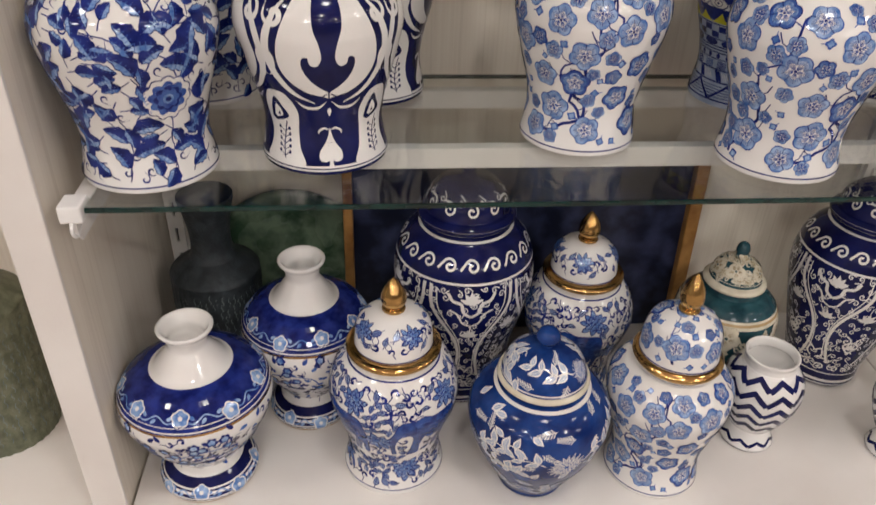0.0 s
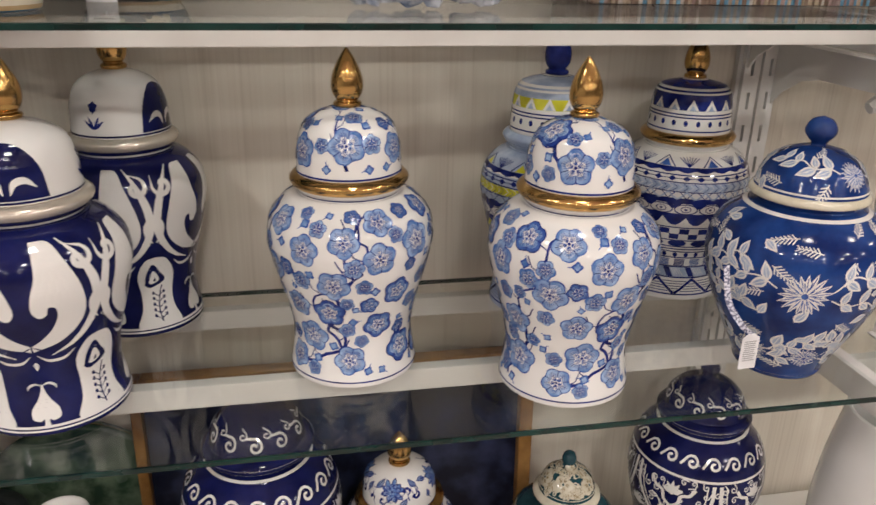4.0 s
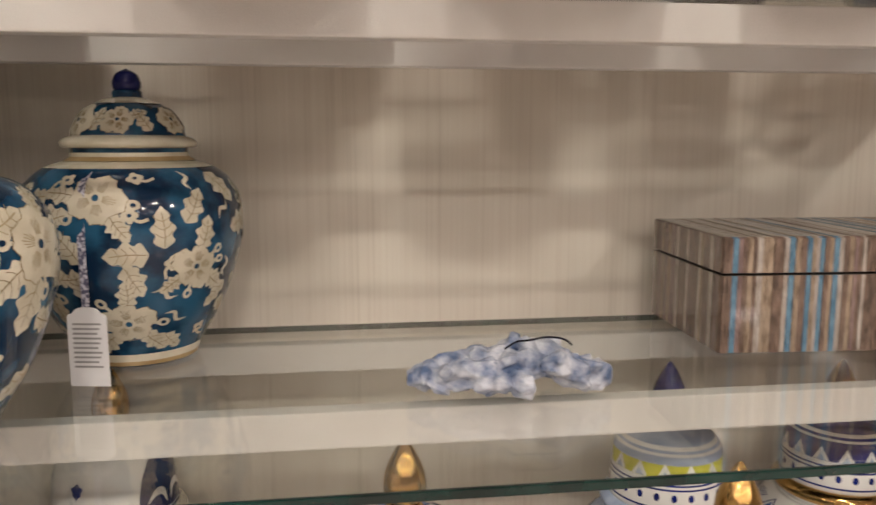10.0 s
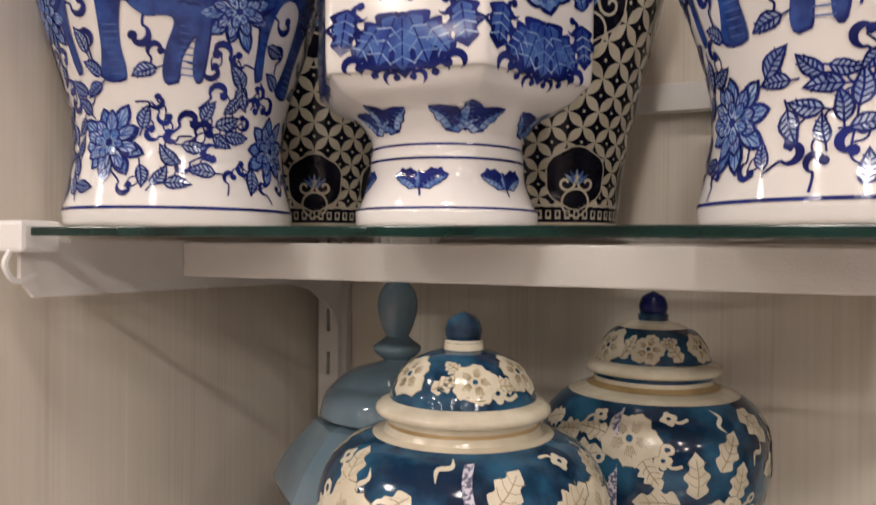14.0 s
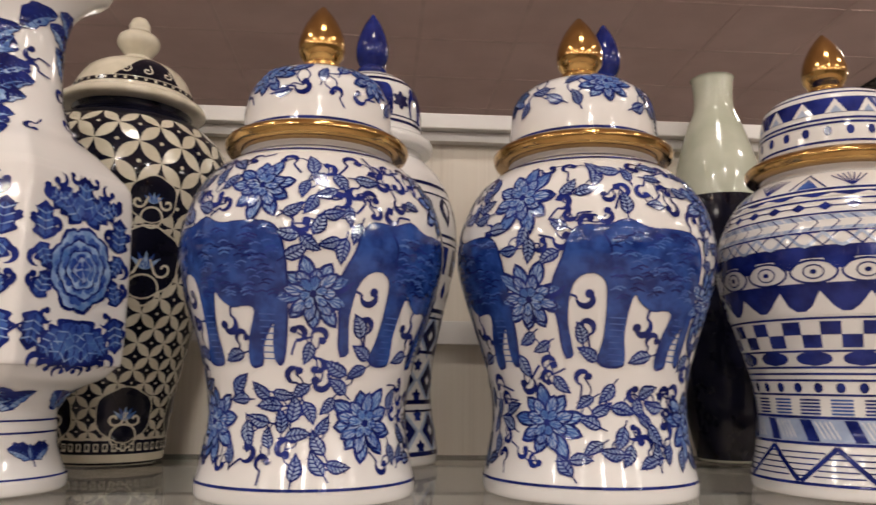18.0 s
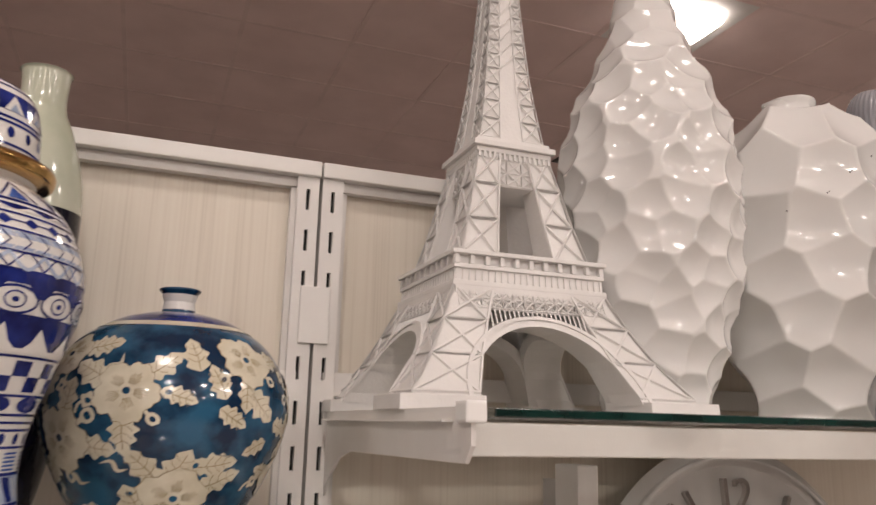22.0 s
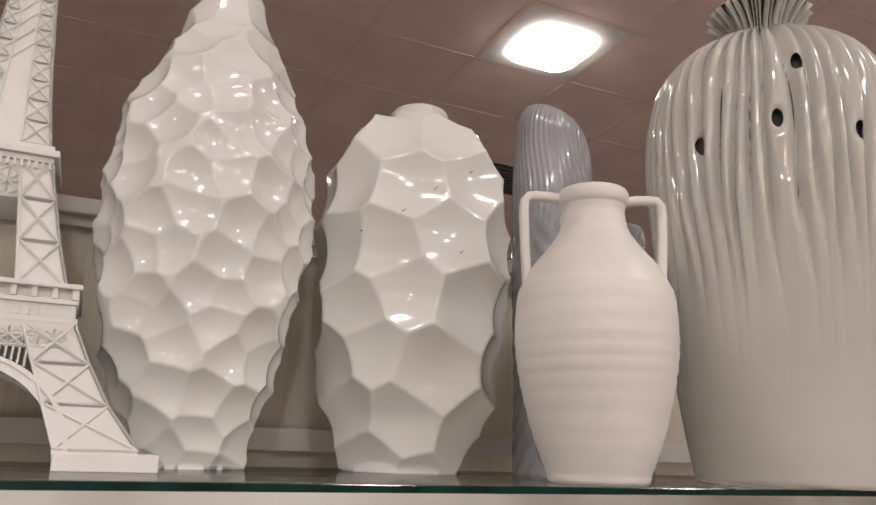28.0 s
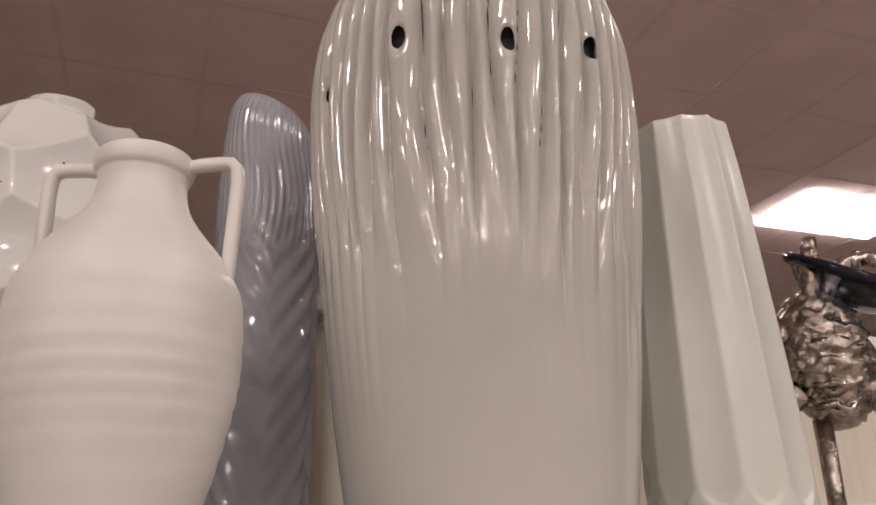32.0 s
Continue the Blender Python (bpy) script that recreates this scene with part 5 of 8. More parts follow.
def tribal_pattern(ink, tint, accent, h, zl):
    def go(p, l):
        tribal(p, 0.006, h, ink, tint, accent)
        tribal_lid(l, *zl, ink, tint, accent)
    return go


lidded("ginger_jar", "white ginger jar with rows of blue geometric bands", pose(0.650, 0.975, G1), (BODY_T, RIM_T, DRUM_T, TIP_T), WHITE_GOLD, tribal_pattern(COBALT, PALE_GREY, None, 0.203, (0.2275, 0.2930)), (0.970, 0.967), group="banded jars", rim_label="gold lid rim")
lidded("ginger_jar", "white ginger jar with blue and yellow geometric bands", pose(0.448, 0.945, G1), (BODY_T, RIM_T, DRUM_T, TIP_T), (PALE_GREY, PALE_GREY, WHITE_GLAZE, COBALT), tribal_pattern(COBALT, PALE_GREY, YELLOW, 0.208, (0.2365, 0.3045)), (0.978, 1.005), group="banded jars")


def daisy_pattern(seed):
    def go(p, l):
        daisies(p, seed, p.f.s_at(0.020), p.f.s_at(0.185), [(0.0, p.f.s_at(0.125), 0.0265), (1.5, p.f.s_at(0.050), 0.019), (0.30, p.f.s_at(0.038), 0.017), (2.4, p.f.s_at(0.13), 0.026), (-1.6, p.f.s_at(0.12), 0.022), (-0.6, p.f.s_at(0.04), 0.018), (3.9, p.f.s_at(0.06), 0.019)])
        daisies(l, seed + 1, 0.012, l.f.s_at(0.252), [(0.75, 0.026, 0.017), (3.6, 0.026, 0.016)])
        p.band(0.0, p.f.s_at(0.0075), CREAM_GLAZE, 2)
        p.band(p.f.s_at(0.1935), p.f.s_at(0.196), WHITE_GLAZE, 2)
        l.band(0.003, 0.005, WHITE_GLAZE, 2)
    return go


blue = lidded("ginger_jar", "round royal blue ginger jar with white daisies", pose(0.671, 0.7375, G1, 0, 0, -28), SHAPE_B, (ROYAL, CREAM_GLAZE, ROYAL, ROYAL), daisy_pattern(4), (0.953, 1.004), group="blue daisy jars", rim_label="cream lid rim")
bl = copy_thing(blue, pose(0.1445, 0.687, G0, 0, 0, 12))
bl.scale = (0.996, 0.996, 0.937)
bl["label"] = "royal blue daisy jar with a paper tag on the base shelf"


def hib_pattern(seed, ground, heads, gap=0.047, size=0.0225):
    def go(p, l):
        hibiscus(p, seed, p.f.s_at(0.014), p.f.s_at(0.158), gap, size, ground, [(a, p.f.s_at(z)) for a, z in heads], 0.0215)
        hibiscus(l, seed + 2, 0.004, l.f.s_at(0.206), 0.030, 0.0155, ground)
        l.band(l.f.s_at(0.2112), l.f.s_at(0.2170), CREAM_GLAZE, 3)
        p.band(p.f.s_at(0.0025), p.f.s_at(0.0060), TAN_BAND, 2)
        p.band(p.f.s_at(0.0060), p.f.s_at(0.0125), CREAM_GLAZE, 2)
        p.band(p.f.s_at(0.0090), p.f.s_at(0.0105), TAN_BAND, 3)
        s = p.f.s_at(0.1605)
        p.band(s, p.f.s_at(0.1725), CREAM_GLAZE, 2)
        p.band(p.f.s_at(0.1655), p.f.s_at(0.1695), TAN_BAND, 3)
    return go


TEAL_SET = (TEAL, CREAM_GLAZE, TEAL, TEAL)
lidded("temple_jar", "round teal jar with cream hibiscus flowers and hanging tag", pose(-0.1262, 0.7508, G2), SHAPE_F, TEAL_SET, hib_pattern(6, TEAL, [(0.21, 0.066), (0.40, 0.026), (1.42, 0.122), (-0.46, 0.122), (-1.05, 0.060), (2.5, 0.075), (3.4, 0.120), (4.3, 0.070)], 0.200, 0.0250), (0.949, 1.0), category="temple jar", group="teal flower jars", rim_label="cream lid rim")
lidded("temple_jar", "teal jar with cream flowers and a dark blue knob", pose(-0.0352, 0.9418, G2), SHAPE_F, (TEAL, CREAM_GLAZE, TEAL, NAVY), hib_pattern(16, TEAL, [(-0.06, 0.140), (0.78, 0.085), (0.13, 0.042), (-0.75, 0.080), (1.7, 0.120)], 0.200, 0.0225), (0.938, 1.024), category="temple jar", group="teal flower jars", rim_label="cream lid rim")
lidded("temple_jar", "small sea green jar with cream flowers and domed lid", pose(0.484, 0.875, G0), SHAPE_F, (SEA, CREAM_GLAZE, SEA, SEA), hib_pattern(26, SEA, [], 0.042, 0.022), (0.84, 1.17), category="temple jar", group="teal flower jars", rim_label="cream lid rim")

# round teal bottle at the end of the top shelf
ball = thing("globe_vase", "round teal globe vase with cream blossoms and small lip", "vase", at=pose(0.644, 0.888, G3))
ball.scale = (1.05, 1.05, 0.965)
ball_surf = Surf([[(0.048, 0), (0.053, 0.002), (0.054, 0.006)], [(0.054, 0.006), (0.070, 0.030), (0.0875, 0.070), (0.0925, 0.098), (0.088, 0.128), (0.071, 0.156), (0.046, 0.174), (0.026, 0.181), (0.0135, 0.1835)], [(0.0135, 0.1835), (0.0115, 0.192), (0.0135, 0.200), (0.0165, 0.2035), (0.015, 0.205), (0.010, 0.201), (0.009, 0.190), (0, 0.188)]])
bb_body = part("body", ball_surf.lathe(72), TEAL, ball, smooth=True)
bp = Paint(ball_surf)
hibiscus(bp, 31, ball_surf.s_at(0.012), ball_surf.s_at(0.150), 0.060, 0.0230, TEAL, [(-0.35, 0.125)], 0.026)
bp.band(ball_surf.s_at(0.166), ball_surf.s_at(0.170), CREAM_GLAZE, 2)
bp.band(ball_surf.s_at(0.170), ball_surf.s_at(0.183), COBALT, 2)
bp.band(ball_surf.s_at(0.186), ball_surf.s_at(0.200), WHITE_GLAZE, 2)
bp.done(bb_body)


# ---- top shelf: elephants, hexagon vase, black lattice jars ----
def elephant_pattern(seed, angles, shift):
    def go(p, l):
        vine(p, seed, p.f.s_at(0.017), p.f.s_at(0.221), angles, p.f.s_at(0.131), 0.105, shift=shift)
        vine(l, seed + 1, 0.014, l.f.s_at(0.319 * 0.936), dense=0.0140)
        edges(p, l, ((0.0117, 0.0018), (0.2262, 0.0026), (0.2312, 0.0014)))
    return go


quarter = [k * math.pi / 2 for k in range(4)]
el_label = "large white ginger jar with blue elephants and leafy vines"
elb = lidded("ginger_jar", el_label, pose(0.0858, 0.741, G3, 0, 0, 50), SHAPE_L, WHITE_GOLD, elephant_pattern(12, quarter, (0.40, 0.25)), (0.950, 0.936), group="elephant jars", rim_label="gold lid rim")
ela = copy_thing(elb, pose(-0.3334, 0.735, G3, 0, 0, 18))
ela.scale = (1.026, 1.026, 1.037)
elc = lidded("ginger_jar", el_label, pose(0.2864, 0.750, G3, 0, 0, 6), SHAPE_L, WHITE_GOLD, elephant_pattern(15, quarter, (0.75, 0.75)), (0.950, 0.936), group="elephant jars", rim_label="gold lid rim")
elc.scale = (1.020, 1.020, 1.013)
lowe = copy_thing(elb, pose(-0.0527, 0.728, G0, 0, 0, 28))
lowe.scale = (0.961, 0.961, 0.910)
lowe["label"] = "smaller white elephant vine jar on the base shelf"
low2 = copy_thing(elb, pose(0.244, 0.889, G0, 0, 0, -20))
low2.scale = (0.930, 0.930, 0.902)
low2["label"] = "smaller white elephant vine jar behind the daisy jar"


def little_elephants(p, l):
    """Rows of petals, small elephants, squares and diamonds between navy rules."""
    S = p.f.s_at
    smooth = smooth_line(ELEPHANT + ELEPHANT[:1], 2)[:-1]
    for z, w in ((0.262, 0.004), (0.252, 0.002), (0.213, 0.003), (0.206, 0.002), (0.143, 0.004), (0.136, 0.002), (0.104, 0.003), (0.058, 0.004), (0.050, 0.002), (0.012, 0.004)):
        p.band(S(z) - w / 2, S(z) + w / 2, NAVY, 2)
    for k in range(18):
        a = 2 * math.pi * k / 18
        p.fill(petal(0.030, 0.021), a, S(0.222), NAVY, turn=0.15)
        p.fill(petal(0.017, 0.008), a, S(0.230), WHITE_GLAZE, turn=0.15, layer=2)
    for k in range(14):
        a, w = 2 * math.pi * k / 14, 2 * math.pi * p.f.radius(S(0.190)) / 14
        p.fill([(-w * 0.36, -0.013), (w * 0.36, -0.013), (w * 0.36, 0.013), (-w * 0.36, 0.013)], a, S(0.190), NAVY if k % 2 else COBALT)
        p.fill(rosette(4, 0.007, 0.5), a, S(0.190), PALE_GREY, layer=2)
        p.fill(petal(0.018, 0.012), a, S(0.148), NAVY)
        p.fill(petal(0.018, 0.010), a + 0.22, S(0.172), COBALT, turn=math.pi)
    for z, n in ((0.119, 12), (0.078, 11), (0.032, 11)):
        for k in range(n):
            a, s = 2 * math.pi * k / n, S(z)
            w = 2 * math.pi * p.f.radius(s) / n
            p.fill([(-w * 0.50, 0), (0, -0.021), (w * 0.50, 0), (0, 0.021)], a, s, PALE_GREY)
            p.fill([(-w * 0.38, 0), (0, -0.016), (w * 0.38, 0), (0, 0.016)], a, s, NAVY, layer=2)
            p.fill([(-w * 0.12, 0), (0, -0.005), (w * 0.12, 0), (0, 0.005)], a, s, WHITE_GLAZE, layer=3)
            for g in (-0.014, 0.014):
                p.fill(rosette(5, 0.0062, 0.5), a + 0.5 * w / p.f.radius(s), s + g, COBALT)
    for k in range(5):
        l.fill(smooth, k * 1.2566, l.f.s_at(0.350), COBALT, size=0.046, layer=3)
        l.fill(rosette(6, 0.010, 0.5), k * 1.2566 + 0.63, l.f.s_at(0.350), NAVY, layer=2)
    for z, w in ((0.328, 0.003), (0.333, 0.0015), (0.372, 0.004), (0.378, 0.0015)):
        l.band(l.f.s_at(z) - w / 2, l.f.s_at(z) + w / 2, NAVY, 2)


back_set = (WHITE_GLAZE, WHITE_GLAZE, WHITE_GLAZE, COBALT)
bk = lidded("ginger_jar", "white jar with rows of small elephants and a blue knob", pose(0.120, 0.952, G3), SHAPE_L, back_set, little_elephants, (0.92, 1.20), group="small elephant jars")
copy_thing(bk, pose(0.368, 0.952, G3, 0, 0, 30))
lidded("ginger_jar", "large white ginger jar with blue geometric bands", pose(0.4885, 0.752, G3), (BODY_L, RIM_L, DRUM_L, TIP_L), WHITE_GOLD, tribal_pattern(COBALT, PALE_GREY, None, 0.228, (0.2500, 0.3050)), (0.924, 0.938), group="banded jars", rim_label="gold lid rim")

# hexagonal vase
def hexed(th, z):
    w = 1.0
    if z < 0.085:
        w = max(0.0, (z - 0.062) / 0.023)
    elif z > 0.215:
        w = max(0.0, 1 - (z - 0.215) / 0.05)
    u = (th - 0.07 + math.pi / 6) % (math.pi / 3) - math.pi / 6
    k = 0.93 / math.cos(u)
    k = min(k, 1.066)
    return 1 + (k - 1) * w


hx = thing("hexagonal_vase", "six-sided white porcelain vase with blue peonies", "vase", at=pose(-0.140, 0.755, G3))
hs = Surf([[(0.050, 0), (0.0565, 0.002), (0.0575, 0.010)], [(0.0575, 0.010), (0.054, 0.016), (0.049, 0.030), (0.0480, 0.044)], [(0.0480, 0.044), (0.0470, 0.050), (0.0490, 0.058), (0.058, 0.068), (0.074, 0.076), (0.0810, 0.084)], [(0.0810, 0.084), (0.0845, 0.092), (0.0850, 0.15), (0.0830, 0.205), (0.0790, 0.218)], [(0.0790, 0.218), (0.062, 0.236), (0.045, 0.252), (0.0345, 0.272), (0.030, 0.300), (0.0300, 0.330), (0.036, 0.352), (0.050, 0.368), (0.060, 0.375), (0.058, 0.378), (0.040, 0.362), (0.026, 0.335), (0.0, 0.330)]], 6, hexed)
hb = part("body", hs.lathe(192), WHITE_GLAZE, hx, smooth=True)
hp = Paint(hs)
rng = random.Random(77)
for k in range(6):
    a = 0.07 + k * math.pi / 3
    s = hs.s_at(0.149)
    for ring, (n, f) in enumerate(((9, 1.0), (8, 0.72), (6, 0.48), (4, 0.26))):
        for j in range(n):
            t, g = 2 * math.pi * (j + 0.5 * (ring % 2)) / n + 0.2, 0.0280 * f * rng.uniform(0.95, 1.05)
            w = 2.9 * 0.0280 * f * math.sin(math.pi / n) + 0.002
            shape = [(0, 0), (w * 0.30, g * 0.45), (w * 0.50, g * 0.80), (w * 0.36, g * 0.98), (w * 0.12, g), (0, g * 0.95), (-w * 0.12, g), (-w * 0.36, g * 0.98), (-w * 0.50, g * 0.80), (-w * 0.30, g * 0.45)]
            hp.fill(shape, a, s, COBALT, turn=t, layer=2 + ring * 2)
            hp.fill([(x * 0.82, y * 0.93) for x, y in shape], a, s, WASH if ring < 3 else PALE_BLUE, turn=t, layer=3 + ring * 2)
            hp.fill([(x * 0.42, y * 0.84) for x, y in shape], a, s, MID_BLUE, turn=t, layer=3.6 + ring * 2)
    # clusters of lobed leaves above, below and beside the flower, with hooks between
    r = 0.083
    for x, y, q, t in ((0.0, 0.034, 0.032, 0.0), (0.003, 0.032, 0.030, -0.70), (0.013, 0.040, 0.022, -1.10), (0.0, -0.034, 0.037, math.pi), (0.003, -0.034, 0.036, -2.72), (0.013, -0.040, 0.026, -2.45), (0.031, 0.016, 0.026, -0.05), (0.034, 0.014, 0.019, 2.7), (0.032, -0.030, 0.026, 3.3), (0.033, -0.022, 0.020, 0.3)):
        for g in (1, -1) if x else (1,):
            hp.fill(lobed(q, q * 0.86, 3), a + g * x / r, s + y, COBALT, turn=g * t, layer=2)
            hp.fill([(u, v * 0.80 + q * 0.06) for u, v in lobed(q, q * 0.50, 3)], a + g * x / r, s + y, MID_BLUE, turn=g * t, layer=3)
            hp.line([(0, q * 0.1), (0, q * 0.85)], a + g * x / r, s + y, COBALT, 0.0010, turn=g * t, layer=4)
            for j in (0.25, 0.45, 0.65):
                hp.line([(-q * 0.22, q * (j + 0.10)), (0, q * j), (q * 0.22, q * (j + 0.10))], a + g * x / r, s + y, WASH, 0.0008, turn=g * t, layer=4)
    for x, y, q, t in ((0.029, 0.050, 0.0115, 0.4), (0.035, 0.004, 0.0110, 2.2), (0.036, -0.010, 0.0105, 1.0), (0.029, -0.062, 0.0115, 3.0), (0.022, 0.058, 0.0105, -0.6), (0.021, -0.066, 0.0105, 3.6), (0.009, 0.063, 0.0095, 0.2), (0.008, -0.070, 0.0095, 2.9), (0.024, 0.026, 0.0105, 4.4), (0.025, -0.032, 0.0100, 1.4), (0.038, 0.032, 0.0085, 5.2), (0.038, -0.042, 0.0085, 4.6)):
        for g in (1, -1):
            hook(hp, a + g * x / r, s + y, q, g * t, g < 0, tail=False)
    # leafy spray up the neck
    if k % 2 == 0:
        for j in range(18):
            z, t = 0.230 + 0.0060 * j, (1 if j % 2 else -1) * rng.uniform(0.5, 1.5)
            two_tone_leaf(hp, a + rng.uniform(-0.42, 0.42), hs.s_at(z), rng.uniform(0.020, 0.030), t, 0.14, j % 2 == 0)
            if j % 2 == 0:
                hook(hp, a + rng.choice((-0.62, 0.62)), hs.s_at(z + 0.006), 0.0105, t * 2, j % 4 == 0)
        hp.fill(rosette(7, 0.0105, 0.2, 5), a, hs.s_at(0.270), COBALT, layer=5)
        hp.fill(rosette(7, 0.0080, 0.25, 5), a, hs.s_at(0.270), WASH, layer=6)
        hp.fill(rosette(5, 0.0040, 0.25, 5), a, hs.s_at(0.270), MID_BLUE, layer=7)
    # under the body and on the foot
    for g, t in ((-0.24, -1.1), (-0.10, 0.7), (0.0, 0.0), (0.10, -0.7), (0.24, 1.1)):
        two_tone_leaf(hp, a + g + math.pi / 6, hs.s_at(0.056), 0.0225, t, 0.12, t < 0)
    for g in (-1, 1):
        two_tone_leaf(hp, a, hs.s_at(0.0235), 0.0190, g * 1.15, 0.12, g < 0)
        hook(hp, a + g * 0.22, hs.s_at(0.032), 0.0065, g * 0.8, g < 0, tail=False)
    two_tone_leaf(hp, a, hs.s_at(0.0220), 0.0120, 0.1, 0.1)
    hp.line([(0, 0), (0.001, -0.006)], a, hs.s_at(0.024), COBALT, 0.0012)
for z in (0.0115, 0.0405, 0.0485):
    hp.band(hs.s_at(z) - 0.0007, hs.s_at(z) + 0.0007, COBALT, 2)
hp.done(hb)


def lattice_pattern(p, l):
    S = p.f.s_at
    lattice(p, S(0.030), S(0.305), 16)
    for k in range(5):
        a = k * 2 * math.pi / 5 + 0.55
        for z, q in ((0.18, 0.034), (0.235, 0.022), (0.045, 0.026)):
            p.fill(rosette(6, q, 0.13, 5, 0.5), a, S(z), CREAM_GLAZE, layer=3)
            p.fill(rosette(6, q * 0.95, 0.13, 5, 0.5), a, S(z), INK, layer=4)
            for t in range(5):
                p.fill(leaf(q * 0.5, q * 0.14), a, S(z) - q * 0.2, MID_BLUE if t % 2 else WASH, turn=(t - 2) * 0.42, layer=5)
            for g in (-1, 1):
                p.line(curl(q * 0.28, 1.0, 12), a + g * q * 0.5 / 0.085, S(z) - q * 0.15, CREAM_GLAZE, 0.0022, layer=5, flip=g > 0)
            p.line(ring_line(q * 0.42, q * 0.42), a, S(z) - q * 0.75, CREAM_GLAZE, 0.0018, layer=5)
    p.band(0.0, S(0.010), CREAM_GLAZE, 3)
    p.band(S(0.010), S(0.022), INK, 3)
    for k in range(44):
        a = 2 * math.pi * k / 44
        p.fill([(-0.0022, 0), (0.0022, 0), (0.0022, 0.007), (-0.0022, 0.007)], a, S(0.0125), CREAM_GLAZE, layer=4)
        p.fill([(-0.0011, 0.002), (0.0011, 0.002), (0.0011, 0.006), (-0.0011, 0.006)], a, S(0.0125), INK, layer=5)
    p.band(S(0.0225), S(0.0245), CREAM_GLAZE, 4)
    l.band(0.006, 0.010, INK, 2)
    for k in range(40):
        l.fill([(-0.0013, 0), (0.0013, 0), (0.0013, 0.0026), (-0.0013, 0.0026)], 2 * math.pi * k / 40, 0.0067, CREAM_GLAZE, layer=3)
    for k in range(3):
        patch = smooth_line([(-0.030, 0.0), (-0.018, 0.012), (-0.004, 0.026), (0.008, 0.030), (0.024, 0.020), (0.032, 0.0)], 4)
        l.fill(patch, k * 2.094 + 0.5, 0.011, INK, layer=2)
        for g in (-0.016, 0.0, 0.016):
            l.line(curl(0.005, 1.1, 12), k * 2.094 + 0.5 + g / 0.045, 0.019, CREAM_GLAZE, 0.0014, layer=3)


BODY_K = [[(0.040, 0), (0.0445, 0.002), (0.0455, 0.010)], [(0.0455, 0.010), (0.048, 0.035), (0.057, 0.09), (0.074, 0.17), (0.0875, 0.232), (0.089, 0.262), (0.082, 0.292), (0.066, 0.312), (0.052, 0.320)], [(0.052, 0.320), (0.049, 0.326), (0.049, 0.336), (0, 0.336)]]
RIM_K = [[(0.045, 0.330), (0.060, 0.331), (0.063, 0.335), (0.060, 0.340), (0.052, 0.342)]]
LID_K = [[(0.0525, 0.3405), (0.051, 0.352), (0.042, 0.370), (0.028, 0.380), (0.012, 0.384)], [(0.012, 0.384), (0.011, 0.390), (0, 0.390)]]
TIP_K = [[(0.0105, 0.389), (0.0115, 0.392), (0.018, 0.402), (0.0175, 0.411), (0.010, 0.418), (0.0095, 0.424), (0.006, 0.431), (0, 0.433)]]
blk = lidded("temple_jar", "tall black jar with cream interlaced lattice and cream lid", pose(-0.1206, 0.957, G3), (BODY_K, RIM_K, LID_K, TIP_K), (INK, CREAM_GLAZE, CREAM_GLAZE, CREAM_GLAZE), lattice_pattern, (1.12, 1.03), "temple jar", "black lattice jars")
copy_thing(blk, pose(-0.350, 0.945, G3, 0, 0, 140)).scale = (1.0, 1.0, 1.02)

# pale bottle, black vase and ribbed glass behind the front row
CELADON = mottled("celadon_glaze", (0.44, 0.47, 0.36), (0.55, 0.57, 0.46), 20, 0.12, coat=0.3)
bt = thing("bottle_vase", "pale celadon bottle vase with a black lower half", "vase", at=pose(0.504, 0.990, G3))
bt.scale = (1.0, 1.0, 0.968)
bs = Surf([[(0.030, 0), (0.034, 0.004), (0.046, 0.066), (0.0475, 0.143), (0.044, 0.22)], [(0.044, 0.22), (0.046, 0.264), (0.044, 0.318), (0.031, 0.368), (0.0215, 0.395), (0.022, 0.428), (0.0235, 0.431), (0.016, 0.427), (0.0, 0.395)]])
bo = part("body", bs.lathe(48), CELADON, bt, smooth=True)
bq = Paint(bs)
bq.band(0.0, bs.s_at(0.285), INK, 2)
bq.done(bo, "black_dip", "glossy black dipped half")
rg = thing("ribbed_tumbler", "white ribbed glass tumbler standing behind the jars", "tumbler", at=pose(-0.275, 0.985, G3))
part("body", Surf([[(0.030, 0), (0.032, 0.01), (0.040, 0.37), (0.0425, 0.405), (0.040, 0.405), (0.036, 0.37), (0, 0.36)]], 4, lambda th, z: 1 + 0.035 * math.cos(th * 16)).lathe(128), WHITE_GLAZE, rg, smooth=True)

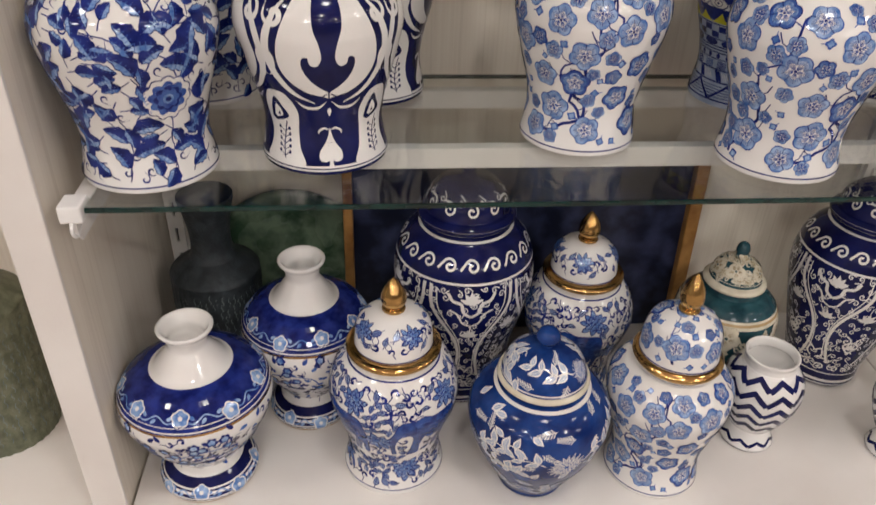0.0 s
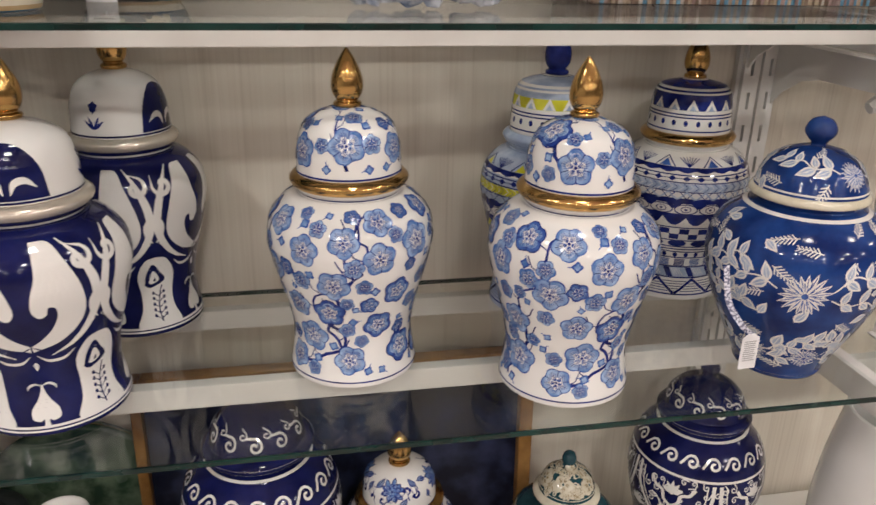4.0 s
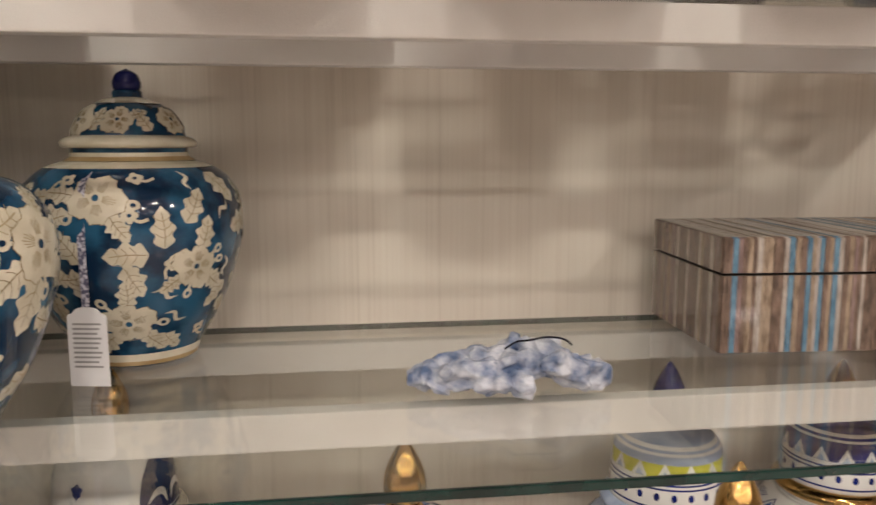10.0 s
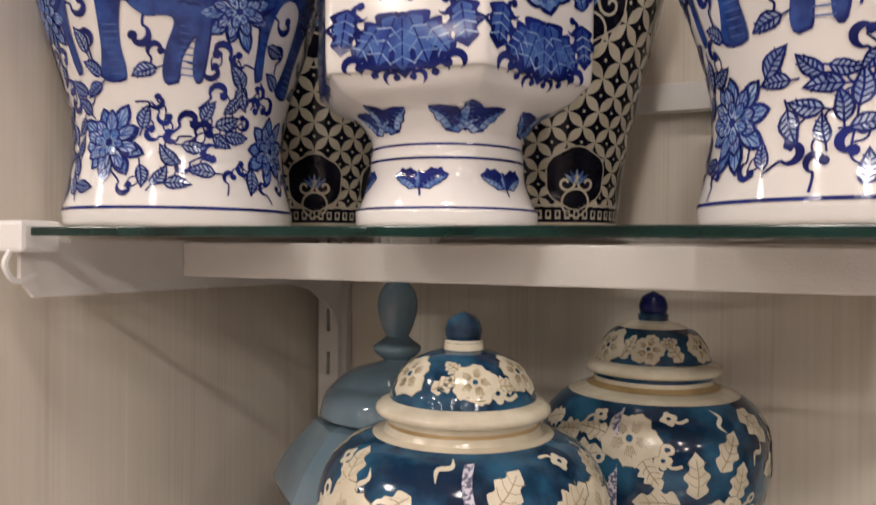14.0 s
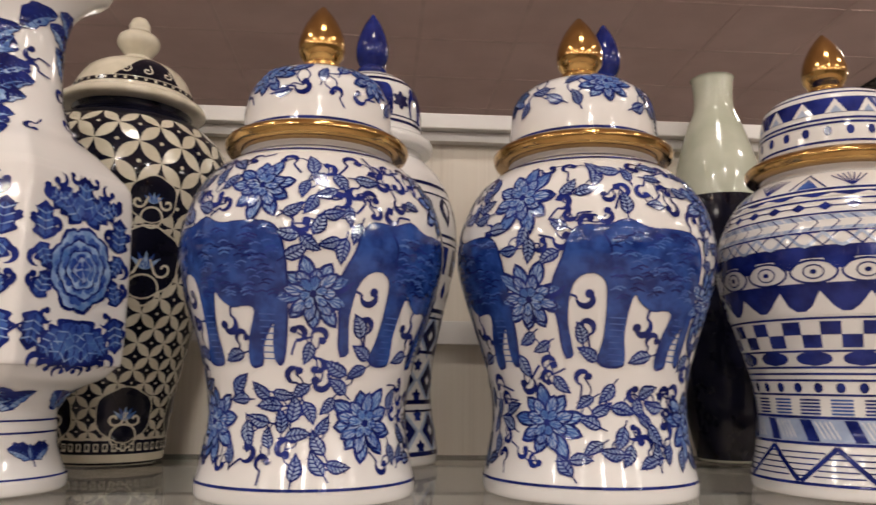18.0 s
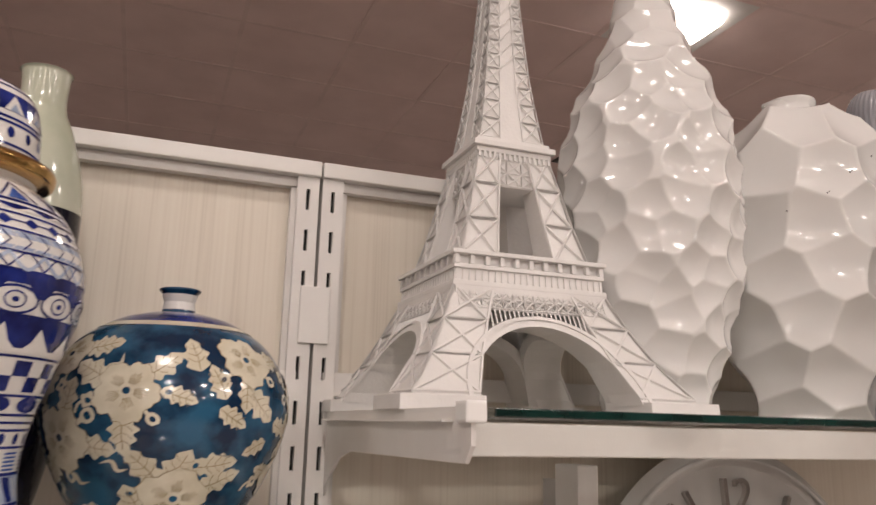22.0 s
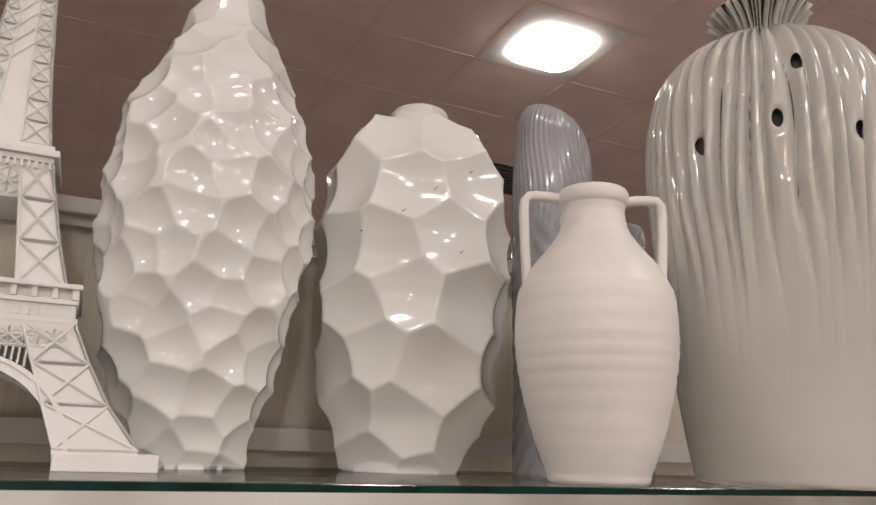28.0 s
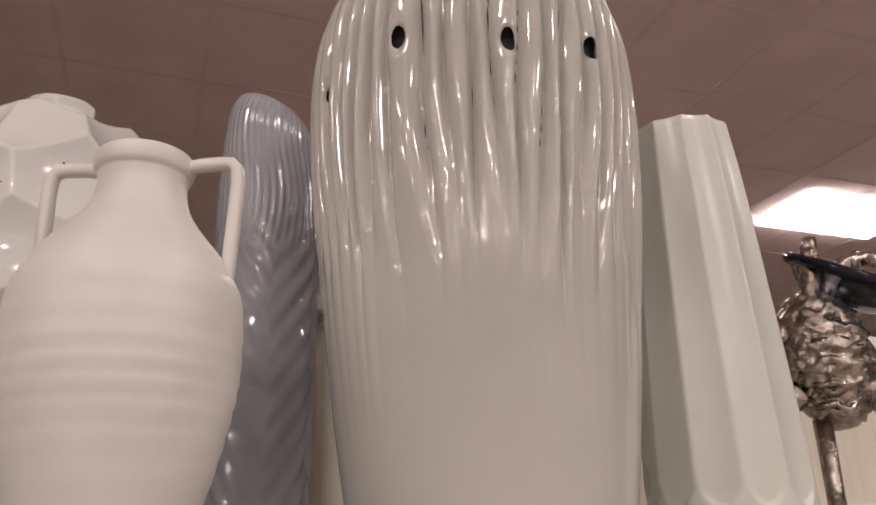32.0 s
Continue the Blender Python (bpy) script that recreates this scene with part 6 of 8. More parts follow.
# ---- base shelf: vases and trays ----
def white_neck(at, label, s=1.0):
    top = thing("baluster_vase", label, "vase", "white neck vases", at)
    f = Surf(scaled([[(0.062, 0), (0.069, 0.003), (0.071, 0.010)], [(0.071, 0.010), (0.066, 0.022), (0.050, 0.035), (0.046, 0.048)], [(0.046, 0.048), (0.056, 0.062), (0.083, 0.100), (0.101, 0.140), (0.104, 0.160), (0.098, 0.180), (0.075, 0.200), (0.052, 0.208)], [(0.052, 0.208), (0.046, 0.214), (0.0295, 0.236), (0.0265, 0.246), (0.030, 0.258), (0.036, 0.266), (0.0365, 0.270), (0.032, 0.270), (0.024, 0.256), (0.022, 0.24), (0, 0.235)]], s, s))
    b = part("body", f.lathe(72), WHITE_GLAZE, top, smooth=True)
    p = Paint(f)
    S = lambda z: f.s_at(z * s)
    p.band(S(0.171), S(0.207), COBALT, 1)
    p.band(S(0.168), S(0.171), GOLD, 2)
    p.band(0.001, S(0.034), NAVY, 1)
    p.band(S(0.0035), S(0.0060), GOLD, 2)
    rng = random.Random(5)
    for z, n in ((0.187, 9), (0.018, 8)):
        for k in range(n):
            a = 2 * math.pi * k / n
            w = math.pi * f.radius(S(z)) / n
            p.line(smooth_line([(-w, 0.003), (-w * 0.5, -0.005), (0, 0.004), (w * 0.5, -0.004), (w, 0.003)], 5), a + math.pi / n, S(z), WASH, 0.0018, layer=2)
            p.fill(rosette(5, 0.0120, 0.24, 7, 0.7), a, S(z) + 0.003 * (-1) ** k, WHITE_GLAZE, layer=3)
            p.fill(rosette(5, 0.0102, 0.26, 7, 0.7), a, S(z) + 0.003 * (-1) ** k, WASH, layer=4)
            p.fill(ellipse(0.0030, 0.0030, 8), a, S(z) + 0.003 * (-1) ** k, WHITE_GLAZE, layer=5)
            for j, g in enumerate((-0.55, 0.55, -1.0)):
                p.fill(leaf(0.0095, 0.0055), a + g * w / f.radius(S(z)), S(z), WASH, turn=(-1.0, 0.9, 2.4)[j], layer=2)
    for k in range(4):
        a = k * math.pi / 2 + 0.3
        p.line(smooth_line([(-0.040, -0.006), (-0.030, 0.010), (0.0, 0.019), (0.030, 0.010), (0.040, -0.006)], 5), a, S(0.115), MID_BLUE, 0.0024)
        for x, y, q in ((0, -0.004, 0.015), (-0.018, -0.010, 0.011), (0.018, -0.010, 0.011), (-0.006, -0.022, 0.012), (0.010, -0.024, 0.011)):
            for t in (-1.0, 0, 1.0):
                p.fill(leaf(q, q * 0.55), a + x / 0.09, S(0.115) + y, COBALT, turn=t, layer=2)
        for t in (-0.9, 0.0, 0.9):
            p.fill(leaf(0.012, 0.008), a + 0.78, S(0.125), COBALT, turn=t, layer=2)
        p.fill(rosette(6, 0.010, 0.3), a + 0.78, S(0.115), MID_BLUE, layer=2)
        for x in (-0.02, 0.0, 0.02):
            p.line(curl(0.004, 1.0, 10), a + x / 0.09, S(0.140), COBALT, 0.0011, turn=rng.uniform(0, 6))
    for i, (th, sz) in enumerate(scatter(rng, f, S(0.052), S(0.163), 0.0112 * s, 1600)):
        turn = rng.uniform(0, 6.28)
        if i % 4 == 0:
            p.fill(rosette(6, 0.0085, 0.3), th, sz, COBALT, turn=turn, layer=4)
            p.fill(rosette(5, 0.0050, 0.3), th, sz, WASH, turn=turn, layer=5)
        elif i % 4 < 3:
            p.fill(leaf(0.0135, 0.0075), th, sz, COBALT if i % 2 else MID_BLUE, turn=turn, layer=2)
        else:
            hook(p, th, sz, 0.0090, turn, i % 3 == 0)
    p.done(b)
    return top


wn = white_neck(pose(-0.3186, 0.725, G0), "white-necked vase with cobalt collar and gold line", 0.972)
copy_thing(wn, pose(-0.1787, 0.848, G0, 0, 0, 60)).scale = (0.937, 0.937, 1.061)


def navy_jar(at, label, s):
    top = thing("lidded_urn", label, "urn", "navy scroll urns", at)
    f = Surf(scaled([[(0.054, 0), (0.060, 0.003), (0.061, 0.012)], [(0.061, 0.012), (0.064, 0.04), (0.082, 0.11), (0.097, 0.17), (0.099, 0.205), (0.090, 0.240), (0.070, 0.262), (0.060, 0.268)], [(0.060, 0.268), (0.056, 0.272), (0.056, 0.28), (0, 0.28)]], s, s))
    lid = Surf(scaled([[(0.056, 0.274), (0.066, 0.275), (0.068, 0.281), (0.062, 0.286), (0.058, 0.287)], [(0.058, 0.287), (0.053, 0.305), (0.036, 0.322), (0.014, 0.328), (0.010, 0.334), (0.014, 0.344), (0.0, 0.352)]], s, s))
    b = part("body", f.lathe(72), NAVY, top, smooth=True)
    l = part("lid", lid.lathe(60), NAVY, top, smooth=True)
    p, q = Paint(f), Paint(lid)
    W = WHITE_GLAZE
    S = lambda z: f.s_at(z * s)
    for z, w in ((0.013, 0.005), (0.266, 0.004), (0.225, 0.0032), (0.028, 0.002), (0.006, 0.002)):
        p.band(S(z) - w / 2, S(z) + w / 2, W, 2)
    for k in range(18):
        p.line(curl(0.0105 * s, 1.3, 16), 2 * math.pi * k / 18, S(0.245), W, 0.0034, turn=1.0)
        p.line(curl(0.0065 * s, 1.2, 12), 2 * math.pi * k / 18, S(0.040), W, 0.0024, turn=1.0)
    for k in range(5):
        a, c = 2 * math.pi * k / 5, 2 * math.pi * (k + 0.5) / 5
        for g in (-1, 1):
            for inset, w in ((0.0, 0.0046), (0.0075, 0.0016)):
                p.line(smooth_line([(g * (0.050 - inset), 0.094 - inset * 0.4), (g * (0.046 - inset), 0.060), (g * (0.020 - inset * 0.6), 0.010), (g * (0.014 - inset * 0.5), -0.030), (g * (0.022 - inset), -0.066), (g * (0.030 - inset), -0.080 + inset)], 5), a, S(0.128), W, w, size=s, layer=3)
            p.line(smooth_line([(0, 0.052), (g * 0.009, 0.060), (g * 0.012, 0.072), (g * 0.022, 0.076), (g * 0.028, 0.086)], 4), a, S(0.128), W, 0.0042, size=s, layer=3)
            p.line(smooth_line([(0, 0.036), (g * 0.010, 0.042), (g * 0.016, 0.056), (g * 0.026, 0.062)], 4), a, S(0.128), W, 0.0026, size=s, layer=3)
            p.line(smooth_line([(0, -0.060), (g * 0.010, -0.052), (g * 0.014, -0.066), (g * 0.006, -0.074)], 4), a, S(0.128), W, 0.0030, size=s, layer=3)
            p.line(curl(0.0075, 1.2, 14), c + g * 0.13, S(0.105), W, 0.0024, size=s, flip=g > 0)
            p.line(smooth_line([(0, 0.020), (g * 0.011, 0.010), (0, -0.006)], 5), c, S(0.085), W, 0.0028, size=s, layer=3)
        for th, z, big in ((a, 0.200, 0.017), (a, 0.142, 0.014), (c, 0.150, 0.017), (c, 0.088, 0.012)):
            p.fill(ellipse(big * 0.20, big * 0.20, 8), th, S(z), W, size=s)
            for tt in (-1.25, -0.6, 0, 0.6, 1.25):
                p.fill(leaf(big, big * 0.46), th, S(z), W, size=s, turn=tt)
    scrolls(p, 9, S(0.035), S(0.220), W, 0.0102, 0.0016, 0.0050)
    q.band(0.002 * s, 0.006 * s, W, 2)
    q.band(0.009 * s, 0.017 * s, W, 2)
    for k in range(11):
        q.line(curl(0.0095 * s, 1.3, 16), 2 * math.pi * k / 11, lid.s_at(0.303 * s), W, 0.0030)
        q.line(curl(0.0055 * s, 1.2, 12), 2 * math.pi * (k + 0.5) / 11, lid.s_at(0.312 * s), W, 0.0018)
    p.done(b)
    q.done(l)
    return top


navy_jar(pose(0.059, 0.8965, G0), "tall navy urn with white scrollwork and domed lid", 1.06).scale = (1.0, 1.0, 1.10)
navy_jar(pose(0.694, 0.897, G0, 0, 0, 25), "navy urn with white scroll panels by the upright", 0.98).scale = (1.0, 1.0, 1.12)


def zigzag_vase(at, label, s=1.0):
    top = thing("bud_vase", label, "vase", "zigzag vases", at)
    f = Surf(scaled([[(0.036, 0), (0.041, 0.002), (0.042, 0.006)], [(0.042, 0.006), (0.033, 0.024), (0.031, 0.032)], [(0.031, 0.032), (0.042, 0.050), (0.056, 0.085), (0.0605, 0.110), (0.057, 0.135), (0.046, 0.152), (0.039, 0.158)], [(0.039, 0.158), (0.0375, 0.166), (0.0405, 0.174), (0.0395, 0.177), (0.0355, 0.174), (0.034, 0.162), (0.040, 0.145), (0.0, 0.05)]], s, s))
    b = part("body", f.lathe(64), WHITE_GLAZE, top, smooth=True)
    p = Paint(f)
    n = 9
    for z in (0.148, 0.126, 0.103, 0.080, 0.058, 0.014):
        sz = f.s_at(z * s)
        w = 2 * math.pi * f.radius(sz) / n
        h = min(0.017, w * 0.5) * (0.6 if z < 0.02 else 1)
        for k in range(n):
            p.line([(-w / 2, -h / 2), (0, h / 2), (w / 2, -h / 2)], 2 * math.pi * k / n, sz, NAVY, 0.0085 * s if z > 0.02 else 0.005)
    p.band(f.s_at(0.0015), f.s_at(0.004), COBALT, 2)
    p.done(b)
    return top


zz = zigzag_vase(pose(0.4966, 0.743, G0), "small white bud vase with navy zigzag stripes", 0.95)
copy_thing(zz, pose(0.715, 0.700, G0, 0, 0, 33))

STONEWARE = mottled("dark_stoneware", (0.012, 0.017, 0.021), (0.034, 0.043, 0.050), 60, 0.55, bump=0.6, fine=220)
GREENWARE = mottled("olive_stoneware", (0.09, 0.10, 0.06), (0.17, 0.18, 0.12), 60, 0.55, bump=0.6, fine=200)

COMB_LINE = mottled("comb_line", (0.10, 0.13, 0.13), (0.20, 0.24, 0.23), 60, 0.7)


def rippled(at, label, mat, s, name="textured_vase"):
    top = thing(name, label, "vase", "textured vases", at)
    def bark(th, z):
        if z > 0.19 * s:
            return 1.0
        return 1 + 0.012 * math.sin(th * 34 + 2.2 * math.sin(z * 210 / s) + 1.3 * math.sin(th * 5 + z * 90))
    f = Surf(scaled([[(0.060, 0), (0.066, 0.004), (0.067, 0.10), (0.068, 0.195)], [(0.068, 0.195), (0.0665, 0.203), (0.052, 0.214), (0.036, 0.226)], [(0.036, 0.226), (0.031, 0.240), (0.0305, 0.270), (0.036, 0.305), (0.041, 0.325), (0.038, 0.325), (0.028, 0.27), (0, 0.26)]], s, s), 10, bark)
    b = part("body", f.lathe(200), mat, top, smooth=True)
    p, r = Paint(f), random.Random(13)
    for th, sz in scatter(r, f, f.s_at(0.012 * s), f.s_at(0.178 * s), 0.0085 * s, 2200):
        q = r.uniform(0.010, 0.017) * s
        p.line(smooth_line([(0, 0), (0.0014, q * 0.33), (-0.0012, q * 0.66), (0.0006, q)], 3), th, sz, COMB_LINE, 0.0011 * s, layer=3)
    p.done(b, "combed_marks", "pale scratched comb marks")
    return top


rippled(pose(-0.322, 0.945, G0), "dark teal vase with combed body and plain neck", STONEWARE, 1.0)
rippled(pose(-0.640, 0.830, G0), "olive green vase with combed body in the next bay", GREENWARE, 1.15)


def round_tray():
    top = thing("round_tray", "green marbled round tray leaning on the back panel", "tray", at=pose(-0.215, 1.030, G0 + 0.002) @ pose(0, 0, 0, -4, 0, 0))
    m = mottled("green_marbled_lacquer", (0.03, 0.06, 0.035), (0.13, 0.18, 0.12), 28, 0.25, 0.40, 0.60)
    f = Surf([[(0, 0), (0.125, 0.0), (0.130, -0.004), (0.132, -0.014), (0.136, -0.012), (0.136, 0.002), (0.130, 0.006), (0, 0.006)]], 2)
    bm = f.lathe(64, False)
    bmesh.ops.rotate(bm, verts=bm.verts, cent=(0, 0, 0), matrix=Matrix.Rotation(math.radians(90), 3, "X"))
    bmesh.ops.translate(bm, verts=bm.verts, vec=(0, 0, 0.137))
    part("dish", bm, m, top, smooth=True)
    bm = Surf([[(0.1365, -0.003), (0.1385, 0.0), (0.1365, 0.004)]], 3).lathe(64, False)
    bmesh.ops.rotate(bm, verts=bm.verts, cent=(0, 0, 0), matrix=Matrix.Rotation(math.radians(90), 3, "X"))
    bmesh.ops.translate(bm, verts=bm.verts, vec=(0, 0, 0.137))
    part("gold_edge", bm, GOLD, top, smooth=True)


round_tray()
MARBLE_NAVY = mottled("navy_marbled_board", (0.005, 0.007, 0.022), (0.05, 0.06, 0.13), 16, 0.35, 0.45, 0.70)
OLD_GOLD = mottled("old_gold_wood", (0.24, 0.11, 0.03), (0.42, 0.22, 0.07), 30, 0.35)
tr = thing("serving_tray", "navy marbled tray with gold frame leaning upright", "tray", at=pose(0.180, 1.020, G0 + 0.003) @ pose(0, 0, 0, -3, 0, 0))
part("panel", boxed(-0.29, 0.275, 0, 0.008, 0.0, 0.335), MARBLE_NAVY, tr)
for x0, x1, z0, z1 in ((-0.305, -0.289, 0, 0.35), (0.274, 0.296, 0, 0.35), (-0.288, 0.273, 0.3355, 0.35)):
    part("frame_bar", boxed(x0, x1, -0.016, 0.010, z0, z1, 0.003), OLD_GOLD, tr)


# ---- tags ----
PAPER = mottled("tag_paper", (0.74, 0.73, 0.74), (0.82, 0.81, 0.82), 30, 0.6)
RIBBON = mottled("patterned_ribbon", (0.10, 0.10, 0.17), (0.62, 0.62, 0.70), 420, 0.55, 0.46, 0.54)
PRINT = material("tag_print", (0.10, 0.10, 0.30), 0.6)
GREY_PRINT = material("grey_print", (0.32, 0.31, 0.31), 0.7)


def ribbon_into(bm, pts, wide, ax):
    ax = Vector(ax)
    rows = [(bm.verts.new(Vector(p) - ax * wide / 2), bm.verts.new(Vector(p) + ax * wide / 2)) for p in pts]
    for (a, b), (c, d) in zip(rows, rows[1:]):
        bm.faces.new((a, b, d, c))
    return bm


def hang_tag(at, label, w, h, ribbon, art):
    """A card with cut corners on a ribbon; it hangs from the origin along -z, facing -y."""
    top = thing("hang_tag", label, "tag", "hang tags", at)
    part("ribbon", ribbon_into(bmesh.new(), smooth_line(ribbon, 5), 0.0065, (0.96, -0.1, 0.25)), RIBBON, top, "narrow grey key-pattern ribbon")
    x, y, z = ribbon[-1]
    c = w * 0.22
    half = [(w / 2, -h), (w / 2, -c * 1.15), (w * 0.485, -c * 0.92), (w * 0.44, -c * 0.78), (w * 0.37, -c * 0.72), (w * 0.33, -c * 0.5), (w * 0.28, -c * 0.25), (w * 0.21, -c * 0.08), (w * 0.12, 0)]
    pts = half + [(-u, v) for u, v in half[::-1]]
    bm = bmesh.new()
    a = [bm.verts.new((x + u, y - 0.0004, z + v)) for u, v in pts]
    b = [bm.verts.new((x + u, y + 0.0004, z + v)) for u, v in pts]
    bm.faces.new(a)
    bm.faces.new(b[::-1])
    for k in range(len(pts)):
        bm.faces.new((a[k], b[k], b[(k + 1) % len(pts)], a[(k + 1) % len(pts)]))
    card = part("card", bm, PAPER, top)
    bm = bmesh.new()
    for shape in art:
        bm.faces.new([bm.verts.new((x + u * w, y - 0.0009, z + v * h)) for u, v in shape])
    part("print", bm, PRINT if art is jar_art else GREY_PRINT, card, "small printed picture" if art is jar_art else "small grey lines of print")
    return top


jar_art = [[(-0.025, -0.395), (0.025, -0.395), (0.035, -0.375), (0.0, -0.345), (-0.035, -0.375)], [(-0.17, -0.47), (0.17, -0.47), (0.06, -0.40), (-0.06, -0.40)], [(-0.14, -0.498), (0.14, -0.498), (0.14, -0.482), (-0.14, -0.482)]]
for k in range(9):
    v0, v1 = -0.51 - 0.030 * k, -0.532 - 0.030 * k
    g0, g1 = (0.30 * math.sin(math.pi * min(1, 0.25 + 0.68 * (-0.51 - v) / 0.27)) ** 0.8 for v in (v0, v1))
    n = 3 + k % 3
    jar_art += [[(-g0 + 2 * g0 * (j + 0.06) / n, v0), (-g1 + 2 * g1 * (j + 0.06) / n, v1), (-g1 + 2 * g1 * (j + 0.78) / n, v1), (-g0 + 2 * g0 * (j + 0.88) / n, v0)] for j in range(n)]
jar_art.append([(-0.14, -0.84), (0.14, -0.84), (0.10, -0.79), (-0.10, -0.79)])
line_art = [[(-0.36, -0.22 - k * 0.06), (0.36 - 0.05 * (k % 3), -0.22 - k * 0.06), (0.36 - 0.05 * (k % 3), -0.195 - k * 0.06), (-0.36, -0.195 - k * 0.06)] for k in range(10)]
hang_tag(pose(-0.098, 0.672, G2 + 0.158, 0, 0, -4), "white paper tag with a printed blue jar on a ribbon", 0.030, 0.062, [(0, 0.012, 0.002), (0.004, 0.000, -0.006), (0.013, -0.012, -0.017), (0.025, -0.017, -0.035), (0.036, -0.018, -0.053), (0.047, -0.018, -0.071)], jar_art)
hang_tag(pose(-0.051, 0.862, G2 + 0.154, 0, 0, -10), "white paper tag with small print on a ribbon", 0.030, 0.060, [(0, 0.012, 0.004), (0.0005, -0.002, -0.008), (0.001, -0.008, -0.045), (0.002, -0.009, -0.094)], line_art)
hang_tag(pose(0.556, 0.655, G1 + 0.120, 0, 0, 4), "small white price tag tied to the daisy jar", 0.020, 0.040, [(0, 0.030, 0.03), (-0.006, 0.010, 0.0), (0.004, -0.004, -0.022), (0.016, -0.006, -0.032)], line_art)


# ---- middle shelf: mineral and striped box ----
CALCITE = mottled("blue_calcite", (0.085, 0.13, 0.235), (0.48, 0.505, 0.56), 60, 0.22, 0.36, 0.60, bump=1.0, fine=190)
rock = bmesh.new()
rock_rng = random.Random(17)
for k in range(120):
    u = rock_rng.uniform(-1, 1)
    girth = (1 - u * u) ** 0.5 * (0.75 + 0.35 * math.exp(-((u - 0.25) / 0.35) ** 2))
    c = Vector((u * 0.062, rock_rng.uniform(-1, 1) * 0.020 * girth, 0.010 + rock_rng.uniform(0, 1) * 0.024 * girth))
    m = Matrix.LocRotScale(c, Euler([rock_rng.uniform(0, 6) for _ in range(3)]), [rock_rng.uniform(0.0055, 0.0115) for _ in range(3)])
    ico = bmesh.ops.create_icosphere(rock, subdivisions=1, radius=1.0)["verts"]
    for v in ico:
        v.co = m @ (v.co * rock_rng.uniform(0.75, 1.2))
        v.co.z = max(v.co.z, 0.0)
mr = tagged(part("mineral_specimen", rock, CALCITE), "rough blue and white mineral specimen lying on the glass", "mineral")
mr.matrix_basis = pose(0.258, 0.795, G2, 0, 0, -4)
mr.scale = (1.12, 1.1, 1.0)
weld = mr.modifiers.new("weld", "REMESH")
weld.mode, weld.voxel_size, weld.use_smooth_shade = "VOXEL", 0.0011, False
wire = tube_into(bmesh.new(), smooth_line([(-0.012, -0.01, 0.040), (-0.004, -0.012, 0.0455), (0.006, -0.01, 0.046), (0.018, -0.008, 0.0475), (0.03, -0.008, 0.046), (0.037, -0.006, 0.041)], 5), 0.0008, 6)
tagged(part("wire_tie", wire, INK), "short black wire tie lying over the mineral", "wire tie").matrix_basis = pose(0.262, 0.793, G2 - 0.004, 0, 0, -4)

STRIPES = {}
for nm, a, b in (("umber", (0.11, 0.072, 0.052), (0.25, 0.17, 0.128)), ("tan", (0.27, 0.19, 0.125), (0.44, 0.34, 0.25)), ("blue", (0.065, 0.18, 0.29), (0.16, 0.32, 0.45)), ("ash", (0.40, 0.34, 0.29), (0.56, 0.50, 0.44)), ("mauve", (0.20, 0.13, 0.12), (0.32, 0.22, 0.20))):
    STRIPES[nm] = mottled("lacquered_strip_" + nm, [c * 0.72 for c in a], b, 34, 0.16, 0.30, 0.70, stretch=(7, 7, 2.2), bump=1.0, fine=90, coat=0.8)
bx = thing("keepsake_box", "box covered in brown and blue lacquered strips", "box", at=pose(0.4575, 0.873, G2, 0, 0, -3.4))
BW, BD, BH, BL = 0.343, 0.165, 0.100, 0.031
rng = random.Random(21)
DARK_WOOD = material("box_dark_gap", (0.03, 0.02, 0.015), 0.6)
part("body", boxed(0.001, BW - 0.001, 0.0015, BD - 0.0015, 0.0, BH - BL - 0.001), DARK_WOOD, bx)
lid_ob = part("lid", boxed(0.001, BW - 0.001, 0.0015, BD - 0.0015, BH - BL + 0.001, BH - 0.001), DARK_WOOD, bx)
pal = ["umber", "tan", "umber", "mauve", "ash", "umber", "tan", "mauve"]
x, k = 0.0, 0
while x < BW - 0.002:
    w = min(rng.uniform(0.0030, 0.0056), BW - x)
    u = x / BW
    blue_run = (0.02 < u < 0.03) or (0.16 < u < 0.31 and k % 3 == 1) or (0.40 < u < 0.53 and k % 2 == 1) or (0.62 < u < 0.72 and k % 2 == 0) or (0.84 < u < 0.97 and k % 2 == 0)
    nm = "blue" if blue_run else pal[(k * 5 + int(rng.random() * 3)) % 8]
    e = rng.uniform(0, 0.0006)
    part("strip", boxed(x + 0.0002, x + w - 0.0002, -0.0012 - e, 0.0014, 0.0006, BH - BL - 0.0012), STRIPES[nm], bx)
    part("strip", boxed(x + 0.0002, x + w - 0.0002, -0.0012 - e, 0.0014, BH - BL + 0.0012, BH - 0.0002), STRIPES[nm], lid_ob)
    part("strip", boxed(x + 0.0002, x + w - 0.0002, 0.0016, BD - 0.0016, BH - 0.0009, BH + 0.0006 + e), STRIPES[nm], lid_ob)
    x += w
    k += 1
y = 0.002
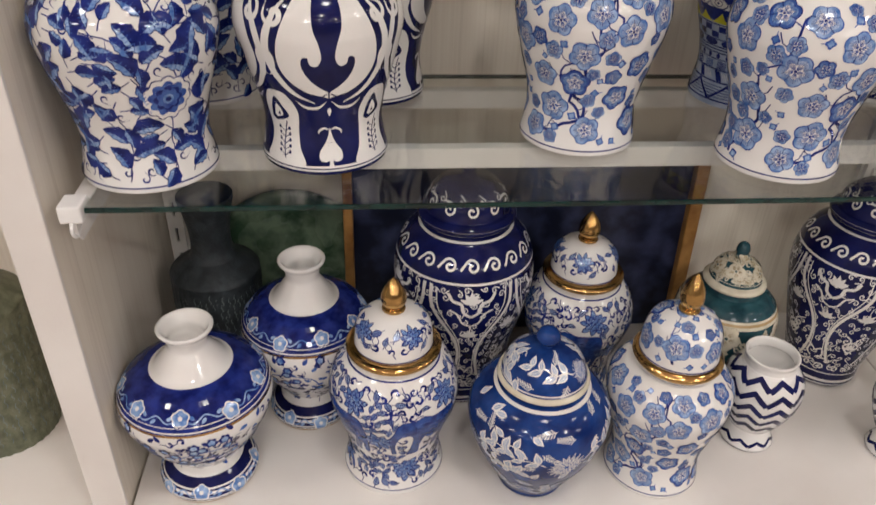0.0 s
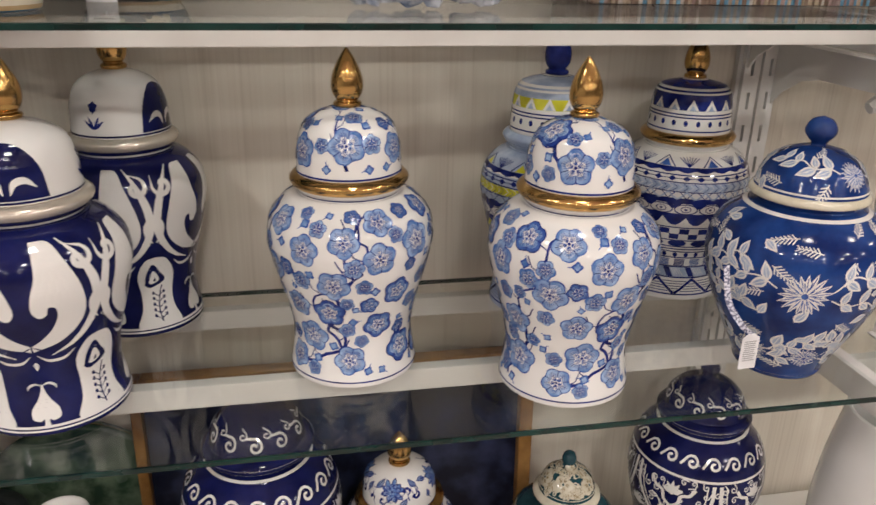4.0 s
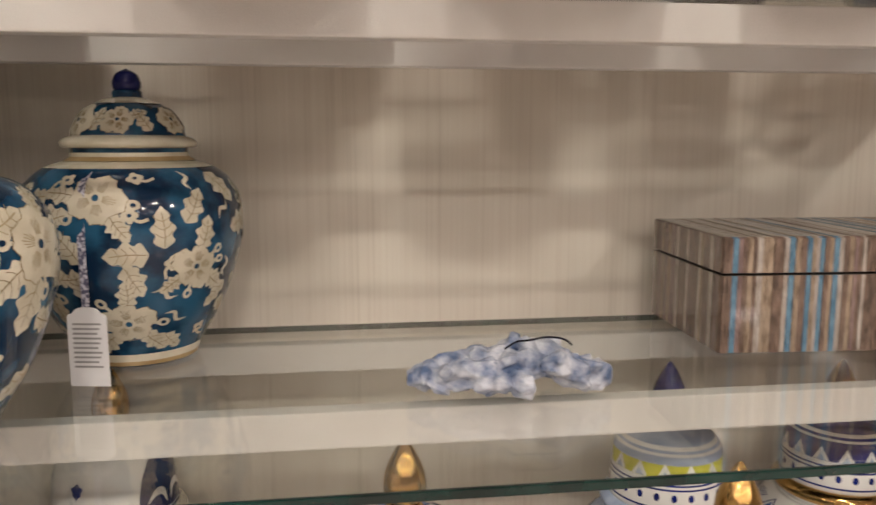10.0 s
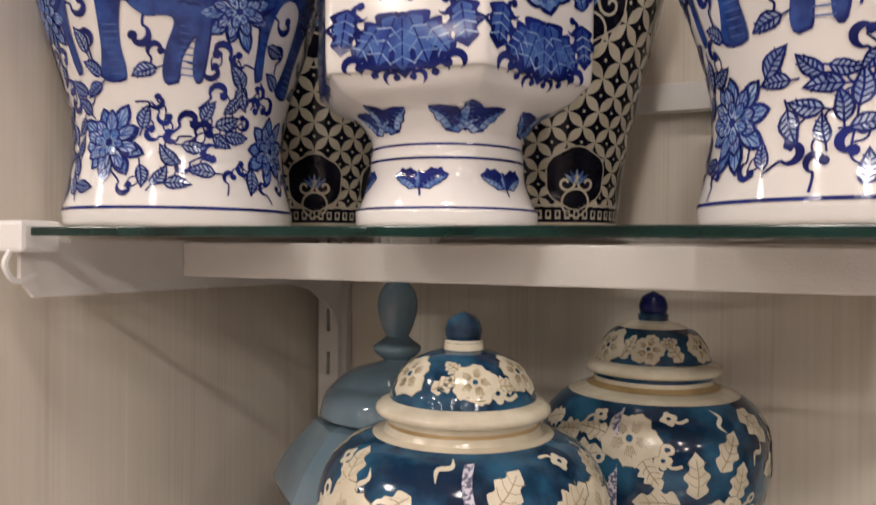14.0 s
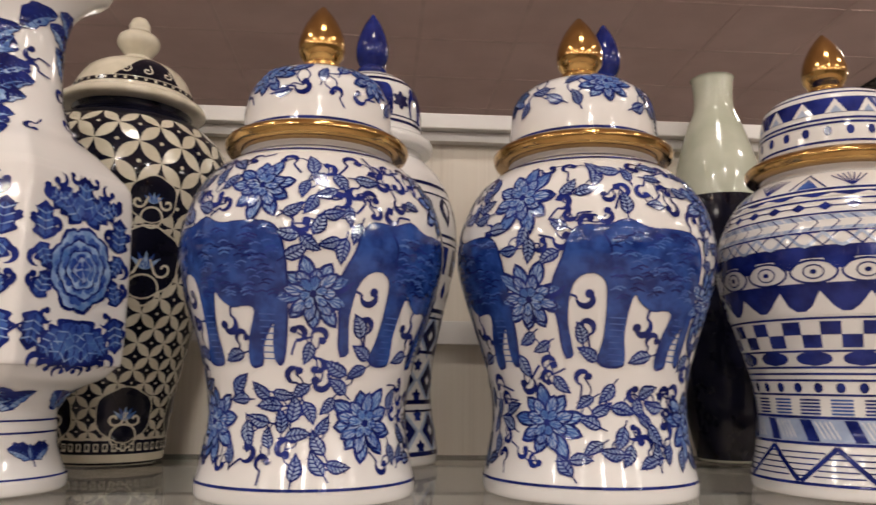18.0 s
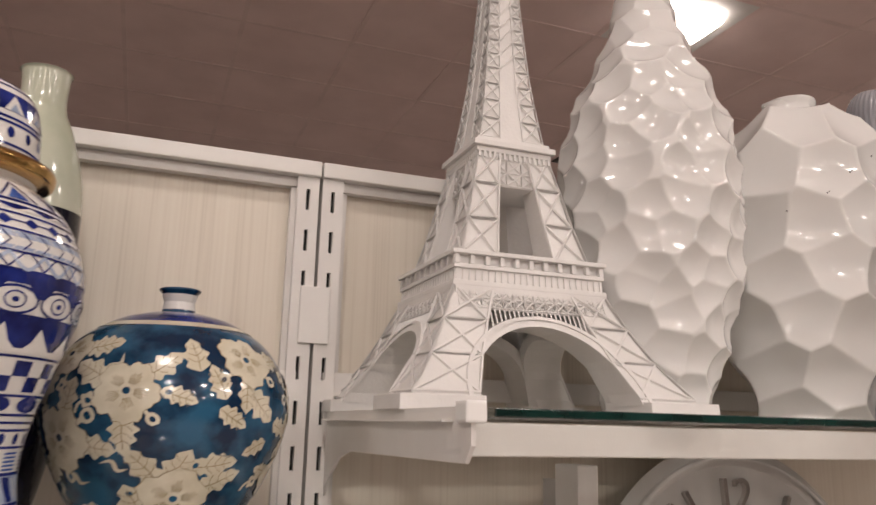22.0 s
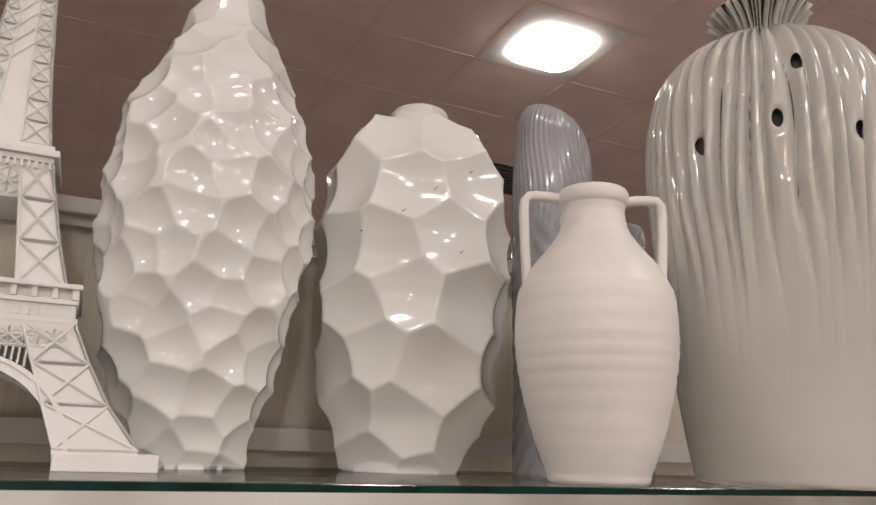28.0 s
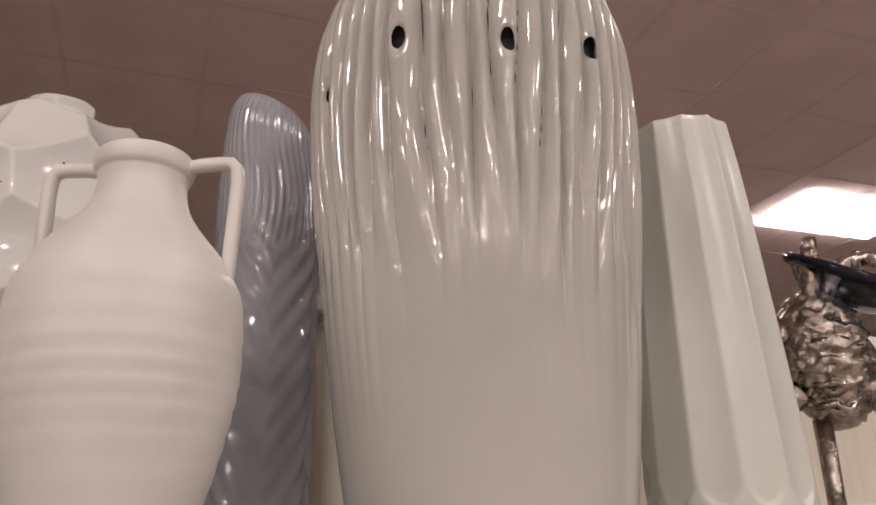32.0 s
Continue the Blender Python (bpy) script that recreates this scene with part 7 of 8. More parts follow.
while y < BD - 0.003:
    w = rng.uniform(0.004, 0.0075)
    w = min(w, BD - 0.001 - y)
    nm = rng.choice(("umber", "mauve", "tan", "ash", "umber"))
    part("strip", boxed(-0.0012, 0.0009, y, y + w - 0.0004, 0.0006, BH - BL - 0.0012), STRIPES[nm], bx)
    part("strip", boxed(-0.0012, 0.0009, y, y + w - 0.0004, BH - BL + 0.0012, BH - 0.0002), STRIPES[nm], lid_ob)
    y += w
bar = bmesh.new()
box_into(bar, 0.135, 0.185, -0.0062, -0.0016, BH - BL + 0.0035, BH - BL + 0.0085, 0.0012)
part("pull", bar, mottled("raw_twig_wood", (0.42, 0.26, 0.12), (0.62, 0.44, 0.24), 60, 0.6, bump=0.5, fine=200), lid_ob, "pale wooden bar pull")

# smoky blue jar in the corner
SMOKE = mottled("smoky_blue_glass", (0.10, 0.17, 0.22), (0.17, 0.25, 0.31), 14, 0.16, coat=0.5)
cj = thing("candy_jar", "smoky blue glass jar with a tall bulb finial", "jar", at=pose(-0.247, 0.908, G2))
cb = Surf([[(0.050, 0), (0.052, 0.004), (0.058, 0.010), (0.090, 0.030), (0.112, 0.074)], [(0.112, 0.074), (0.098, 0.098), (0.074, 0.124)], [(0.074, 0.124), (0.062, 0.128)]], 5, lambda th, z: 1 / (math.cos((th + 0.4) % (math.pi / 4) - math.pi / 8) / math.cos(math.pi / 8)) * 0.97)
part("body", cb.lathe(64), SMOKE, cj)
cl = part("lid", Surf([[(0.066, 0.130), (0.066, 0.134), (0.060, 0.150), (0.042, 0.166), (0.020, 0.173), (0.0105, 0.176)], [(0.0105, 0.176), (0.019, 0.182), (0.0205, 0.188), (0.014, 0.193), (0.0095, 0.197)]]).lathe(56, False), SMOKE, cj, smooth=True)
part("finial", Surf([[(0.0095, 0.196), (0.014, 0.206), (0.0175, 0.221), (0.0155, 0.235), (0.007, 0.246), (0.003, 0.249), (0, 0.2495)]]).lathe(32), SMOKE, cl, smooth=True)

# ---- white vases ----
PORCELAIN = mottled("white_porcelain", (0.70, 0.69, 0.67), (0.77, 0.76, 0.74), 5, 0.10, bump=0.05, fine=50, coat=0.4)
MATT_WHITE = mottled("matt_white_glaze", (0.69, 0.655, 0.625), (0.76, 0.725, 0.695), 12, 0.42, bump=0.12, fine=90)
GREIGE = mottled("warm_white_glaze", (0.50, 0.483, 0.452), (0.585, 0.567, 0.535), 4, 0.06, coat=0.5)
RESIN = mottled("white_resin", (0.68, 0.66, 0.64), (0.75, 0.73, 0.71), 16, 0.45, bump=0.15, fine=300)
GREY_GLAZE = mottled("grey_blue_glaze", (0.30, 0.305, 0.33), (0.42, 0.425, 0.46), 9, 0.12, coat=0.4)
FLUTE_WHITE = mottled("satin_pale_glaze", (0.60, 0.60, 0.55), (0.68, 0.68, 0.63), 6, 0.30)
CHIP = material("dark_chip", (0.02, 0.018, 0.016), 0.8)


def faceted_vase(at, label, runs, cell, depth, seed, nu, nv, soft, wild, chips=()):
    """A vessel pressed all over with hollow facets that meet in ridges."""
    top = thing("faceted_vase", label, "vase", "faceted vases", at)
    f = Surf(runs, 10)
    rs = np.random.RandomState(seed)
    seeds = []
    s, k = 0.0, 0
    while s < f.long:
        r = max(f.radius(s), 0.02)
        n = max(5, int(round(2 * math.pi * r / cell)))
        for j in range(n):
            seeds.append(((j + 0.5 * (k % 2) + rs.uniform(-wild, wild)) * 2 * math.pi / n, s + rs.uniform(-wild, wild) * cell))
        s += cell * 0.86
        k += 1
    sd = np.array(seeds)
    ss = np.linspace(0, f.long, nv)
    th = np.linspace(0, 2 * math.pi, nu, endpoint=False)
    R, Z = np.interp(ss, f.s, f.r), np.interp(ss, f.s, f.z)
    dr, dz = np.gradient(R), np.gradient(Z)
    q = np.hypot(dr, dz) + 1e-12
    verts = []
    for i in range(nv):
        near = sd[np.abs(sd[:, 1] - ss[i]) < cell * 2.2]
        d = (th[:, None] - near[None, :, 0] + math.pi) % (2 * math.pi) - math.pi
        dist = np.sort(np.hypot(d * max(R[i], 0.012), ss[i] - near[None, :, 1]), axis=1)
        e = 1 - np.minimum(dist[:, 0] / (cell * 0.52), 1.35) ** 2
        fade = min(1.0, (f.long - ss[i]) / soft + 0.12) * min(1.0, ss[i] / 0.012 + 0.25)
        push = -depth * e * fade
        rr, zz = R[i] + push * dz[i] / q[i], Z[i] - push * dr[i] / q[i]
        if Z[i] < 0.002:
            zz = zz * 0
        verts += list(zip((rr * np.sin(th)).tolist(), (-rr * np.cos(th)).tolist(), zz.tolist()))
    faces = [(i * nu + j, i * nu + (j + 1) % nu, (i + 1) * nu + (j + 1) % nu, (i + 1) * nu + j) for i in range(nv - 1) for j in range(nu)]
    faces.append(tuple(range(nu))[::-1])
    me = bpy.data.meshes.new("body")
    me.from_pydata(verts, [], faces)
    me.materials.append(PORCELAIN)
    me.polygons.foreach_set("use_smooth", [True] * len(me.polygons))
    ob = new("body", me)
    ob.parent = top
    if chips:
        for a, z in chips:
            bm = bmesh.new()
            for j in range(2):
                i = int(np.argmin(np.abs(Z - z)))
                jj = int((a % (2 * math.pi)) / (2 * math.pi) * nu) + j
                p = Vector(verts[i * nu + jj % nu])
                bmesh.ops.create_icosphere(bm, subdivisions=1, radius=0.0011 - 0.0004 * j, matrix=Matrix.Translation(p + Vector((0, 0, 0.002 * j))))
            part("chip", bm, CHIP, ob, "tiny dark chip in the glaze")
    return top


vase_small_facets = faceted_vase(pose(1.153, 0.916, E2), "tall white bottle vase with small hammered facets", [[(0.051, 0), (0.055, 0.004), (0.077, 0.074), (0.094, 0.145), (0.104, 0.205), (0.1065, 0.257), (0.101, 0.325), (0.086, 0.378), (0.064, 0.430), (0.048, 0.472), (0.038, 0.503), (0.0335, 0.530)], [(0.0335, 0.530), (0.031, 0.534), (0.026, 0.528), (0.022, 0.50)]], 0.0415, 0.0066, 3, 330, 320, 0.24, 0.44)
vase_large_facets = faceted_vase(pose(1.383, 0.920, E2), "white vase pressed with large hollow facets", [[(0.060, 0), (0.063, 0.004), (0.080, 0.05), (0.092, 0.085), (0.104, 0.155), (0.1105, 0.22), (0.1115, 0.26), (0.107, 0.325), (0.095, 0.368), (0.072, 0.396), (0.050, 0.412), (0.036, 0.420)], [(0.036, 0.420), (0.035, 0.432), (0.029, 0.436), (0.025, 0.425), (0.02, 0.40)]], 0.073, 0.0118, 11, 280, 240, 0.10, 0.22, [(-0.2, 0.30), (0.25, 0.33), (-0.5, 0.27), (0.1, 0.23), (0.6, 0.20), (-0.9, 0.25)])

# amphora with two square handles
am = thing("amphora_vase", "matt white amphora vase with two square handles", "vase", at=pose(1.4757, 0.706, E2, 0, 0, -22))


def thrown(th, z):
    return 1 + 0.0085 * math.sin(z * 400 + 1.6 * math.sin(z * 61) + 0.6 * math.sin(th + z * 30)) * max(0, 1 - abs(z - 0.09) / 0.10)


af = Surf([[(0.040, 0), (0.0445, 0.002), (0.046, 0.008)], [(0.046, 0.008), (0.058, 0.040), (0.0695, 0.085), (0.0745, 0.120), (0.0740, 0.155), (0.0715, 0.172)], [(0.0715, 0.172), (0.060, 0.194), (0.045, 0.213), (0.034, 0.230), (0.0300, 0.246), (0.0305, 0.256)], [(0.0305, 0.256), (0.0335, 0.260), (0.0340, 0.268), (0.031, 0.2725), (0.027, 0.271), (0.024, 0.259), (0.024, 0.24), (0.04, 0.205), (0.0, 0.19)]], 8, thrown)
part("body", af.lathe(80), MATT_WHITE, am, smooth=True)
for g in (-1, 1):
    bm = bmesh.new()
    line = [(0.029, 0.2635), (0.042, 0.2655), (0.056, 0.2660), (0.0625, 0.2655), (0.0665, 0.261), (0.0675, 0.250), (0.0668, 0.230), (0.0660, 0.210), (0.0640, 0.178)]
    wide = [(0.0085, 0.010)] * 3 + [(0.0085, 0.010)] * 3 + [(0.0085, 0.0105)] * 3
    rings = []
    for i, (x, z) in enumerate(line):
        a, b = line[max(i - 1, 0)], line[min(i + 1, len(line) - 1)]
        dx, dz = b[0] - a[0], b[1] - a[1]
        q = math.hypot(dx, dz)
        nx, nz = -dz / q, dx / q
        t, w = wide[i][0] / 2, wide[i][1] / 2
        ring = []
        for u, v in ((-1, -0.6), (-0.6, -1), (0.6, -1), (1, -0.6), (1, 0.6), (0.6, 1), (-0.6, 1), (-1, 0.6)):
            ring.append(bm.verts.new((g * (x + nx * t * u), w * v, z + nz * t * u)))
        rings.append(ring)
    for a, b in zip(rings, rings[1:]):
        for k in range(8):
            bm.faces.new((a[k], a[(k + 1) % 8], b[(k + 1) % 8], b[k]))
    bmesh.ops.recalc_face_normals(bm, faces=bm.faces)
    part("handle", bm, MATT_WHITE, am, smooth=True)

# big ridged vase with pierced shoulder and ruffled mouth
BX, BY = 1.7292, 0.7193
bv = thing("pierced_vase", "large glossy greige vase with wavy ridges and pierced shoulder", "vase", at=pose(BX, BY, E2))
bf = Surf([[(0.092, 0), (0.099, 0.002), (0.101, 0.007)], [(0.101, 0.007), (0.108, 0.04), (0.120, 0.125), (0.132, 0.24), (0.1365, 0.30), (0.138, 0.345), (0.135, 0.390), (0.124, 0.430), (0.105, 0.458), (0.072, 0.481), (0.037, 0.495), (0.034, 0.503), (0.039, 0.515), (0.057, 0.535)]], 14)
HOLES = [(-0.78 + 0.5712 * k + 0.02 * math.sin(k * 2.3), 0.340 + 0.006 * math.cos(k * 2.9)) for k in range(11)] + [(-0.60 + 1.2566 * k, 0.408) for k in range(5)]
nu, nv = 640, 230
ss = np.linspace(0, bf.long, nv)
Rz, Zz = np.interp(ss, bf.s, bf.r), np.interp(ss, bf.s, bf.z)
dr, dz = np.gradient(Rz), np.gradient(Zz)
qq = np.hypot(dr, dz) + 1e-12
verts, rho = [], []
for i in range(nv):
    z = float(Zz[i])
    amp = min(1.0, max(0.0, (z - 0.20) / 0.09)) ** 1.3
    for j in range(nu):
        a = 2 * math.pi * j / nu
        spot = Vector((math.cos(a) * 2.2, math.sin(a) * 2.2, z * 3.0))
        wob = 0.13 * noise.noise(spot) + 0.040 * noise.noise(spot * 3 + Vector((5, 1, 2))) + 0.006 * noise.noise(spot * 9)
        turn = 46 * (a + wob) / (2 * math.pi)
        v = abs(math.sin(math.pi * turn)) ** 0.75
        deep = 0.168 + 0.07 * noise.noise(Vector((round(turn) * 1.7, 3.0, 0))) * 1.6
        cut = min(1.0, max(0.0, (z - deep) / 0.10)) * (0.9 + 0.2 * noise.noise(spot * 4))
        cut = max(cut, 0.055 * min(1.0, max(0.0, (z - 0.05) / 0.12)))
        push = cut * (0.0026 - 0.0130 * (1 - v))
        if z > 0.50:
            push += 0.0045 * math.cos(22 * a) * (z - 0.50) / 0.035
        r = float(Rz[i])
        ang, best = a, 9.0
        for ha, hz in HOLES:
            da = ((a - ha + math.pi) % (2 * math.pi) - math.pi) * r / 0.0056
            dy = (z - hz) / 0.0098
            d = math.hypot(da, dy)
            if d < best:
                best, hub = d, (ha, hz, da, dy)
        rr = r + push * dz[i] / qq[i]
        zp = z - push * dr[i] / qq[i] if z > 0.003 else z
        if best < 1.8:
            rr -= 0.002 * (1.8 - best)
            if 0.70 < best < 1.25:
                ang = hub[0] + hub[2] / best * 0.0056 / r
                zp = hub[1] + hub[3] / best * 0.0098
        verts.append((rr * math.sin(ang), -rr * math.cos(ang), zp))
        rho.append(best)
faces, inner = [], []
for i in range(nv - 1):
    for j in range(nu):
        q4 = (i * nu + j, i * nu + (j + 1) % nu, (i + 1) * nu + (j + 1) % nu, (i + 1) * nu + j)
        if max(rho[k] for k in q4) > 1.25 or min(rho[k] for k in q4) > 0.70:
            faces.append(q4)
faces.append(tuple(range(nu))[::-1])
me = bpy.data.meshes.new("body")
me.from_pydata(verts, [], faces)
me.materials.append(GREIGE)
me.polygons.foreach_set("use_smooth", [True] * len(me.polygons))
ob = new("body", me)
ob.parent = bv
# near-black lining set just inside the body, showing through holes and mouth
part("hollow", Surf([[(0.094, 0.006), (0.112, 0.125), (0.124, 0.24), (0.130, 0.345), (0.127, 0.388), (0.116, 0.424), (0.098, 0.450), (0.066, 0.473), (0.031, 0.492), (0.029, 0.503), (0.035, 0.516), (0.0555, 0.5355)]], 8).lathe(72), mottled("dark_inside", (0.03, 0.026, 0.024), (0.06, 0.05, 0.045), 20, 0.8), bv, "dark lining inside the vase", smooth=True)

# fluted tapering vase
fv = thing("fluted_vase", "pale fluted vase tapering upward above a scalloped foot", "vase", at=pose(1.930, 0.709, E2))


def fluted(th, z):
    u = (th * 12 / (2 * math.pi)) % 1.0
    low = 0.046 - 0.018 * abs(math.sin(math.pi * u))
    w = min(1.0, max(0.0, (z - low) / 0.004))
    k = 1 - 0.070 * abs(math.sin(math.pi * u)) ** 0.8
    return 1 + (k - 1) * w - 0.02 * (1 - w) * min(1.0, z / 0.02)


ff = Surf([[(0.046, 0), (0.050, 0.003), (0.060, 0.014), (0.0650, 0.028), (0.0655, 0.045)], [(0.0655, 0.045), (0.0635, 0.10), (0.0585, 0.20), (0.0535, 0.30), (0.0480, 0.366)], [(0.0480, 0.366), (0.0465, 0.3705), (0.042, 0.369), (0.039, 0.35), (0, 0.34)]], 22, fluted)
part("body", ff.lathe(200), FLUTE_WHITE, fv, smooth=True)

# tall grey leaf vase and ruffled column behind
gv = thing("leaf_vase", "tall grey-blue glazed vase with carved leaf relief", "vase", at=pose(1.590, 0.950, E2))


def leafy(th, z):
    ridge = 0.012 * math.sin(44 * th + 4 * math.sin(z * 30))
    u = abs(((th * 3 / (2 * math.pi)) % 1.0) - 0.5)
    feather = 0.028 * math.sin((z * 1.0 + u * 0.16) * 190) * (1 - u * 1.2) - 0.03 * math.exp(-(u * 16) ** 2)
    w = min(1, max(0, (z - 0.30) / 0.06))
    return 1 + ridge * w + feather * (1 - w)


gs = Surf([[(0.046, 0), (0.052, 0.006), (0.051, 0.10), (0.0535, 0.25), (0.0535, 0.37), (0.052, 0.44), (0.048, 0.490), (0.040, 0.515), (0.034, 0.520)], [(0.034, 0.520), (0.028, 0.516), (0.026, 0.48), (0, 0.46)]], 26, leafy)
gb = part("body", gs.lathe(220), GREY_GLAZE, gv, smooth=True)
for v in gb.data.vertices:
    v.co.z -= max(0.0, v.co.z - 0.36) * 0.16 * (v.co.x + 0.05) / 0.05
rc = thing("ruffled_vase", "slim grey-white vase with crinkled sides", "vase", at=pose(1.714, 0.965, E2))
rc.scale = (0.82, 0.82, 0.92)
part("body", Surf([[(0.034, 0), (0.038, 0.004), (0.040, 0.10), (0.039, 0.25), (0.034, 0.345), (0.030, 0.36), (0.026, 0.355), (0, 0.33)]], 30, lambda th, z: 1 + 0.03 * math.sin(th * 14 + 2 * math.sin(z * 120)) + 0.02 * math.sin(z * 200 + th * 3)).lathe(90), GREY_GLAZE, rc, smooth=True)


for top, wide, tall in ((am, 0.979, 0.978), (bv, 0.969, 1.0), (fv, 1.0, 0.960), (gv, 0.985, 0.925), (vase_small_facets, 0.967, 0.965), (vase_large_facets, 0.985, 0.955)):
    top.scale = (wide, wide, tall)

# ---- model tower ----
def tower(at):
    top = thing("model_tower", "white resin model of a lattice tower with arched legs", "model tower", at=at)
    ZS = [0.0, 0.05, 0.10, 0.118, 0.2, 0.262, 0.35, 0.45, 0.56]
    HS = [0.158, 0.121, 0.094, 0.087, 0.060, 0.046, 0.036, 0.027, 0.0185]
    half = lambda z: float(np.interp(z, ZS, HS))
    inner = lambda z: float(np.interp(z, [0, 0.118, 0.150, 0.262], [0.090, 0.044, 0.034, 0.017]))

    def bar(bm, a, b, w=0.0017):
        tube_into(bm, [a, b], w, 4)

    def net(bm, pts, rows, w=0.0016):
        """Crossed bars on a four-cornered panel (bottom left, bottom right, top right, top left)."""
        bl, br, tr_, tl = (Vector(p) for p in pts)
        for k in range(rows):
            t0, t1 = k / rows, (k + 1) / rows
            a, b, c, d = bl.lerp(tl, t0), br.lerp(tr_, t0), br.lerp(tr_, t1), bl.lerp(tl, t1)
            bar(bm, a, c, w)
            bar(bm, b, d, w)
            bar(bm, d, c, w)
        bar(bm, bl, tl, w * 1.2)
        bar(bm, br, tr_, w * 1.2)
        bar(bm, bl, br, w)

    def prism(bm, z0, z1, sx, sy, steps=5):
        """A leg between two heights, in the corner (sx, sy)."""
        rings = []
        for k in range(steps + 1):
            z = z0 + (z1 - z0) * k / steps
            o, i = half(z) - 0.0012, inner(z)
            rings.append([bm.verts.new((sx * a, sy * b, z)) for a, b in ((i, i), (o, i), (o, o), (i, o))])
        for a, b in zip(rings, rings[1:]):
            for k in range(4):
                bm.faces.new((a[k], a[(k + 1) % 4], b[(k + 1) % 4], b[k]))
        bm.faces.new(rings[0])
        bm.faces.new(rings[-1])

    for sx, sy in ((-1, -1), (1, -1), (1, 1), (-1, 1)):
        for nm, z0, z1, rows, foot in (("leg", 0.012, 0.118, 3, True), ("upper_leg", 0.150, 0.258, 3, False)):
            bm = bmesh.new()
            prism(bm, z0, z1, sx, sy)
            if foot:
                box_into(bm, min(sx * 0.084, sx * 0.162), max(sx * 0.084, sx * 0.162), min(sy * 0.084, sy * 0.162), max(sy * 0.084, sy * 0.162), 0.0, 0.013, 0.001)
            leg = part(nm, bm, RESIN, top)
            zz = np.linspace(z0 + (0.004 if foot else 0), z1, rows + 1)
            for a, b in zip(zz, zz[1:]):
                oa, ob_, ia, ib = half(a), half(b), inner(a), inner(b)
                for quad in ([(sx * ia, sy * oa, a), (sx * oa, sy * oa, a), (sx * ob_, sy * ob_, b), (sx * ib, sy * ob_, b)], [(sx * oa, sy * ia, a), (sx * oa, sy * oa, a), (sx * ob_, sy * ob_, b), (sx * ob_, sy * ib, b)]):
                    for i, j in ((0, 2), (1, 3), (3, 2), (0, 1), (0, 3), (1, 2)):
                        bm = bmesh.new()
                        bar(bm, Vector(quad[i]), Vector(quad[j]), 0.0016)
                        part("brace", bm, RESIN, leg)
    for turn in range(4):
        m = Matrix.Rotation(turn * math.pi / 2, 4, "Z")
        bm = bmesh.new()
        n = 20
        for depth0, r0, r1 in ((0.0, 0.083, 0.091), (-0.002, 0.091, 0.095)):
            last = None
            for k in range(n + 1):
                a = math.pi * k / n
                ring = []
                for r in (r0, r1):
                    x, z = r * math.cos(a), 0.010 + r * math.sin(a) * 0.86
                    y = -half(max(z, 0)) + 0.0005 + depth0
                    ring += [bm.verts.new((x, y, z)), bm.verts.new((x, y + 0.050, z))]
                if last:
                    for q in ((0, 1, 3, 2),):
                        pass
                    A, B = last, ring
                    for i, j in ((0, 1), (1, 3), (3, 2), (2, 0)):
                        bm.faces.new((A[i], A[j], B[j], B[i]))
                last = ring
        for k in range(-10, 11):
            x = k * 0.0052
            z0 = 0.010 + math.sqrt(max(0.095 ** 2 - x * x, 0)) * 0.86
            if z0 < 0.094:
                bar(bm, (x, -half(z0), z0), (x, -half(0.095), 0.095), 0.0010)
        for x in np.linspace(-0.083, 0.083, 15)[:-1]:
            w = 0.166 / 14
            net(bm, [(x, -0.0945, 0.097), (x + w, -0.0945, 0.097), (x + w, -0.0875, 0.116), (x, -0.0875, 0.116)], 2, 0.0010)
        box_into(bm, -0.086, 0.086, -0.0895, -0.0835, 0.096, 0.118)
        bmesh.ops.recalc_face_normals(bm, faces=bm.faces)
        ob = part("arch", bm, RESIN, top)
        ob.matrix_basis = m
    bm = bmesh.new()
    box_into(bm, -0.089, 0.089, -0.089, 0.089, 0.118, 0.123, 0.0008)
    box_into(bm, -0.085, 0.085, -0.085, 0.085, 0.123, 0.134)
    box_into(bm, -0.088, 0.088, -0.088, 0.088, 0.134, 0.138, 0.0008)
    box_into(bm, -0.083, 0.083, -0.083, 0.083, 0.138, 0.147)
    box_into(bm, -0.091, 0.091, -0.091, 0.091, 0.147, 0.151, 0.0008)
    for k in range(11):
        x = -0.085 + k * 0.017
        for sx in (-1, 1):
            box_into(bm, x - 0.0022, x + 0.0022, min(sx * 0.0832, sx * 0.0885), max(sx * 0.0832, sx * 0.0885), 0.1382, 0.1468)
            box_into(bm, min(sx * 0.0832, sx * 0.0885), max(sx * 0.0832, sx * 0.0885), x - 0.0022, x + 0.0022, 0.1382, 0.1468)
    for k in range(24):
        x = -0.084 + k * 0.0073
        for sx in (-1, 1):
            box_into(bm, x - 0.0012, x + 0.0012, min(sx * 0.085, sx * 0.0866), max(sx * 0.085, sx * 0.0866), 0.1235, 0.1335)
            box_into(bm, min(sx * 0.085, sx * 0.0866), max(sx * 0.085, sx * 0.0866), x - 0.0012, x + 0.0012, 0.1235, 0.1335)
    part("lower_platform", bm, RESIN, top)
    bm = bmesh.new()
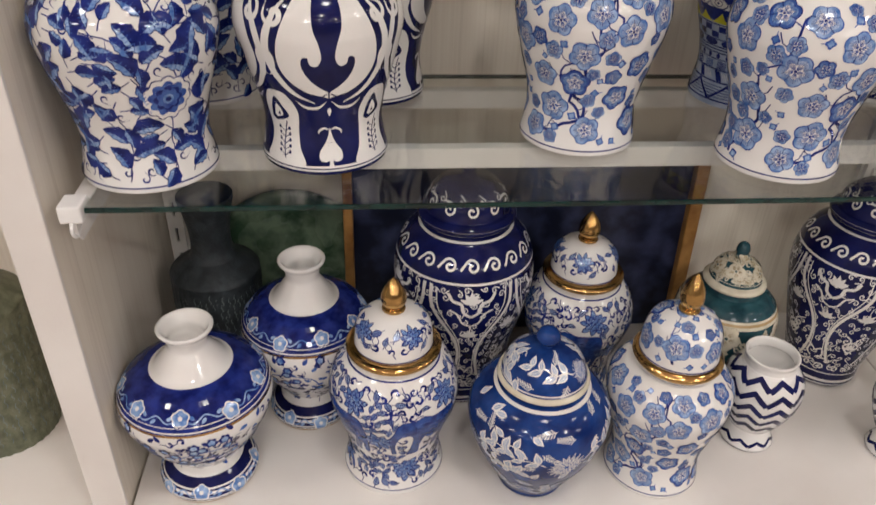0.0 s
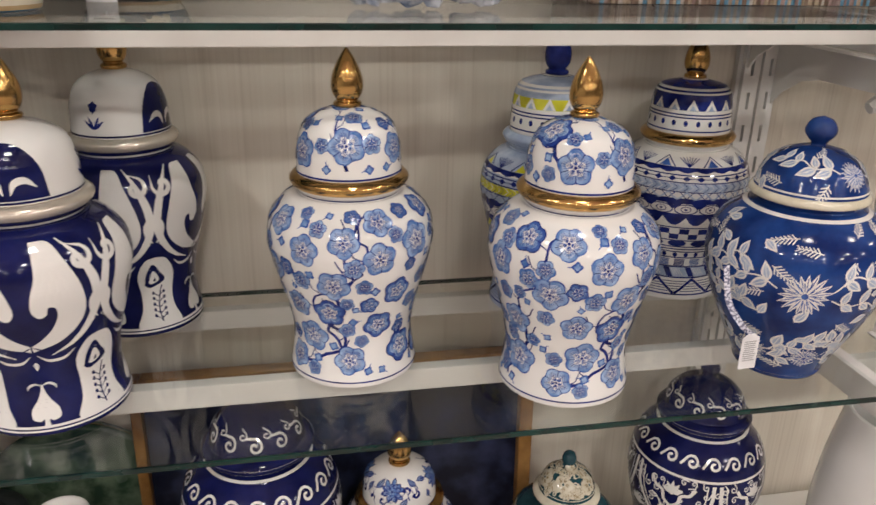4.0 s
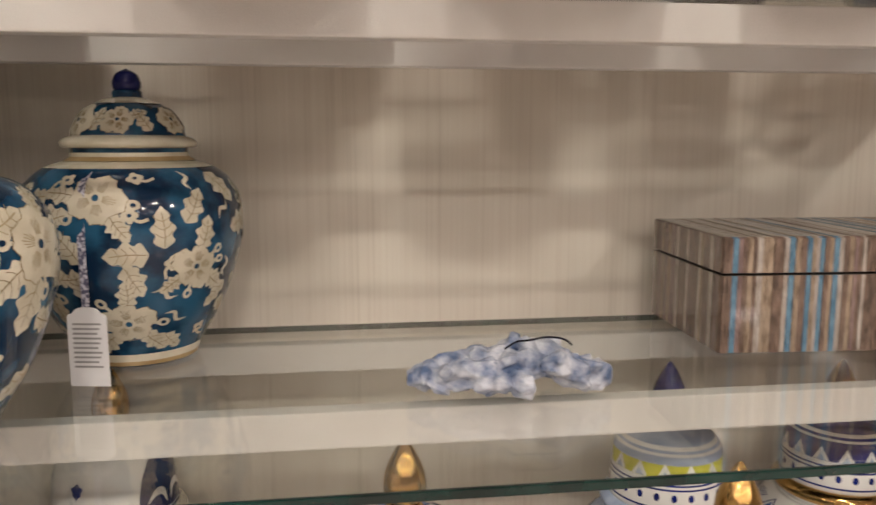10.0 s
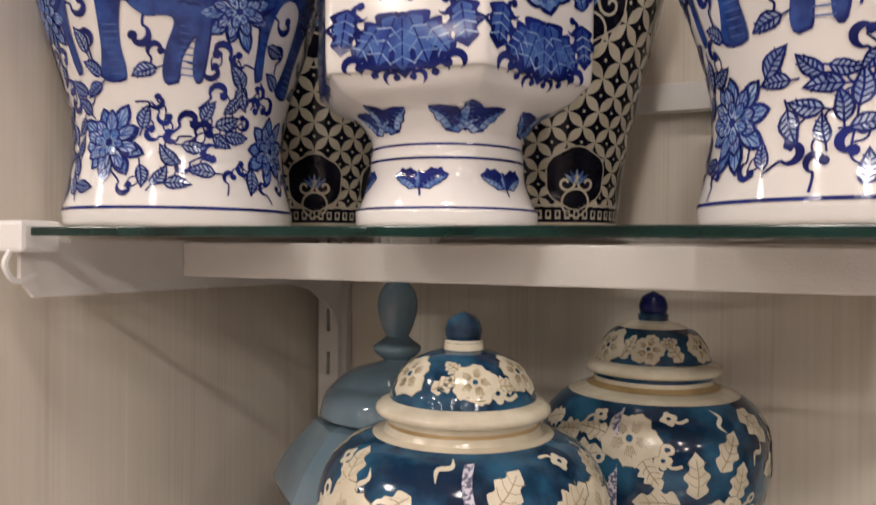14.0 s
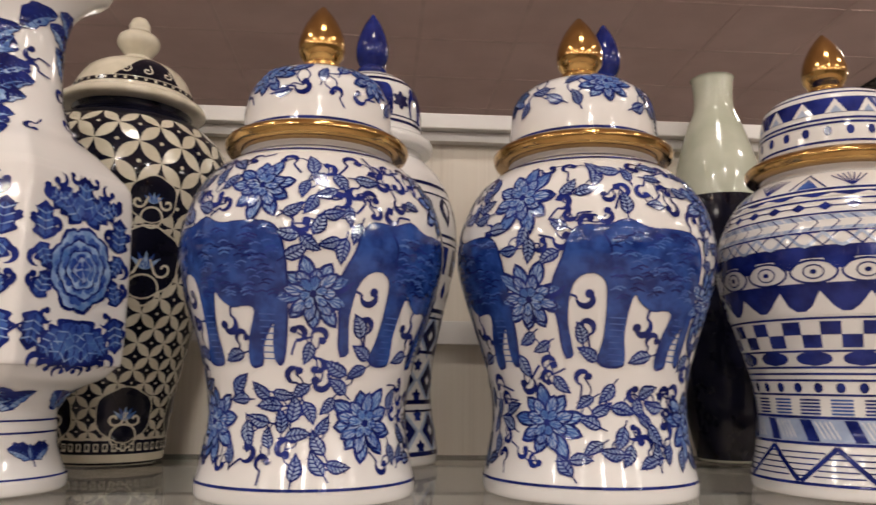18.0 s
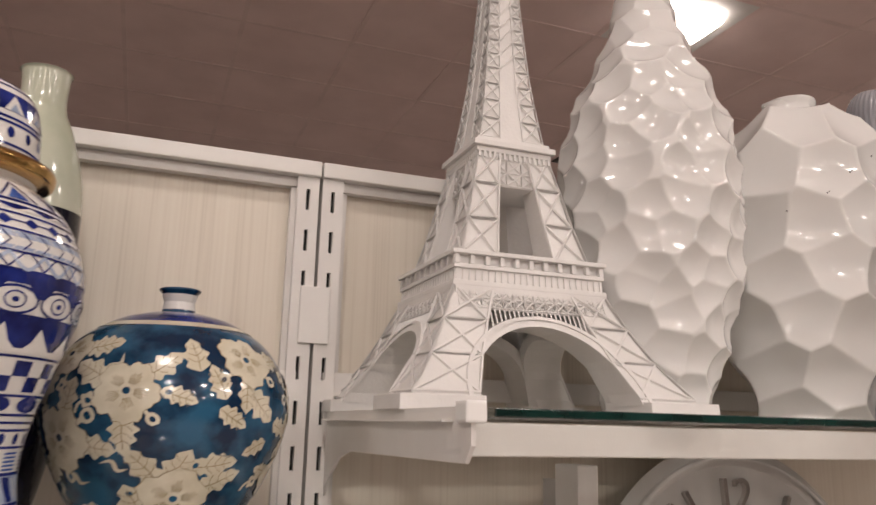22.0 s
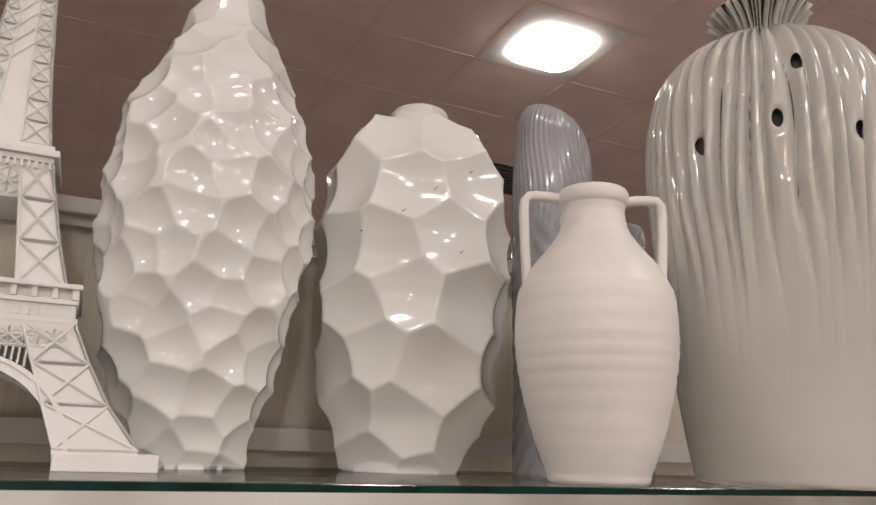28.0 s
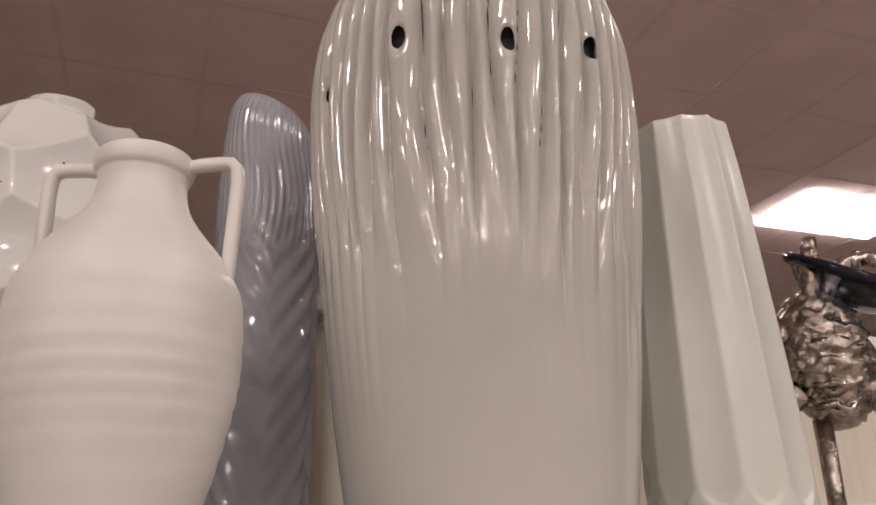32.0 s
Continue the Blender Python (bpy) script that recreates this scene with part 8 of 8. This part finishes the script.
    box_into(bm, -0.047, 0.047, -0.047, 0.047, 0.222, 0.256)
    for sx in (-1, 1):
        for k in range(5):
            x = -0.048 + k * 0.0192
            net(bm, [(x, sx * 0.0485, 0.223), (x + 0.0192, sx * 0.0485, 0.223), (x + 0.0192, sx * 0.0475, 0.250), (x, sx * 0.0475, 0.250)], 2, 0.0011)
            net(bm, [(sx * 0.0485, x, 0.223), (sx * 0.0485, x + 0.0192, 0.223), (sx * 0.0475, x + 0.0192, 0.250), (sx * 0.0475, x, 0.250)], 2, 0.0011)
    box_into(bm, -0.050, 0.050, -0.050, 0.050, 0.2565, 0.262, 0.0008)
    for k in range(15):
        x = -0.046 + k * 0.0066
        for sx in (-1, 1):
            box_into(bm, x - 0.0014, x + 0.0014, min(sx * 0.046, sx * 0.0505), max(sx * 0.046, sx * 0.0505), 0.2505, 0.2565)
            box_into(bm, min(sx * 0.046, sx * 0.0505), max(sx * 0.046, sx * 0.0505), x - 0.0014, x + 0.0014, 0.2505, 0.2565)
    box_into(bm, -0.055, 0.055, -0.055, 0.055, 0.262, 0.268, 0.001)
    box_into(bm, -0.050, 0.050, -0.050, 0.050, 0.268, 0.272)
    part("upper_platform", bm, RESIN, top)
    bm = bmesh.new()
    rings = []
    for k in range(13):
        z = 0.272 + (0.560 - 0.272) * k / 12
        h = half(z) - 0.0015
        rings.append([bm.verts.new((a * h, b * h, z)) for a, b in ((-1, -1), (1, -1), (1, 1), (-1, 1))])
    for a, b in zip(rings, rings[1:]):
        for k in range(4):
            bm.faces.new((a[k], a[(k + 1) % 4], b[(k + 1) % 4], b[k]))
    bm.faces.new(rings[-1])
    zz, z = [0.274], 0.274
    while z < 0.552:
        z += max(0.010, half(z) * 0.52)
        zz.append(min(z, 0.558))
    for turn in range(4):
        m = Matrix.Rotation(turn * math.pi / 2, 3, "Z")
        for a, b in zip(zz, zz[1:]):
            ha, hb_ = half(a), half(b)
            for s0, s1 in ((-1, -0.36), (0.36, 1)):
                net(bm, [m @ Vector((s0 * ha, -ha, a)), m @ Vector((s1 * ha, -ha, a)), m @ Vector((s1 * hb_, -hb_, b)), m @ Vector((s0 * hb_, -hb_, b))], 1, 0.0011)
            if a > 0.34:
                bar(bm, m @ Vector((-0.3 * ha, -ha, a)), m @ Vector((0.3 * hb_, -hb_, b)), 0.0009)
    bmesh.ops.recalc_face_normals(bm, faces=bm.faces)
    part("spire", bm, RESIN, top)
    bm = bmesh.new()
    box_into(bm, -0.021, 0.021, -0.021, 0.021, 0.560, 0.564, 0.001)
    box_into(bm, -0.019, 0.019, -0.019, 0.019, 0.564, 0.576)
    box_into(bm, -0.023, 0.023, -0.023, 0.023, 0.576, 0.582, 0.001)
    box_into(bm, -0.016, 0.016, -0.016, 0.016, 0.582, 0.592)
    box_into(bm, -0.019, 0.019, -0.019, 0.019, 0.592, 0.598, 0.001)
    part("cap", bm, RESIN, top)
    st = bmesh.new()
    bmesh.ops.create_cone(st, cap_ends=True, segments=20, radius1=0.0062, radius2=0.0062, depth=0.0006, matrix=Matrix.Translation((0.0885, -0.118, 0.040)) @ Matrix.Rotation(math.radians(90), 4, "Y") @ Matrix.Rotation(math.radians(20), 4, "Y"))
    part("sticker", st, mottled("gold_sticker", (0.30, 0.27, 0.08), (0.45, 0.42, 0.16), 40, 0.3), top, "small round gold sticker")
    za = [0, 0.118, 0.151, 0.222, 0.268, 0.272, 0.35, 0.45, 0.56, 0.598]
    zb = [0, 0.118, 0.153, 0.234, 0.283, 0.288, 0.368, 0.470, 0.585, 0.622]
    ka = [0.97, 0.95, 0.93, 0.92, 0.87, 0.85, 0.74, 0.67, 0.76, 0.82]
    for child in top.children_recursive:
        for v in child.data.vertices:
            k = float(np.interp(v.co.z, za, ka))
            v.co = Vector((v.co.x * k, v.co.y * k, float(np.interp(v.co.z, za, zb))))
    return top


tower(pose(0.964, 0.932, E2)).scale = (0.985, 0.985, 0.990)


# ---- shelf below: clock, planters, figurines ----
CHROME = mottled("polished_numeral_metal", (0.55, 0.52, 0.50), (0.68, 0.65, 0.63), 30, 0.12, metal=1.0)
ck = thing("wall_clock", "round pale clock with raised numerals leaning on the back", "clock", at=pose(1.318, 0.985, M2 + 0.200) @ pose(0, 0, 0, -5, 0, 0))
CLOCK_FACE = mottled("clock_face", (0.42, 0.40, 0.38), (0.52, 0.50, 0.48), 8, 0.35)
bm = Surf([[(0, 0.0), (0.186, 0.0), (0.192, -0.010), (0.198, -0.010), (0.200, -0.004), (0.200, 0.016), (0, 0.016)]], 2).lathe(96, False)
bmesh.ops.rotate(bm, verts=bm.verts, cent=(0, 0, 0), matrix=Matrix.Rotation(math.radians(-90), 3, "X"))
bmesh.ops.recalc_face_normals(bm, faces=bm.faces)
part("face", bm, CLOCK_FACE, ck, smooth=False)
for k in range(1, 13):
    cu = bpy.data.curves.new("numeral", "FONT")
    cu.body, cu.size, cu.align_x, cu.align_y, cu.extrude = str(k), 0.055, "CENTER", "CENTER", 0.004
    cu.materials.append(CHROME)
    a = 2 * math.pi * k / 12
    ob = new("numeral", cu)
    ob.parent = ck
    ob.matrix_basis = pose(0.150 * math.sin(a), -0.0045, 0.150 * math.cos(a), 90, 0, 0) @ pose(0, 0, 0, 0, 0, -math.degrees(a))
for a, l, w in ((0.6, 0.09, 0.006), (2.4, 0.13, 0.004)):
    bm = boxed(-w, w, -0.012, -0.010, -0.02, l)
    ob = part("clock_hand", bm, DARK_SLOT, ck)
    ob.matrix_basis = pose(0, 0, 0, 0, math.degrees(a), 0)
pl = thing("cylinder_vase", "plain white cylinder vase with a thin rolled rim", "vase", "cylinder vases", pose(0.995, 0.800, M2))
part("body", Surf([[(0.041, 0), (0.045, 0.003), (0.046, 0.28), (0.0475, 0.298), (0.046, 0.303), (0.043, 0.300), (0.041, 0.28), (0.04, 0.02), (0, 0.02)]], 4).lathe(56), PORCELAIN, pl, smooth=True)
copy_thing(pl, pose(1.300, 0.790, M2))
fr = thing("picture_frame", "narrow pale grey picture frame standing on edge", "picture frame", at=pose(1.075, 0.960, M2, 0, 0, 8))
part("moulding", boxed(-0.014, 0.014, -0.02, 0.02, 0, 0.388, 0.002), SHADE_METAL, fr)
part("backing", boxed(-0.004, 0.004, 0.0205, 0.055, 0, 0.37), CLOCK_FACE, fr)


def blob(bm, loc, size, turn=(0, 0, 0), sub=3):
    bmesh.ops.create_icosphere(bm, subdivisions=sub, radius=1.0, matrix=Matrix.LocRotScale(loc, Euler([radians(a) for a in turn]), size))


def fuse(ob, size):
    md = ob.modifiers.new("fuse", "REMESH")
    md.mode, md.voxel_size, md.use_smooth_shade = "VOXEL", size, True
    sm = ob.modifiers.new("soften", "SMOOTH")
    sm.iterations = 4


def ceramic_elephant(at, label):
    bm = bmesh.new()
    blob(bm, (0.0, 0, 0.115), (0.085, 0.052, 0.055))
    blob(bm, (-0.085, 0, 0.135), (0.045, 0.040, 0.046))
    for g in (-1, 1):
        blob(bm, (-0.065, g * 0.046, 0.135), (0.030, 0.010, 0.042), (0, 0, g * 25))
        tube_into(bm, [(-0.11, g * 0.018, 0.11), (-0.128, g * 0.022, 0.100), (-0.143, g * 0.022, 0.102)], [0.008, 0.007, 0.004], 8)
        for x in (-0.045, 0.052):
            tube_into(bm, [(x, g * 0.028, 0.11), (x, g * 0.028, 0.05), (x, g * 0.028, 0.0)], [0.028, 0.024, 0.025], 14)
    tube_into(bm, smooth_line([(-0.115, 0, 0.135), (-0.140, 0, 0.10), (-0.146, 0, 0.06), (-0.150, 0, 0.03), (-0.165, 0, 0.018)], 4), [0.026 - 0.0009 * k for k in range(17)], 12)
    ob = tagged(part("elephant_figurine", bm, PORCELAIN), label, "figurine", "elephant figurines")
    fuse(ob, 0.0035)
    ob.matrix_basis = at
    return ob


e1 = ceramic_elephant(pose(0.990, 0.935, M2, 0, 0, 14), "glossy white ceramic elephant figurine with short tusks")
copy_thing(e1, pose(0.966, 0.770, M2, 0, 0, 16))


def deer(at, label):
    """A slim faceted deer."""
    bm = bmesh.new()
    tube_into(bm, [(-0.085, 0, 0.185), (-0.055, 0, 0.190), (0.0, 0, 0.175), (0.06, 0, 0.180), (0.085, 0, 0.172)], [0.014, 0.036, 0.030, 0.037, 0.014], 6)
    tube_into(bm, [(-0.06, 0, 0.195), (-0.085, 0, 0.245), (-0.090, 0, 0.300), (-0.095, 0, 0.325)], [0.034, 0.023, 0.016, 0.015], 6)
    tube_into(bm, [(-0.080, 0, 0.330), (-0.105, 0, 0.326), (-0.140, 0, 0.310)], [0.016, 0.018, 0.008], 6)
    for g in (-1, 1):
        tube_into(bm, [(-0.085, g * 0.01, 0.338), (-0.078, g * 0.028, 0.352)], [0.008, 0.002], 5)
        tube_into(bm, [(-0.062, g * 0.018, 0.18), (-0.058, g * 0.02, 0.095), (-0.066, g * 0.02, 0.006), (-0.072, g * 0.02, 0.0)], [0.020, 0.010, 0.006, 0.009], 5)
        tube_into(bm, [(0.064, g * 0.018, 0.175), (0.080, g * 0.02, 0.105), (0.070, g * 0.02, 0.006), (0.064, g * 0.02, 0.0)], [0.026, 0.010, 0.006, 0.009], 5)
    ob = tagged(part("deer_figurine", bm, RESIN), label, "figurine", "deer figurines")
    ob.matrix_basis = at
    return ob


d1 = deer(pose(0.963, 0.858, M1, 0, 0, 0), "white faceted deer figurine standing on the glass")
copy_thing(d1, pose(0.925, 0.715, M1, 0, 0, 172))


def price_sticker(at):
    ob = tagged(part("price_sticker", boxed(-0.019, 0.019, -0.0006, 0, -0.014, 0.014), PAPER), "white paper price sticker with small print", "price sticker", "price stickers")
    bm = bmesh.new()
    for k in range(14):
        x = -0.015 + k * 0.0022
        box_into(bm, x, x + 0.0006 + 0.0006 * (k % 3 == 0), -0.0011, -0.0007, -0.011, -0.006)
    box_into(bm, -0.006, 0.008, -0.0011, -0.0007, -0.004, -0.001)
    part("print", bm, GREY_PRINT, ob)
    part("band", boxed(-0.014, 0.010, -0.0011, -0.0007, 0.005, 0.009), material("red_print", (0.55, 0.12, 0.14), 0.6) if "red_print" not in bpy.data.materials else bpy.data.materials["red_print"], ob)
    ob.matrix_basis = at
    return ob


price_sticker(pose(0.872, 0.672, M1 + 0.190, 0, 0, -6))
price_sticker(pose(0.935, 0.705, M2 + 0.125, -12, 0, 8))
for x, y, r, h, lb in ((0.900, 0.760, 0.088, 0.36, "plain white rounded planter on the base shelf"), (0.985, 0.670, 0.070, 0.28, "small white rounded planter with an open mouth")):
    pt = thing("planter", lb, "planter", "white planters", pose(x, y, G0))
    part("body", Surf([[(r * 0.6, 0), (r * 0.7, 0.004), (r, h * 0.45), (r * 0.96, h * 0.75), (r * 0.80, h), (r * 0.76, h + 0.003), (r * 0.72, h - 0.004), (r * 0.86, h * 0.7), (0, h * 0.3)]], 6).lathe(56), PORCELAIN, pt, smooth=True)

# ---- silver octopus with a bowl in the next bay ----
SILVER = mottled("hammered_silver", (0.20, 0.165, 0.14), (0.52, 0.46, 0.41), 55, 0.26, 0.35, 0.65, metal=1.0, bump=0.9, fine=120)
bm = bmesh.new()
blob(bm, (0.022, 0, 0.188), (0.046, 0.044, 0.072), (0, -8, 0))
for k in range(13):
    h = -0.060 + 0.0100 * k
    q = math.sqrt(max(0.05, 1 - (h / 0.072) ** 2))
    tube_into(bm, [(0.022 + 0.047 * q * math.sin(t * 0.35), -0.045 * q * math.cos(t * 0.35), 0.188 + h + 0.006 * (-1) ** k * (t % 2) + 0.004 * math.sin(t * 2.1 + k)) for t in range(-4, 5)], 0.0026, 6)
arms = [[(0.05, 0, 0.185), (0.085, -0.01, 0.186), (0.12, -0.012, 0.190), (0.150, -0.012, 0.205), (0.160, -0.012, 0.225), (0.145, -0.012, 0.243), (0.120, -0.014, 0.240), (0.106, -0.016, 0.215), (0.108, -0.018, 0.175), (0.122, -0.018, 0.130), (0.130, -0.016, 0.105), (0.118, -0.014, 0.098), (0.090, -0.01, 0.125), (0.055, 0, 0.160)],
        [(0.04, 0.02, 0.22), (0.07, 0.03, 0.262), (0.10, 0.03, 0.300), (0.132, 0.02, 0.316), (0.160, 0.005, 0.300), (0.166, -0.006, 0.276), (0.150, -0.010, 0.262)], [(0.0, -0.01, 0.22), (0.004, -0.02, 0.262), (0.010, -0.02, 0.300), (0.02, -0.015, 0.315)],
        [(-0.02, 0.0, 0.15), (-0.05, 0.01, 0.130), (-0.08, 0.01, 0.145), (-0.085, 0.01, 0.170), (-0.065, 0.01, 0.176)], [(-0.02, 0.01, 0.21), (-0.05, 0.02, 0.245), (-0.055, 0.02, 0.285)]]
for a in arms:
    pts = smooth_line(a, 6)
    tube_into(bm, pts, [max(0.0055, 0.0125 * (1 - 0.55 * k / len(pts))) for k in range(len(pts))], 9)
for v in bm.verts:
    if v.co.z > 0.11:
        v.co += v.normal * 0.0 + noise.noise_vector(v.co * 85) * 0.0018
oc = tagged(part("octopus_figurine", bm, SILVER), "hammered silver octopus figurine on a slim post", "figurine")
fuse(oc, 0.0020)
for name, scale, force in (("wrinkle", 0.012, 0.0048), ("pit", 0.006, 0.0018)):
    tx = bpy.data.textures.new(name, "VORONOI")
    tx.noise_scale = scale
    md = oc.modifiers.new(name, "DISPLACE")
    md.texture, md.strength, md.mid_level = tx, force, 0.35
bm = bmesh.new()
tube_into(bm, [(0.0, 0, 0.0), (0.002, 0, 0.05), (0.004, 0, 0.125)], [0.0095, 0.0085, 0.0095], 14)
bmesh.ops.create_cone(bm, cap_ends=True, segments=32, radius1=0.045, radius2=0.042, depth=0.006, matrix=Matrix.Translation((0, 0, 0.003)))
part("post", bm, SILVER, oc, "slim post on a round foot", smooth=True)
oc.matrix_basis = pose(2.128, 0.800, E2 - 0.01)
bw = thing("glass_bowl", "dark-rimmed tilted glass bowl held by the octopus", "bowl", at=pose(2.186, 0.795, E2 + 0.236) @ pose(0, 0, 0, 29.6, 11.0, 0))
bw.scale = (1.14, 1.14, 1.0)
part("bowl", Surf([[(0.0, 0), (0.024, 0.002), (0.046, 0.014), (0.058, 0.034), (0.0565, 0.035), (0.044, 0.017), (0.023, 0.005), (0, 0.003)]], 4).lathe(48), BOWL_GLASS, bw, smooth=True)
part("rim", tube_into(bmesh.new(), [(0.058 * math.cos(k * math.pi / 24), 0.058 * math.sin(k * math.pi / 24), 0.0345) for k in range(49)], 0.0064, 8), INK, bw, "dark glossy rim", smooth=True)
tagged(part("hanging_sign", boxed(3.90, 4.14, 2.0, 2.01, 2.30, 2.51), mottled("amber_sign", (0.45, 0.20, 0.02), (0.60, 0.30, 0.04), 5, 0.5)), "plain amber sign far behind the shelving", "sign")
tagged(part("sign_post", boxed(3.985, 4.015, 2.012, 2.035, 0.0, 2.5), WHITE_METAL), "white post carrying the amber sign", "post")
